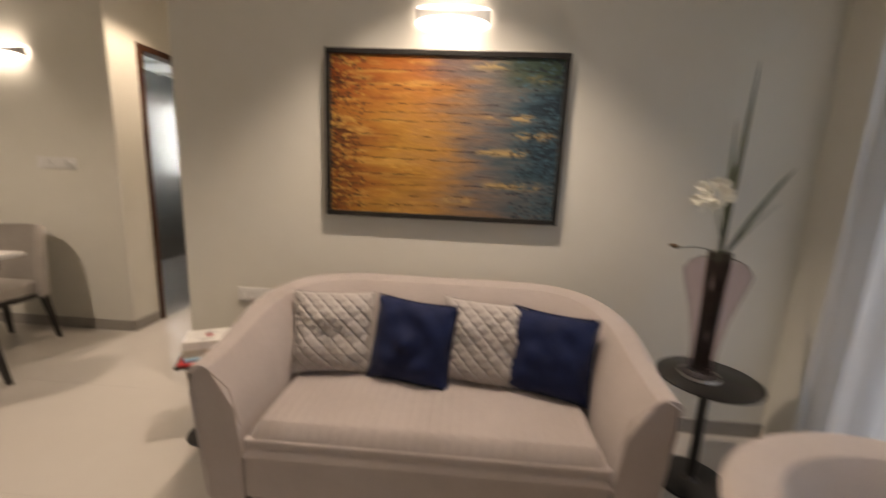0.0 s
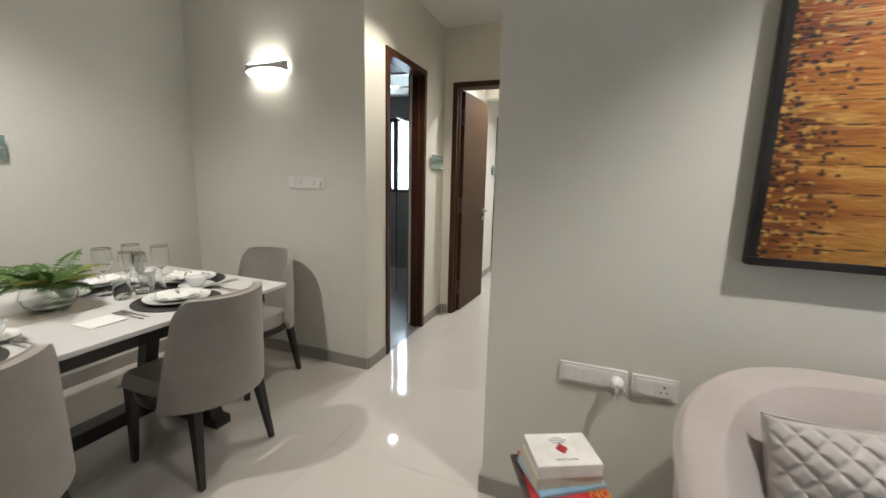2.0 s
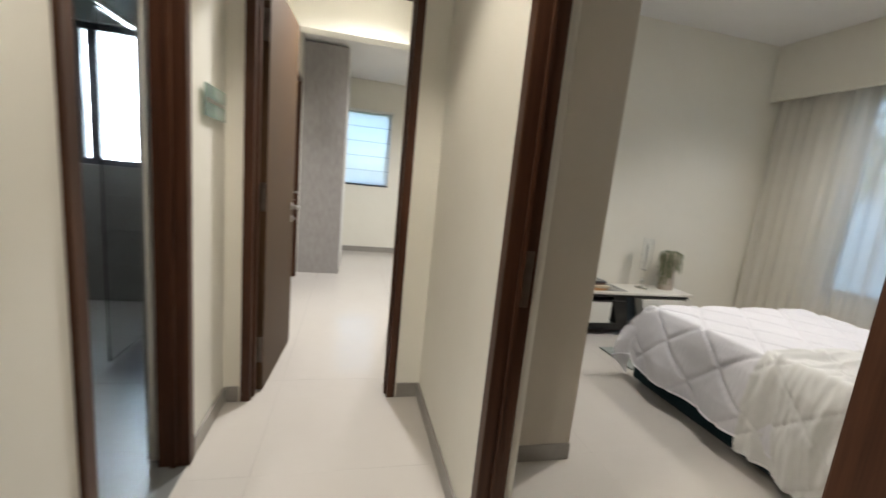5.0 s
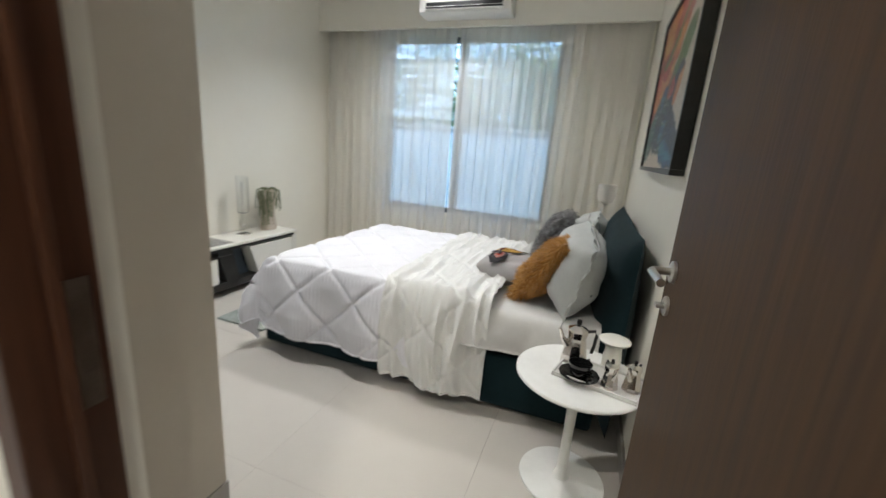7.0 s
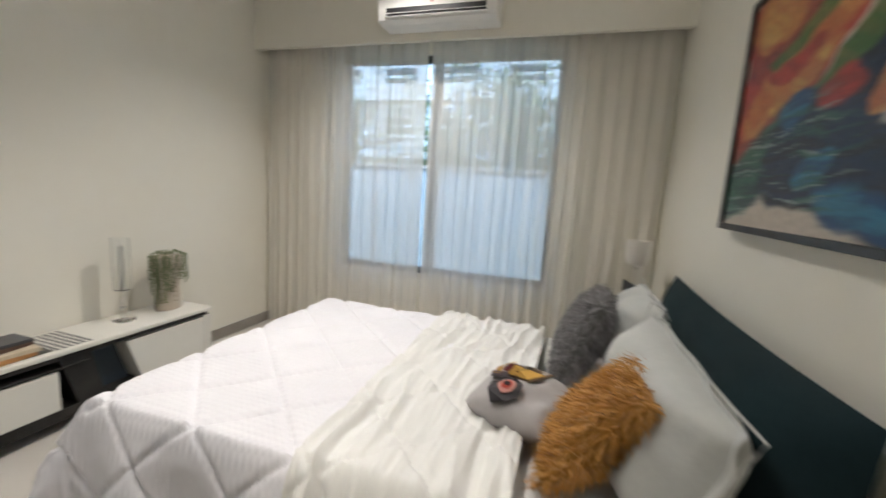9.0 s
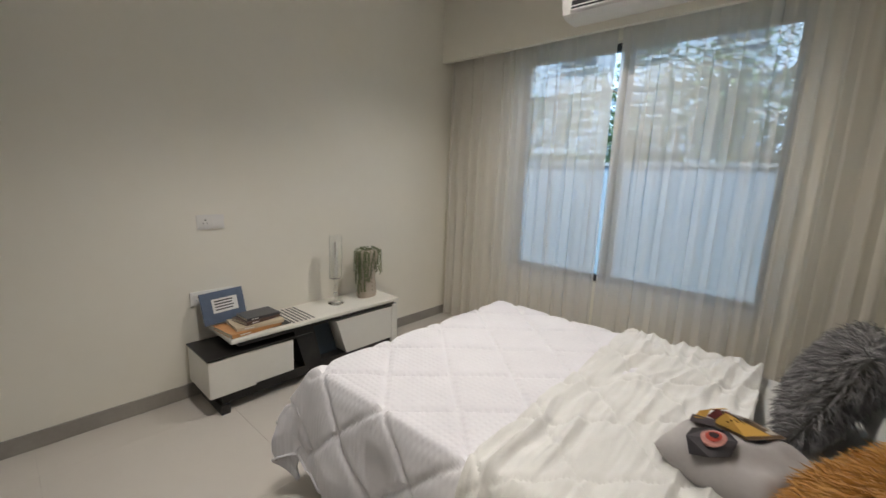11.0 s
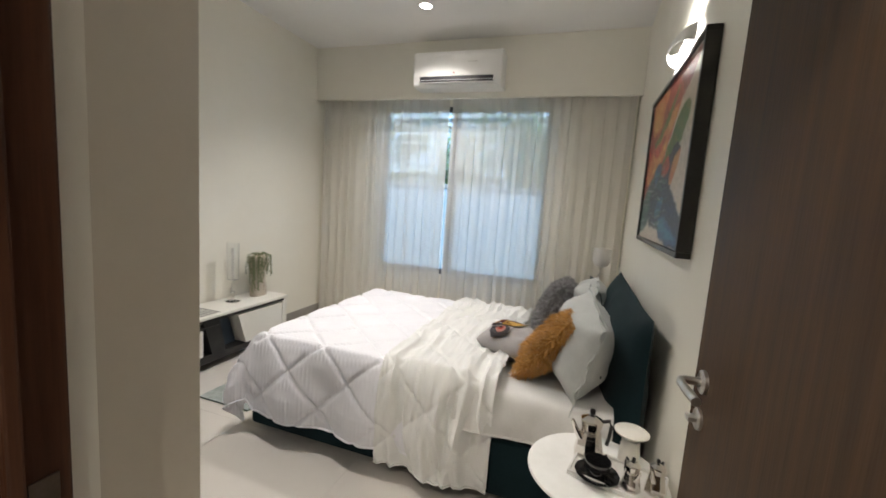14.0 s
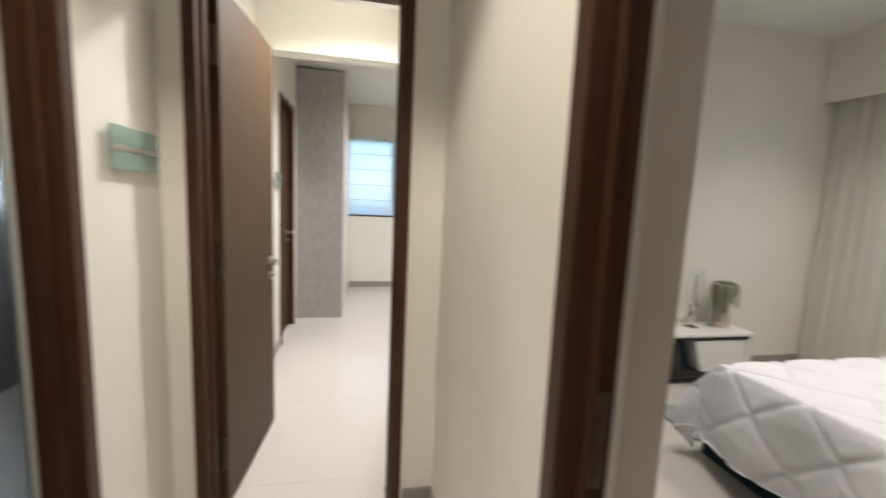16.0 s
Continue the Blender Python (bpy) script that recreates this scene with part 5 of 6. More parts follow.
def drape(name, label, category, x0, x1, y0, y1, top, over_x, over_y, wrinkle, stitched, material, thick, nu, nv, seed, far=0.3):
    """Cloth laid over the bed: flat on top, hanging over the near side and, with over_y, over the foot."""
    root = tagged(thing(name), label, category)
    rnd = random.Random(seed)
    o = rnd.uniform(0, 50)
    W = x1 - x0

    def fn(u, v):
        a = -over_x + (W + over_x + far) * u
        b = (y1 - y0 + over_y) * v
        dx = max(0.0, -a)
        dfar = max(0.0, a - W)
        dy = max(0.0, b - (y1 - y0))
        drop = max(dx, dfar, dy) if not (dx and dy) else math.hypot(dx, dy) * 0.86
        r = 0.05
        soft = r * (1 - math.exp(-drop / r))
        x, y, z = x0 + max(0, min(a, W)), y0 + min(b, y1 - y0), top - max(0.0, drop - soft * 0.5)
        flare = 0.05 + 0.03 * math.sin(14 * (b if dx else a) + o) * min(1, drop * 4)
        if dx:
            x -= soft * 0.6 + flare * min(1, dx * 3) * (0.8 if not dy else 1.2)
        if dfar:
            x += soft * 0.6
        if dy:
            y += soft * 0.6 + flare * min(1, dy * 3) * (1.2 if not dx else 1.6)
        p = 0.0
        if stitched:
            q = 0.37
            k = min(abs(((a * 1.05 + b) / q) % 1 - 0.5), abs(((a * 1.05 - b) / q) % 1 - 0.5))
            p = 0.014 * (1 - math.exp(-(k / 0.045) ** 2)) - 0.007
        w = noise.noise(Vector((a * 3.1 + o, b * 3.1, 0))) * 0.012 + noise.noise(Vector((a * 11 + o, b * 11, 3))) * 0.004
        if wrinkle:
            s = b / (y1 - y0 + over_y)
            bw_ = b + 0.05 * noise.noise(Vector((a * 3 + o, b * 3, 5)))
            ln = 0.9 - 2.2 * abs(noise.noise(Vector((a * 1.7 + o, bw_ * 13 + 0.9 * math.sin(2.2 * a + o), 1)))) + 0.5 * noise.noise(Vector((a * 3.5 + o, bw_ * 30, 7))) + 0.22 * noise.noise(Vector((a * 6 + o, bw_ * 62, 9)))
            kk = min(abs(((a * 1.05 + b) / 0.37 + 0.3) % 1 - 0.5), abs(((a * 1.05 - b) / 0.37) % 1 - 0.5))
            ln -= 0.45 * math.exp(-(kk / 0.035) ** 2)
            w += wrinkle * (ln + 0.35 * noise.noise(Vector((a * 9, b * 9, 2))))
            if dx:
                fold = 1 - 2.4 * abs(noise.noise(Vector((b * 9 + 0.5 * math.sin(3 * a), a * 1.1 + o, 4))))
                w += 0.55 * wrinkle * min(1, dx * 5) * fold
        p += w
        side = min(1, drop * 8)
        if dx:
            x -= p * side
        if dy:
            y += p * side
        return (x, y, max(0.012, z + p * (1 - side)))
    part("cloth", sheet(fn, nu, nv, thick), material, root, smooth=True)
    e = [fn(0, j / 90) for j in range(91)] + ([fn(i / 90, 1) for i in range(1, 91)] if over_y else [])
    part("hem", tube([(x, y, max(0.012, z)) for x, y, z in e], 0.006, 6), material, root, smooth=True)
    return root


M_QUILTW = mat("white_seersucker_quilt", (0.70, 0.69, 0.72), 0.8, color2=(0.76, 0.75, 0.78), scale=5, sheen=0.2)
nt = M_QUILTW.node_tree
w1, w2 = nt.nodes.new("ShaderNodeTexWave"), nt.nodes.new("ShaderNodeTexWave")
cq = nt.nodes.new("ShaderNodeTexCoord")
w1.bands_direction, w2.bands_direction = "X", "Y"
for w_ in (w1, w2):
    w_.inputs["Scale"].default_value, w_.inputs["Distortion"].default_value, w_.inputs["Detail"].default_value = 13, 1.2, 2
    nt.links.new(cq.outputs["Object"], w_.inputs["Vector"])
mu = nt.nodes.new("ShaderNodeMath")
mu.operation = "MULTIPLY"
nt.links.new(w1.outputs["Fac"], mu.inputs[0])
nt.links.new(w2.outputs["Fac"], mu.inputs[1])
bq = nt.nodes.new("ShaderNodeBump")
bq.inputs["Strength"].default_value, bq.inputs["Distance"].default_value = 0.35, 0.006
nt.links.new(mu.outputs[0], bq.inputs["Height"])
nt.links.new(bq.outputs[0], nt.nodes["Principled BSDF"].inputs["Normal"])

drape("sheet", "pale grey-white bed sheet pulled over the mattress", "bed sheet", BX0 + 0.005, BX1, 4.06, 4.80, 0.548, 0.21, 0, 0.003, False, M_SHEET, 0.003, 70, 60, 5, far=0.1)
drape("quilt", "white quilted bedspread with diamond stitching hanging over the foot", "quilt", BX0 + 0.01, BX1 - 0.03, 4.95, 5.93, 0.578, 0.46, 0.44, 0, True, M_QUILTW, 0.006, 220, 170, 2, far=0.35)
drape("throw", "crumpled ivory cotton coverlet folded across the bed, hanging down its side", "throw", BX0 + 0.005, BX1 - 0.02, 4.56, 5.13, 0.602, 0.545, 0, 0.026, False, M_THROW, 0.005, 200, 110, 9, far=0.3)

# pillows
M_PILL = mat("pale_grey_cotton", (0.40, 0.41, 0.395), 0.8, color2=(0.46, 0.47, 0.45), scale=5, bump=0.25, bscale=60, sheen=0.2)
cushion("pale grey cotton pillow with a flanged edge leaning on the headboard", (1.42, 4.265, 0.535), 0.78, 0.43, 0.28, M_PILL, 15, 4, "soft", 21, -4, category="pillow", flange=0.09, n=56, corner=0.12)
cushion("pale grey cotton pillow leaning on the headboard's far end", (2.10, 4.22, 0.555), 0.62, 0.41, 0.27, M_PILL, 14, -2, "soft", 22, category="pillow", flange=0.08, corner=0.07)


def fur(name, label, at, w, h, t, lean, rz, base_mat, hair_mat, seed, length=0.035, count=5200):
    r = tagged(thing("cushion"), label, "cushion")
    r.matrix_world = pose(*at, 0, 0, rz) @ pose(0, 0, 0, lean, 0, 0)
    core = pillow("cover", w, h, t, base_mat, r, seed=seed, n=26)
    rnd = random.Random(seed)
    polys = core.data.polygons
    vs = core.data.vertices
    bm = bmesh.new()
    for _ in range(count):
        f = polys[rnd.randrange(len(polys))]
        ps = [vs[i].co for i in f.vertices]
        a, b = rnd.random(), rnd.random()
        p = ps[0].lerp(ps[1], a).lerp(ps[-1].lerp(ps[2], a), b)
        out = f.normal if f.normal.y * p.y > 0 else -f.normal
        nn = (out * 0.75 + Vector((rnd.uniform(-.6, .6), rnd.uniform(-.3, .3), rnd.uniform(-1.0, 0.1)))).normalized()
        sw = noise.noise_vector(p * 14)
        nn = (nn + 0.9 * sw).normalized()
        ln = length * rnd.uniform(0.6, 1.25)
        sd = nn.cross(Vector((rnd.uniform(-1, 1), rnd.uniform(-1, 1), rnd.uniform(-1, 1)))).normalized() * rnd.uniform(0.0012, 0.0028)
        tip = p + nn * ln + Vector((0, 0, -0.25 * ln))
        mid = p + nn * ln * 0.55
        v0, v1, v2, v3, v4 = (bm.verts.new(q) for q in (p - sd, p + sd, mid + sd * 0.9, mid - sd * 0.9, tip))
        bm.faces.new((v0, v1, v2, v3))
        bm.faces.new((v3, v2, v4))
    tagged(part("fur", bm, hair_mat, r, "", True), kind="stuff")
    return r


M_MUST, M_MUST2 = mat("mustard_fabric", (0.38, 0.19, 0.04), 0.9), mat("mustard_fur", (0.46, 0.22, 0.04), 0.75, color2=(0.62, 0.34, 0.09), scale=22, sheen=0.4)
M_GF, M_GF2 = mat("grey_fabric", (0.16, 0.155, 0.155), 0.9), mat("grey_fur", (0.10, 0.098, 0.10), 0.75, color2=(0.36, 0.35, 0.36), scale=34, sheen=0.4)
fur("cushion", "mustard yellow shaggy fur cushion leaning on a pillow", (1.385, 4.465, 0.555), 0.36, 0.41, 0.14, 36, -14, M_MUST, M_MUST2, 31, 0.036, 7500)
fur("cushion", "grey shaggy fur cushion standing against the far pillow", (2.03, 4.45, 0.575), 0.42, 0.38, 0.13, 22, -6, M_GF, M_GF2, 32, 0.046, 9500)

owl = tagged(thing("cushion", at=(1.52, 4.585, 0.552), rz=-22), "small grey cushion with stitched yellow and red patches on top", "cushion")
cv = pillow("cover", 0.335, 0.31, 0.17, mat("grey_jersey", (0.37, 0.35, 0.345), 0.85, color2=(0.42, 0.40, 0.395), scale=10, bump=0.2, bscale=400), owl, seed=6, corner=0.12)
cv.matrix_basis = pose(0, -0.16, 0.078, -88)


OWL = [cv.matrix_basis @ v.co for v in cv.data.vertices]


def owl_top(x, y):
    return max((p.z for p in OWL if (p.x - x) ** 2 + (p.y - y) ** 2 < 0.0006), default=0.1)


def patch(mtl, pts, lift, label=""):
    bm = bmesh.new()
    top = [bm.verts.new((0.98 * x - 0.02, 1.05 * y, owl_top(0.98 * x - 0.02, 1.05 * y) + lift)) for x, y in pts]
    f = bm.faces.new(top)
    bmesh.ops.solidify(bm, geom=[f], thickness=0.003)
    part("patch", bm, mtl, owl, label)


circ = lambda cx, cy, rr, k=20, q=1.0: [(cx + rr * math.cos(i * 2 * math.pi / k), cy + q * rr * math.sin(i * 2 * math.pi / k)) for i in range(k)]
FELT = lambda nm, c: mat(nm, c, 0.85)
patch(FELT("charcoal_felt", (0.06, 0.055, 0.06)), [(-0.145, 0.025), (-0.12, 0.052), (-0.08, 0.060), (-0.035, 0.035), (-0.03, 0.0), (-0.055, -0.035), (-0.10, -0.045), (-0.13, -0.015)], 0.004, "dark stitched lashes round the eye")
patch(FELT("pink_felt", (0.46, 0.22, 0.19)), circ(-0.085, 0.005, 0.031, 20, 0.85), 0.0065, "pink felt ring")
patch(FELT("brick_felt", (0.40, 0.06, 0.04)), circ(-0.085, 0.005, 0.020, 20, 0.85), 0.009)
patch(FELT("black_felt", (0.03, 0.01, 0.012)), circ(-0.085, 0.005, 0.011), 0.0115)
patch(FELT("slate_felt", (0.12, 0.10, 0.11)), [(-0.05, 0.085), (-0.01, 0.10), (0.0, 0.045), (-0.03, 0.03)], 0.005)
patch(FELT("yellow_felt", (0.52, 0.30, 0.06)), [(-0.03, 0.085), (0.04, 0.108), (0.12, 0.085), (0.115, 0.07), (0.05, 0.082), (-0.015, 0.065)], 0.008, "yellow felt brow")
patch(FELT("maroon_felt", (0.16, 0.03, 0.03)), [(0.0, 0.068), (0.06, 0.076), (0.07, 0.045), (0.0, 0.05)], 0.005)
patch(FELT("brown_felt", (0.10, 0.06, 0.03)), [(-0.018, 0.052), (0.058, 0.058), (0.125, 0.02), (0.105, -0.072), (-0.028, -0.040)], 0.004)
patch(FELT("yellow_felt", (0.52, 0.30, 0.06)), [(-0.01, 0.045), (0.05, 0.048), (0.062, 0.0), (0.07, -0.052), (-0.018, -0.032)], 0.0065, "yellow felt patch")
patch(FELT("grey_felt", (0.40, 0.36, 0.33)), [(0.062, 0.035), (0.11, 0.012), (0.095, -0.058), (0.074, -0.05), (0.060, -0.01)], 0.0065, "grey felt patch")
for i in range(9):
    patch(FELT("black_thread", (0.02, 0.015, 0.015)), [(-0.015 + 0.012 * i, 0.028 - 0.002 * i), (-0.011 + 0.012 * i, 0.028 - 0.002 * i), (-0.009 + 0.012 * i, 0.008 - 0.004 * i), (-0.012 + 0.012 * i, 0.008 - 0.004 * i)], 0.0085, "dark stitch")

# bedside table with a tea tray
rt = tagged(thing("side_table", at=(0.745, 4.135, 0)), "round white pedestal side table beside the bed", "side table")
part("tabletop", lathe([(0, 0.462), (0.19, 0.462), (0.228, 0.468), (0.236, 0.474), (0.236, 0.480), (0.232, 0.484), (0, 0.484)], 64), M_WHITE, rt, smooth=True)
part("stem", lathe([(0.035, 0.012), (0.022, 0.04), (0.019, 0.2), (0.021, 0.42), (0.04, 0.461)], 28), M_WHITE, rt, smooth=True)
part("foot", lathe([(0, 0), (0.165, 0), (0.17, 0.004), (0.168, 0.009), (0.05, 0.014), (0, 0.014)], 56), M_WHITE, rt, smooth=True)
TT = 0.484
tray = tagged(thing("tray", at=(0.735, 4.065, TT), rz=76), "rectangular grey-white marbled tray on the side table", "tray")
part("base", boxes((-0.15, -0.09, 0.0005, 0.15, 0.09, 0.008), bevel=0.002), M_MARBLE, tray)
for r_ in ((-0.15, -0.09, 0.0085, 0.15, -0.083, 0.018), (-0.15, 0.083, 0.0085, 0.15, 0.09, 0.018), (-0.15, -0.082, 0.0085, -0.143, 0.082, 0.018), (0.143, -0.082, 0.0085, 0.15, 0.082, 0.018)):
    part("rim", boxes(r_, bevel=0.002), M_MARBLE, tray)
M_BCER = mat("black_ceramic", (0.01, 0.01, 0.011), 0.12, coat=0.5)
z0 = TT + 0.009
sc = tagged(thing("saucer", at=(0.70, 4.135, z0)), "black ceramic saucer on the tray", "saucer")
part("body", lathe([(0, 0), (0.035, 0), (0.062, 0.009), (0.074, 0.014), (0.074, 0.016), (0.06, 0.012), (0.034, 0.004), (0, 0.004)], 12), M_BCER, sc)
cp = tagged(thing("cup", at=(0.70, 4.135, z0 + 0.005), rz=-30), "black ceramic teacup on a black saucer", "cup")
part("body", lathe([(0, 0), (0.022, 0), (0.032, 0.012), (0.041, 0.035), (0.043, 0.055), (0.040, 0.055), (0.037, 0.035), (0.028, 0.014), (0, 0.008)], 32), M_BCER, cp, smooth=True)
part("handle", tube([(0.040, 0, 0.048), (0.058, 0, 0.05), (0.066, 0, 0.038), (0.058, 0, 0.024), (0.036, 0, 0.02)], 0.004, 8), M_BCER, cp, smooth=True)
M_CHROME = mat("polished_steel", (0.70, 0.66, 0.62), 0.08, 1.0)


def pot(at, rz, s, label, spout=True, lid=True):
    o = tagged(thing("coffee_pot", at=at, rz=rz), label, "coffee pot")
    S = Matrix.Scale(s, 4)
    part("body", lathe([(0, 0), (0.047, 0), (0.048, 0.006), (0.034, 0.085), (0.031, 0.095), (0.036, 0.12), (0.030, 0.12), (0, 0.115)], 8, m=S), M_CHROME, o, "faceted polished steel body")
    if lid:
        part("lid", lathe([(0.037, 0.1205), (0.034, 0.126), (0.012, 0.138), (0, 0.139)], 8, m=S), M_CHROME, o)
        part("knob", lathe([(0.004, 0.139), (0.009, 0.146), (0.008, 0.158), (0, 0.161)], 14, m=S), M_BLACK, o, "black lid knob", True)
    part("handle", tube([S @ Vector(p) for p in ((-0.034, 0, 0.115), (-0.062, 0, 0.118), (-0.07, 0, 0.10), (-0.066, 0, 0.06), (-0.060, 0, 0.035))], 0.006 * s, 10), M_BLACK, o, "black curved handle", True)
    if spout:
        part("spout", tube([S @ Vector(p) for p in ((0.032, 0, 0.065), (0.05, 0, 0.09), (0.066, 0, 0.125))], 0.009 * s, 10, taper=[1.4, 1.0, 0.6]), M_CHROME, o, smooth=True)
    return o


pot((0.83, 4.16, TT), 115, 1.15, "tall faceted steel coffee pot with a black lid knob")
pot((0.685, 4.03, z0), 200, 0.68, "small faceted steel milk pot with a black knob on the tray")
pot((0.70, 3.955, z0), 150, 0.72, "small steel espresso pot with a black handle on the tray")
mu_ = tagged(thing("jar", at=(0.845, 4.02, TT)), "cream ceramic jar with a wide round lid", "jar")
part("body", lathe([(0, 0), (0.036, 0), (0.035, 0.05), (0.030, 0.09), (0.034, 0.105), (0, 0.105)], 32), M_CREAM, mu_, smooth=True)
part("lid", lathe([(0, 0.106), (0.040, 0.106), (0.058, 0.118), (0.060, 0.124), (0.05, 0.130), (0, 0.132)], 36), M_CREAM, mu_, smooth=True)

# far bedside table, lamp and sign
nsd = tagged(thing("nightstand"), "dark bedside cabinet between the bed and the curtain", "nightstand")
part("body", boxes((2.52, 3.91, 0.06, 2.98, 4.30, 0.50), bevel=0.005), M_BLACKW, nsd)
part("drawer", boxes((2.53, 4.301, 0.30, 2.97, 4.316, 0.48), bevel=0.003), M_BLACKW, nsd)
part("drawer", boxes((2.53, 4.301, 0.09, 2.97, 4.316, 0.29), bevel=0.003), M_BLACKW, nsd)
for x in (2.55, 2.95):
    for y in (3.94, 4.27):
        part("leg", tapered_leg(bmesh.new(), x, y, 0, 0.06, 0.012, 0.016), M_BLACKW, nsd)
lamp = tagged(thing("table_lamp", at=(2.83, 4.08, 0.50)), "slim table lamp with a pale frosted cup shade, unlit", "lamp")
part("base", lathe([(0, 0), (0.06, 0), (0.06, 0.01), (0.02, 0.018), (0, 0.018)], 32), M_STEEL, lamp, smooth=True)
part("stem", lathe([(0.007, 0.018), (0.006, 0.2), (0.014, 0.23), (0.006, 0.26), (0.006, 0.42), (0.02, 0.44)], 16), M_STEEL, lamp, smooth=True)
part("shade", lathe([(0.02, 0.44), (0.055, 0.46), (0.07, 0.50), (0.072, 0.60), (0.069, 0.60), (0.067, 0.50), (0.05, 0.465), (0.018, 0.446)], 36), sheer("frosted_shade", (0.85, 0.83, 0.8), 0.1), lamp, smooth=True)
sg = tagged(thing("sign", at=(2.59, 4.11, 0.50), rz=195), "small black sign reading STOP in white letters on the bedside cabinet", "sign")
part("board", boxes((-0.14, -0.012, 0.15, 0.14, 0.0, 0.375), bevel=0.002), M_BLACK, sg, "black sign board")
part("stand", boxes((-0.09, -0.02, 0, 0.09, 0.012, 0.15), bevel=0.002), M_BLACK, sg)


def text_mesh(s, size, m, material, parent, name="lettering", label=""):
    cu = bpy.data.curves.new(name, "FONT")
    cu.body, cu.size, cu.extrude, cu.align_x, cu.align_y = s, size, 0.0006, "CENTER", "CENTER"
    tmp = bpy.data.objects.new(name, cu)
    scene.collection.objects.link(tmp)
    me = bpy.data.meshes.new_from_object(tmp.evaluated_get(bpy.context.evaluated_depsgraph_get()))
    bpy.data.objects.remove(tmp)
    bm = bmesh.new()
    bm.from_mesh(me)
    bm.transform(m)
    return part(name, bm, material, parent, label)


M_INKP = mat("pink_white_ink", (0.75, 0.45, 0.50), 0.6)
text_mesh("STOP", 0.09, pose(0, -0.0135, 0.27, 90), M_INKP, sg, label="pale pink letters reading STOP")
part("bar", boxes((-0.08, -0.0135, 0.19, 0.08, -0.0125, 0.20)), M_INKP, sg)

# ---- console ----
con = tagged(thing("console_table"), "low white and black television console with a raised sliding top", "console")
CY0, CY1 = 6.79, 7.125
part("lower_box", boxes((0.93, CY0, 0.115, 1.42, CY1, 0.335), bevel=0.012), M_CREAM, con, "cream drawer box")
part("lower_top", boxes((0.925, CY0 - 0.003, 0.336, 1.55, CY1, 0.346), bevel=0.003), M_BLACK, con, "black glass top of the drawer box")
part("drawer_gap", boxes((1.18, CY0 - 0.003, 0.118, 1.50, CY0 - 0.0005, 0.132)), M_BLACK, con)
part("raised_top", boxes((1.05, CY0 - 0.006, 0.405, 2.30, CY1, 0.432), bevel=0.009), M_CREAM, con, "long cream raised top")
part("top_band", boxes((1.09, CY0 + 0.0, 0.385, 2.25, CY1 - 0.02, 0.404)), M_BLACK, con)
part("end_leg", boxes((2.235, CY0, 0.0, 2.29, CY1 - 0.02, 0.384), bevel=0.004), M_CREAM, con, "cream end panel")
M_SLATE = mat("dark_slate_blue_panel", (0.03, 0.045, 0.06), 0.35, color2=(0.045, 0.06, 0.08), scale=6)


def prism(pts, y0, y1):
    bm = bmesh.new()
    a, b = [bm.verts.new((x, y0, z)) for x, z in pts], [bm.verts.new((x, y1, z)) for x, z in pts]
    bm.faces.new(a)
    bm.faces.new(b[::-1])
    for i in range(len(a)):
        j = (i + 1) % len(a)
        bm.faces.new((a[i], b[i], b[j], a[j]))
    return bm


part("centre_block", prism([(1.425, 0.384), (1.56, 0.384), (1.62, 0.118), (1.50, 0.118)], CY0 + 0.006, CY1 - 0.02), M_BLACK, con, "black slanting divider")
part("open_shelf", prism([(1.562, 0.384), (1.72, 0.384), (1.80, 0.118), (1.622, 0.118)], CY0 + 0.10, CY1 - 0.02), M_SLATE, con, "dark slate blue inside of the open shelf")
part("drawer_front", prism([(1.735, 0.37), (2.23, 0.37), (2.23, 0.12), (1.815, 0.12)], CY0 + 0.002, CY1 - 0.02), M_CREAM, con, "cream drawer front")
part("base_rail", boxes((1.0, CY0 + 0.02, 0.06, 2.234, CY1 - 0.03, 0.113), bevel=0.003), M_BLACK, con, "black base rail")
for x in (0.985, 1.95):
    part("foot", boxes((x, CY0 + 0.005, 0, x + 0.05, CY1 - 0.02, 0.059), bevel=0.003), M_BLACK, con, "black foot")
part("inlay", boxes((1.12, CY0 + 0.03, 0.4325, 1.42, CY1 - 0.04, 0.4345)), M_BLACK, con, "black inlay in the raised top")
for i in range(6):
    part("stripe", boxes((1.43 + 0.028 * i, CY0 + 0.02, 0.4325, 1.443 + 0.028 * i, CY1 - 0.03, 0.4340)), mat("grey_stripe", (0.12, 0.12, 0.12), 0.4), con)


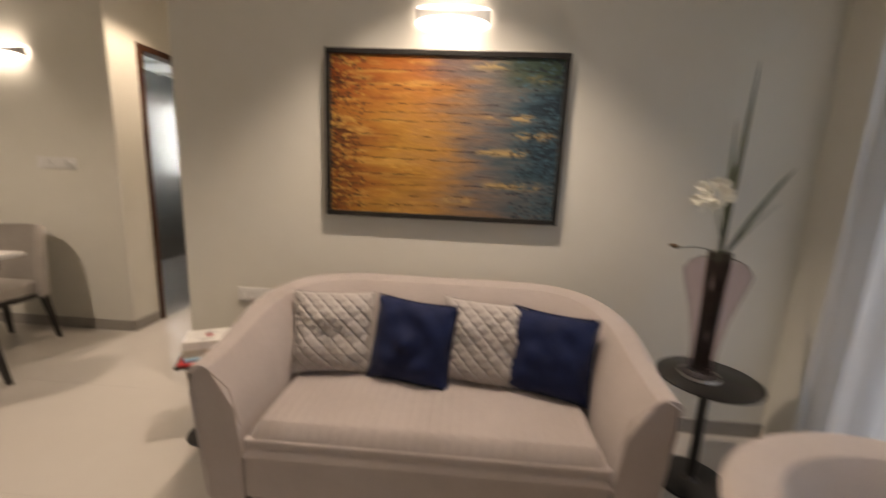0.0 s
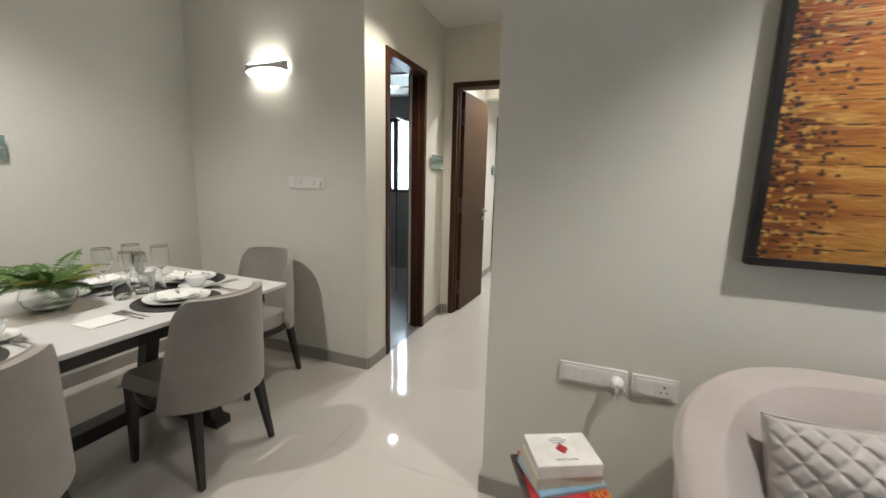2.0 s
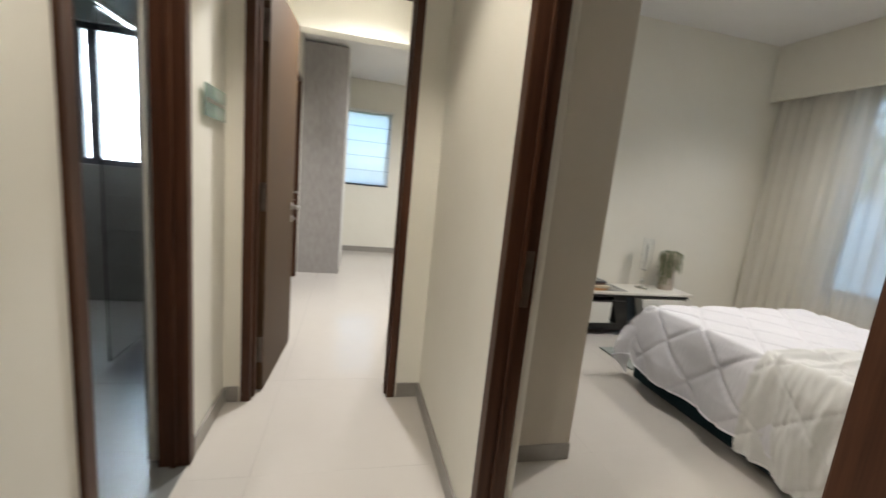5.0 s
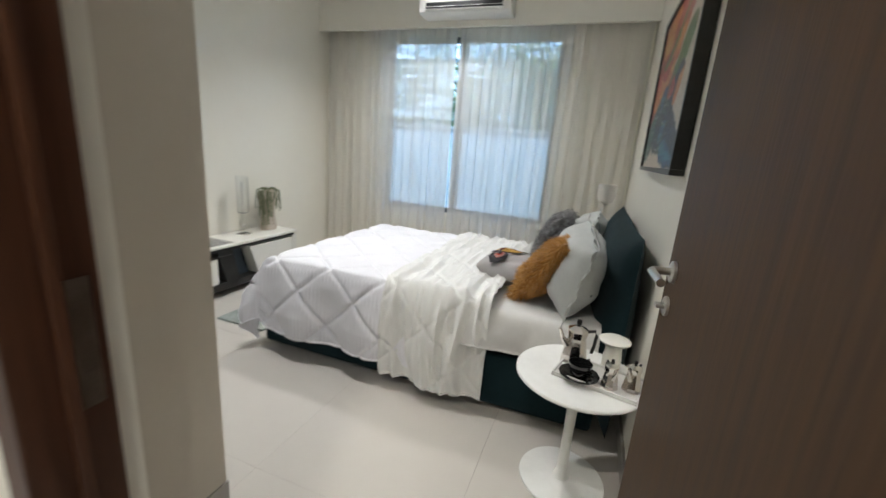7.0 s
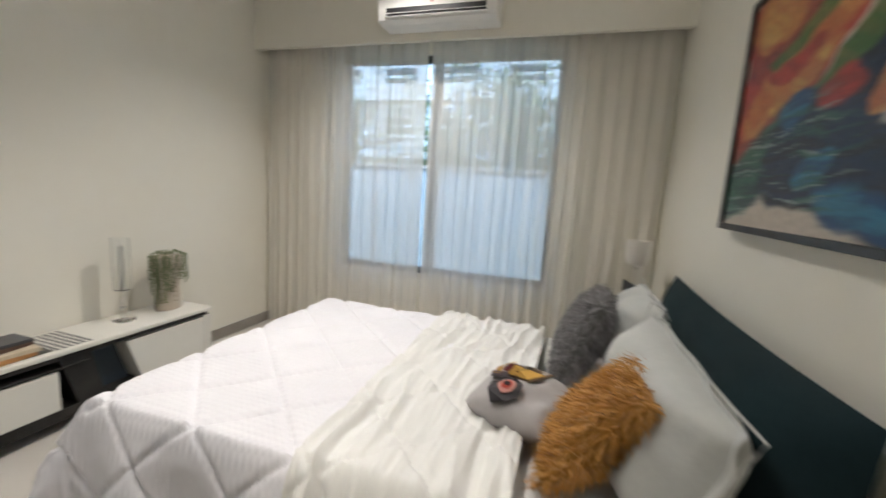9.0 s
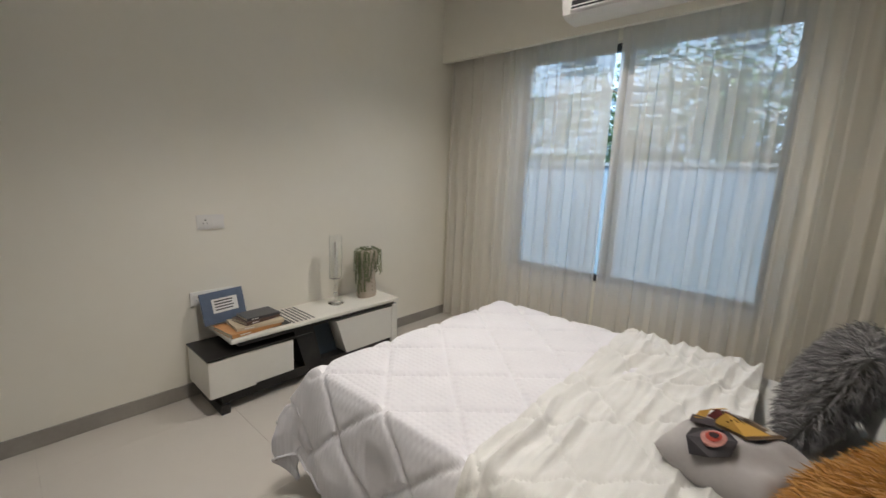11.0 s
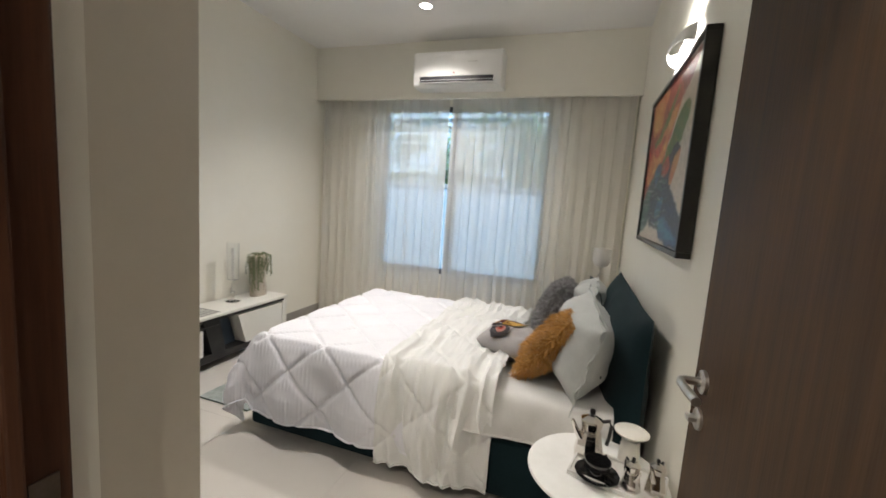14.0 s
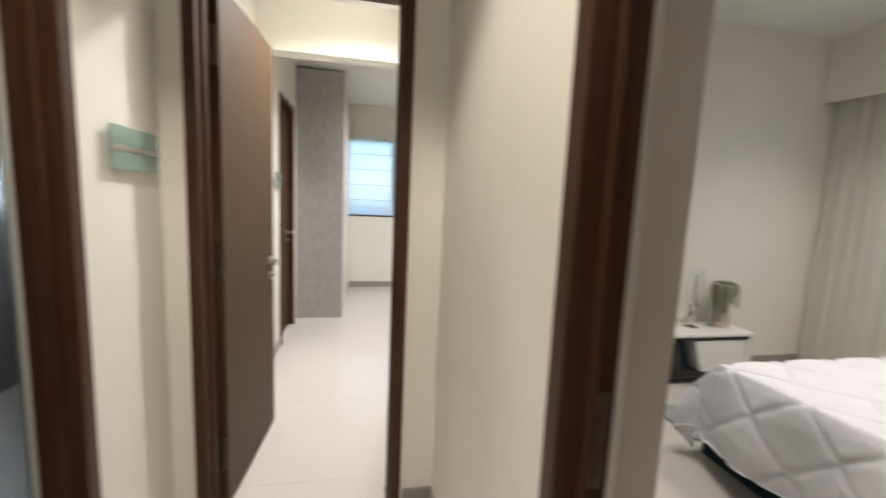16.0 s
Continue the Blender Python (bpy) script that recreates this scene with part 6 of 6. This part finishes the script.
def book(label, at, rz, w, d, t, cover, spine_text=0, hard=True):
    """A closed book lying flat: w along x (the spine), d deep, t thick."""
    o = tagged(thing("book", at=at, rz=rz), label, "book")
    pg = mat("book_pages", (0.62, 0.57, 0.47), 0.9, color2=(0.7, 0.65, 0.55), scale=3, stretch=(1, 1, 90))
    c = 0.0025 if hard else 0.0012
    part("pages", boxes((-w / 2 + 0.003, -d / 2 + 0.003, c, w / 2 - 0.003, d / 2 - 0.004, t - c)), pg, o, "cream page block")
    part("cover", boxes((-w / 2, -d / 2, 0, w / 2, d / 2, c - 0.0003), bevel=0.0006), cover, o)
    part("cover", boxes((-w / 2, -d / 2, t - c + 0.0003, w / 2, d / 2, t), bevel=0.0006), cover, o)
    part("spine", boxes((-w / 2, -d / 2 - 0.002, 0, w / 2, -d / 2 + 0.0005, t), bevel=0.001), cover, o)
    for i in range(spine_text):
        part("title_bar", boxes((-w * 0.35 + i * w * 0.27, -d / 2 - 0.003, t * 0.35, -w * 0.35 + i * w * 0.27 + w * 0.2, -d / 2 - 0.0022, t * 0.62)), M_WHITE, o)
    return o


BK = lambda nm, c: mat("cover_" + nm, c, 0.35, color2=tuple(min(1, q * 1.3 + 0.01) for q in c), scale=14)
zc = 0.4348
book("large closed orange and cream book at the bottom of the pile", (1.20, 6.92, zc), 6, 0.30, 0.22, 0.022, BK("orange", (0.45, 0.22, 0.08)), 1)
book("paperback with a cream cover in the pile on the console", (1.24, 6.91, zc + 0.0225), -4, 0.27, 0.19, 0.02, BK("cream", (0.50, 0.42, 0.30)), 1)
book("paperback with a dark brown cover in the pile on the console", (1.25, 6.92, zc + 0.043), 10, 0.22, 0.15, 0.02, BK("brown", (0.10, 0.06, 0.045)), 1)
book("dark paperback with a pale picture on top of the pile", (1.26, 6.915, zc + 0.0635), 2, 0.20, 0.14, 0.016, BK("charcoal", (0.05, 0.05, 0.055)), 1)
ub = tagged(thing("book", at=(1.13, 7.05, zc + 0.0215), rz=10), "slate blue hardback with a white title patch propped against the wall", "book")
UM = pose(0, 0, 0, -16)
part("cover", boxes((-0.13, -0.006, 0, 0.13, 0.006, 0.19), bevel=0.002, m=UM), BK("slate_blue", (0.09, 0.12, 0.18)), ub)
part("title_patch", boxes((-0.07, -0.0075, 0.06, 0.085, -0.0062, 0.145), m=UM), M_WHITE, ub, "white title patch")
for i in range(4):
    part("title_bar", boxes((-0.055, -0.0085, 0.075 + 0.017 * i, 0.05 + 0.008 * (i % 2), -0.0077, 0.082 + 0.017 * i), m=UM), M_BLACK, ub)

gc = tagged(thing("candle_holder", at=(1.85, 6.975, 0.4322)), "tall clear glass candle holder with a white candle inside", "candle holder")
part("base", lathe([(0, 0), (0.055, 0), (0.057, 0.006), (0.03, 0.014), (0.012, 0.02), (0.01, 0.05), (0.018, 0.07), (0.010, 0.09), (0.016, 0.11), (0.009, 0.13), (0.012, 0.18), (0.04, 0.19), (0, 0.19)], 36), M_GLASS, gc, "turned clear glass foot", True)
part("cylinder", lathe([(0.045, 0.192), (0.045, 0.50), (0.0435, 0.50), (0.0435, 0.192), (0.045, 0.192)], 36), M_GLASS, gc, "clear glass cylinder", True)
part("candle", lathe([(0, 0.192), (0.011, 0.192), (0.011, 0.45), (0.004, 0.455), (0, 0.454)], 20), mat("white_wax", (0.8, 0.78, 0.72), 0.5), gc, "white candle", True)

pv = tagged(thing("planter", at=(2.13, 6.975, 0.4322)), "beige ceramic torso-shaped vase with trailing succulent strings", "plant")
M_CLAY = mat("beige_stoneware", (0.42, 0.36, 0.29), 0.6, color2=(0.50, 0.44, 0.36), scale=10, bump=0.2)
E_ = Matrix.Diagonal((1.15, 0.72, 1, 1))
part("pot", lathe([(0, 0), (0.070, 0), (0.076, 0.02), (0.070, 0.09), (0.062, 0.14), (0.066, 0.20), (0.086, 0.28), (0.090, 0.32), (0.078, 0.355), (0.045, 0.368), (0.04, 0.35), (0, 0.34)], 40, m=E_), M_CLAY, pv, "beige stoneware vase", True)
bm = bmesh.new()
for i in range(9):
    z = 0.06 + 0.03 * i
    r_ = np.interp(z, [0, 0.02, 0.09, 0.14, 0.20, 0.28, 0.32], [0.07, 0.076, 0.07, 0.062, 0.066, 0.086, 0.09]) * 0.72
    lathe([(0, 0.003), (0.003, 0.0025), (0.0045, 0)], 10, bm, pose(0.012, -r_ - 0.0005, z, 90))
part("button", bm, M_BLACK, pv, "row of dark buttons", True)
M_SUCC, M_SUCC2 = mat("grey_green_succulent", (0.10, 0.135, 0.055), 0.6, color2=(0.17, 0.2, 0.09), scale=40), mat("sage_succulent", (0.15, 0.17, 0.09), 0.6)
rnd = random.Random(77)
for k in range(30):
    a = rnd.uniform(0, 2 * math.pi) if k % 3 else rnd.uniform(-2.9, -1.2)
    ln = rnd.uniform(0.08, 0.22) if k % 3 else rnd.uniform(0.18, 0.33)
    bm = bmesh.new()
    p = Vector((0.02 * math.cos(a), 0.015 * math.sin(a), 0.365))
    out = Vector((math.cos(a) * 1.1, math.sin(a) * 0.8, 0))
    pts = [p, p + out * 0.04 + Vector((0, 0, 0.02)), p + out * 0.085 + Vector((0, 0, 0.0))]
    q = pts[-1].copy()
    while q.z > 0.365 - ln:
        q = q + Vector((rnd.uniform(-0.004, 0.004), rnd.uniform(-0.004, 0.004), -0.014))
        pts.append(q.copy())
    tube(pts, 0.0012, 4, bm)
    for c in pts[1:]:
        for _ in range(3):
            d = Vector((rnd.uniform(-1, 1), rnd.uniform(-1, 1), rnd.uniform(-0.6, 0.6))).normalized()
            bmesh.ops.create_icosphere(bm, subdivisions=1, radius=rnd.uniform(0.0035, 0.0055), matrix=Matrix.Translation(c + d * 0.005))
    part("strand", bm, M_SUCC if k % 2 else M_SUCC2, pv)

rug = tagged(thing("rug"), "pale grey-green shaggy bedside rug poking out past the bed's foot", "rug")
M_RUG = mat("grey_green_wool", (0.22, 0.25, 0.23), 0.95, color2=(0.32, 0.35, 0.33), scale=30, bump=0.8, bscale=120)
part("body", sheet(lambda u, v: (1.16 + 1.1 * u, 6.12 + 0.40 * v, 0.014 + 0.004 * noise.noise(Vector((u * 60, v * 30, 0)))), 60, 24, 0.012), M_RUG, rug, smooth=True)

# ---- living room tables ----
st = tagged(thing("side_table", at=(-0.215, 3.33, 0)), "small dark pedestal side table beside the sofa", "side table")
part("tabletop", boxes((-0.115, -0.115, 0.418, 0.115, 0.115, 0.432), bevel=0.004, m=pose(0, 0, 0, 0, 0, 25)), mat("dark_brown_wood", (0.045, 0.028, 0.022), 0.4, color2=(0.08, 0.05, 0.04), scale=5, stretch=(1, 8, 1)), st)
part("stem", lathe([(0.03, 0.012), (0.021, 0.03), (0.021, 0.39), (0.045, 0.417)], 24), M_BLACK, st, smooth=True)
part("foot", lathe([(0, 0), (0.11, 0), (0.112, 0.006), (0.105, 0.012), (0, 0.013)], 48), M_BLACK, st, smooth=True)
SZ = 0.4325
book("large flat red magazine under the other books", (-0.19, 3.335, SZ), 22, 0.24, 0.23, 0.010, BK("red", (0.45, 0.03, 0.03)), 0, False)
book("blue and white paperback in the pile by the sofa", (-0.20, 3.34, SZ + 0.0105), 35, 0.22, 0.17, 0.012, BK("pale_blue", (0.25, 0.42, 0.55)), 0, False)
book("thick cream hardback in the pile by the sofa", (-0.205, 3.345, SZ + 0.023), 30, 0.21, 0.155, 0.036, BK("ivory", (0.52, 0.47, 0.38)), 0)
tb = book("thick white hardback with a red diamond on its cover", (-0.20, 3.34, SZ + 0.0595), 26, 0.20, 0.15, 0.040, BK("white", (0.72, 0.70, 0.66)), 0)
part("diamond", boxes((-0.014, -0.014, 0.0402, 0.014, 0.014, 0.0408), m=Matrix.Diagonal((1, 1.3, 1, 1)) @ pose(0, 0, 0, 0, 0, 45)), BK("crimson", (0.35, 0.03, 0.04)), tb, "red diamond on the cover")
for y, w in ((0.052, 0.03), (0.040, 0.06), (0.028, 0.04), (-0.05, 0.07)):
    part("title_bar", boxes((-w / 2, y - 0.002, 0.0402, w / 2, y + 0.002, 0.0406)), mat("grey_ink", (0.2, 0.2, 0.2), 0.6), tb)
text_mesh("NG", 0.045, pose(0.09, -0.075, 0.0104), mat("yellow_ink", (0.7, 0.45, 0.05), 0.5), bpy.data.objects["book.005"] if "book.005" in bpy.data.objects else tb, "lettering", "yellow letters on the red cover")

bt = tagged(thing("side_table", at=(2.13, 3.29, 0)), "round black metal pedestal table in the corner by the curtain", "side table")
part("tabletop", lathe([(0, 0.508), (0.195, 0.508), (0.205, 0.512), (0.206, 0.52), (0.20, 0.524), (0, 0.524)], 56), M_BLACK, bt, smooth=True)
part("stem", lathe([(0.035, 0.012), (0.02, 0.03), (0.02, 0.49), (0.04, 0.507)], 24), M_BLACK, bt, smooth=True)
part("foot", lathe([(0, 0), (0.16, 0), (0.162, 0.006), (0.155, 0.012), (0, 0.013)], 48), M_BLACK, bt, smooth=True)
vs_ = tagged(thing("vase", at=(2.09, 3.29, 0.5245)), "tall smoky mauve glass vase with an orchid and long leaves", "vase")
M_SMOKE = mat("smoky_mauve_glass", (0.88, 0.80, 0.82), 0.03, trans=1.0, ior=1.08)
part("body", lathe([(0, 0), (0.075, 0.0), (0.078, 0.01), (0.05, 0.03), (0.052, 0.12), (0.075, 0.28), (0.118, 0.44), (0.125, 0.475), (0.10, 0.515), (0.072, 0.53), (0.069, 0.53), (0.096, 0.513), (0.121, 0.475), (0.114, 0.44), (0.071, 0.28), (0.048, 0.12), (0.045, 0.034), (0, 0.02)], 48), M_SMOKE, vs_, "smoky mauve glass body", True)
part("foot_ring", lathe([(0.079, 0.0), (0.083, 0.004), (0.079, 0.014), (0.077, 0.010), (0.079, 0.0)], 40), M_STEEL, vs_, smooth=True)
M_DST = mat("dark_stems", (0.03, 0.022, 0.018), 0.7, color2=(0.05, 0.04, 0.03), scale=10)
bm = bmesh.new()
for i in range(14):
    a = i * 2.4
    tube([(0.028 * math.cos(a), 0.028 * math.sin(a), 0.035), (0.03 * math.cos(a + 0.5), 0.03 * math.sin(a + 0.5), 0.3), (0.04 * math.cos(a + 1), 0.04 * math.sin(a + 1), 0.56)], 0.006, 6, bm)
part("stem_bundle", bm, M_DST, vs_, "dark bundle of stems inside the vase", True)
M_BLADE = mat("grey_green_blade", (0.07, 0.085, 0.06), 0.5, color2=(0.10, 0.12, 0.08), scale=10)
for ang, tilt, ln, w in ((20, 2, 0.82, 0.014), (200, 3, 0.6, 0.012), (-20, 18, 0.42, 0.016), (10, 26, 0.50, 0.017), (60, 12, 0.45, 0.014), (-50, 22, 0.33, 0.015), (150, 10, 0.4, 0.012)):
    m_ = pose(0, 0, 0.5, 0, 0, ang) @ pose(0, 0, 0, 0, tilt, 0)
    part("leaf", sheet(lambda u, v, m_=m_, ln=ln, w=w: m_ @ Vector((0.05 * (tilt / 20) * v * v, w * (2 * u - 1) * (1 - v ** 2.2) ** 0.8 * (0.5 + v if v < 0.5 else 1), ln * v)), 2, 14, 0.0012), M_BLADE, vs_, "long narrow leaf", True)
M_PETAL = mat("white_petal", (0.80, 0.78, 0.70), 0.5, color2=(0.85, 0.82, 0.7), scale=30)
part("orchid_stem", tube([(0, 0, 0.5), (-0.02, -0.02, 0.62), (-0.07, -0.04, 0.74), (-0.10, -0.055, 0.81)], 0.003, 6), M_BLADE, vs_, smooth=True)
part("side_stem", tube([(0, 0, 0.5), (-0.05, -0.02, 0.57), (-0.12, -0.03, 0.58), (-0.19, -0.03, 0.575)], 0.0025, 6), M_BLADE, vs_, smooth=True)
part("bud", lathe([(0, 0), (0.01, 0.01), (0.009, 0.03), (0, 0.045)], 12, m=pose(-0.185, -0.03, 0.575, 0, -75)), mat("brown_bud", (0.12, 0.08, 0.04), 0.6), vs_, smooth=True)
rnd = random.Random(4)
for i in range(15):
    c = Vector((-0.10 + rnd.uniform(-0.06, 0.05), -0.05 + rnd.uniform(-0.03, 0.02), 0.79 + rnd.uniform(-0.05, 0.06)))
    fl = pose(*c, rnd.uniform(50, 110), rnd.uniform(-30, 30), rnd.uniform(-40, 40))
    bm = bmesh.new()
    for k in range(5):
        pm = fl @ pose(0, 0, 0, 0, 0, 72 * k)
        sheet(lambda u, v, pm=pm: pm @ Vector(((2 * u - 1) * 0.013 * math.sin(math.pi * min(1, v * 0.9 + 0.1)), 0.004 + 0.022 * v, 0.006 * math.sin(math.pi * v) + 0.004 * (2 * u - 1) ** 2)), 4, 5, 0, bm)
    part("flower", bm, M_PETAL, vs_, "small white flower", True)

# ---- outside ----
M_GRASS = mat("garden_ground", (0.05, 0.09, 0.03), 0.95, color2=(0.10, 0.12, 0.06), scale=3, bump=0.5)
structure(part("ground", boxes((3.6, -60, -0.5, 90, 90, -0.3), (-60, 10.7, -0.5, 3.6, 90, -0.3)), M_GRASS))
bw = tagged(thing("boundary_wall"), "pale grey-blue painted boundary wall outside the window", "wall")
part("panel", boxes((7.4, -8, -0.3, 7.55, 18, 1.68)), mat("pale_blue_grey_render", (0.15, 0.21, 0.26), 0.85, color2=(0.19, 0.25, 0.30), scale=2, bump=0.2), bw)
part("coping", boxes((7.35, -8, 1.681, 7.6, 18, 1.75), bevel=0.01), mat("concrete_coping", (0.16, 0.18, 0.19), 0.9), bw)
ab = tagged(thing("apartment_building"), "pale apartment building with rows of white slatted balconies", "building")
M_BLD = mat("pale_building_render", (0.40, 0.50, 0.60), 0.9, color2=(0.46, 0.56, 0.66), scale=1)
part("wall", boxes((21, 5, -0.3, 30, 27, 17)), M_BLD, ab)
M_GLS = mat("dark_window_glass", (0.06, 0.08, 0.10), 0.1)
for fl_ in range(5):
    for k in range(6):
        y = 6.2 + 3.4 * k
        part("window", boxes((20.96, y, 0.9 + 3 * fl_, 20.995, y + 1.8, 2.3 + 3 * fl_), bevel=0.01), M_GLS, ab)
        for q in range(5):
            part("slat", boxes((20.3, y - 0.5, 0.45 + 3 * fl_ + 0.5 * q, 20.36, y + 2.4, 0.57 + 3 * fl_ + 0.5 * q), bevel=0.01), M_BLD, ab)
    part("floor_band", boxes((20.3, 5.0, -0.15 + 3 * fl_ + 0.0, 20.99, 27, 0.05 + 3 * fl_)), M_BLD, ab)


def tree(at, h, seed):
    r = tagged(thing("tree", at=at), "leafy green garden tree beyond the boundary wall", "tree", "garden trees")
    rnd = random.Random(seed)
    bark = mat("bark", (0.10, 0.08, 0.06), 0.9, color2=(0.15, 0.12, 0.09), scale=8, bump=0.6)
    lf = mat("tree_leaf", (0.07, 0.13, 0.045), 0.5, color2=(0.12, 0.20, 0.085), scale=2)
    bm = bmesh.new()
    tube([(0, 0, 0), (0.1, 0.05, h * 0.3), (-0.05, 0.1, h * 0.55), (0.05, 0, h * 0.8)], 0.13, 10, bm, taper=[1.3, 1, 0.7, 0.3])
    ends = []
    for i in range(16):
        a, z = i * 2.4 + rnd.random(), h * rnd.uniform(0.28, 0.7)
        e = Vector((math.cos(a) * rnd.uniform(0.9, 2.0), math.sin(a) * rnd.uniform(0.9, 2.0), z + rnd.uniform(0.3, 1.3)))
        tube([(0, 0.05, z), (e.x * 0.5, e.y * 0.5, z + (e.z - z) * 0.7), e], 0.045, 6, bm, taper=[1, 0.6, 0.25])
        ends += [e, e * 0.75 + Vector((0, 0, 0.15 * z)), e * 0.5 + Vector((0, 0, 0.3 * z))]
    part("trunk", bm, bark, r, smooth=True)
    vv, ff = [], []
    for e in ends:
        for _ in range(150):
            c = e + Vector((rnd.gauss(0, 0.32), rnd.gauss(0, 0.32), rnd.gauss(0, 0.26)))
            d = Vector((rnd.uniform(-1, 1), rnd.uniform(-1, 1), rnd.uniform(-0.8, 0.4))).normalized()
            s = d.cross(Vector((0, 0, 1))).normalized() * rnd.uniform(0.025, 0.045)
            ln = d * rnd.uniform(0.09, 0.15)
            k = len(vv)
            vv += [c, c + ln * 0.5 + s, c + ln, c + ln * 0.5 - s]
            ff.append((k, k + 1, k + 2, k + 3))
    me = bpy.data.meshes.new("crown")
    me.from_pydata(vv, [], ff)
    me.materials.append(lf)
    ob = new("crown", me)
    ob.parent = r
    tagged(ob, kind="stuff")
    return r


tree((9.0, 3.6, -0.3), 5.2, 1)
tree((9.6, 5.6, -0.3), 4.6, 2)
tree((10.5, 1.0, -0.3), 5.5, 3)
tree((11.5, 11.0, -0.3), 5.0, 4)
tree((11.0, 7.6, -0.3), 4.4, 6)

# ---- floor tiles, last ----
lay(TILES, (-3.19, -1.5, 2.7, 3.67), M_TILE)
lay(TILES, (-3.19, 3.67, -0.535, 4.45), M_TILE)
lay(TILES, (-1.6, 4.45, -0.535, 5.855), M_TILE)
lay(TILES, (-0.535, 3.94, -0.40, 4.73), M_TILE)
lay(TILES, (-0.40, 3.892, 3.35, 7.14), M_TILE)
lay(TILES, (-1.455, 5.855, -0.74, 5.99), M_TILE)
lay(TILES, (-1.6, 5.99, -0.535, 7.25), M_TILE)
lay(TILES, (-1.6, 7.25, 2.05, 10.4), M_TILE)
lay(BTILES, (-3.2, 4.62, -1.6, 7.5), M_BATH, size=0.6)
BWT = structure(thing("bathroom_wall_tiles"))
tile_mesh = {}


def wall_tile(x, y, z, turn):
    if "m" not in tile_mesh:
        o = part("wall_tile", boxes((-0.297, -0.006, -0.147, 0.297, 0, 0.147), bevel=0.0015), M_BATH, BWT)
        tile_mesh["m"] = o.data
    else:
        o = new("wall_tile", tile_mesh["m"])
        o.parent = BWT
    o.matrix_basis = pose(x, y, z, 0, 0, turn)


for j in range(8):
    z = 0.16 + 0.3 * j
    for i in range(4):
        wall_tile(-3.193, 4.95 + 0.6 * i, z, 90)
    wall_tile(-2.10, 7.494, z, 0)
    if z < 1.0:
        wall_tile(-2.70, 7.494, z, 0)
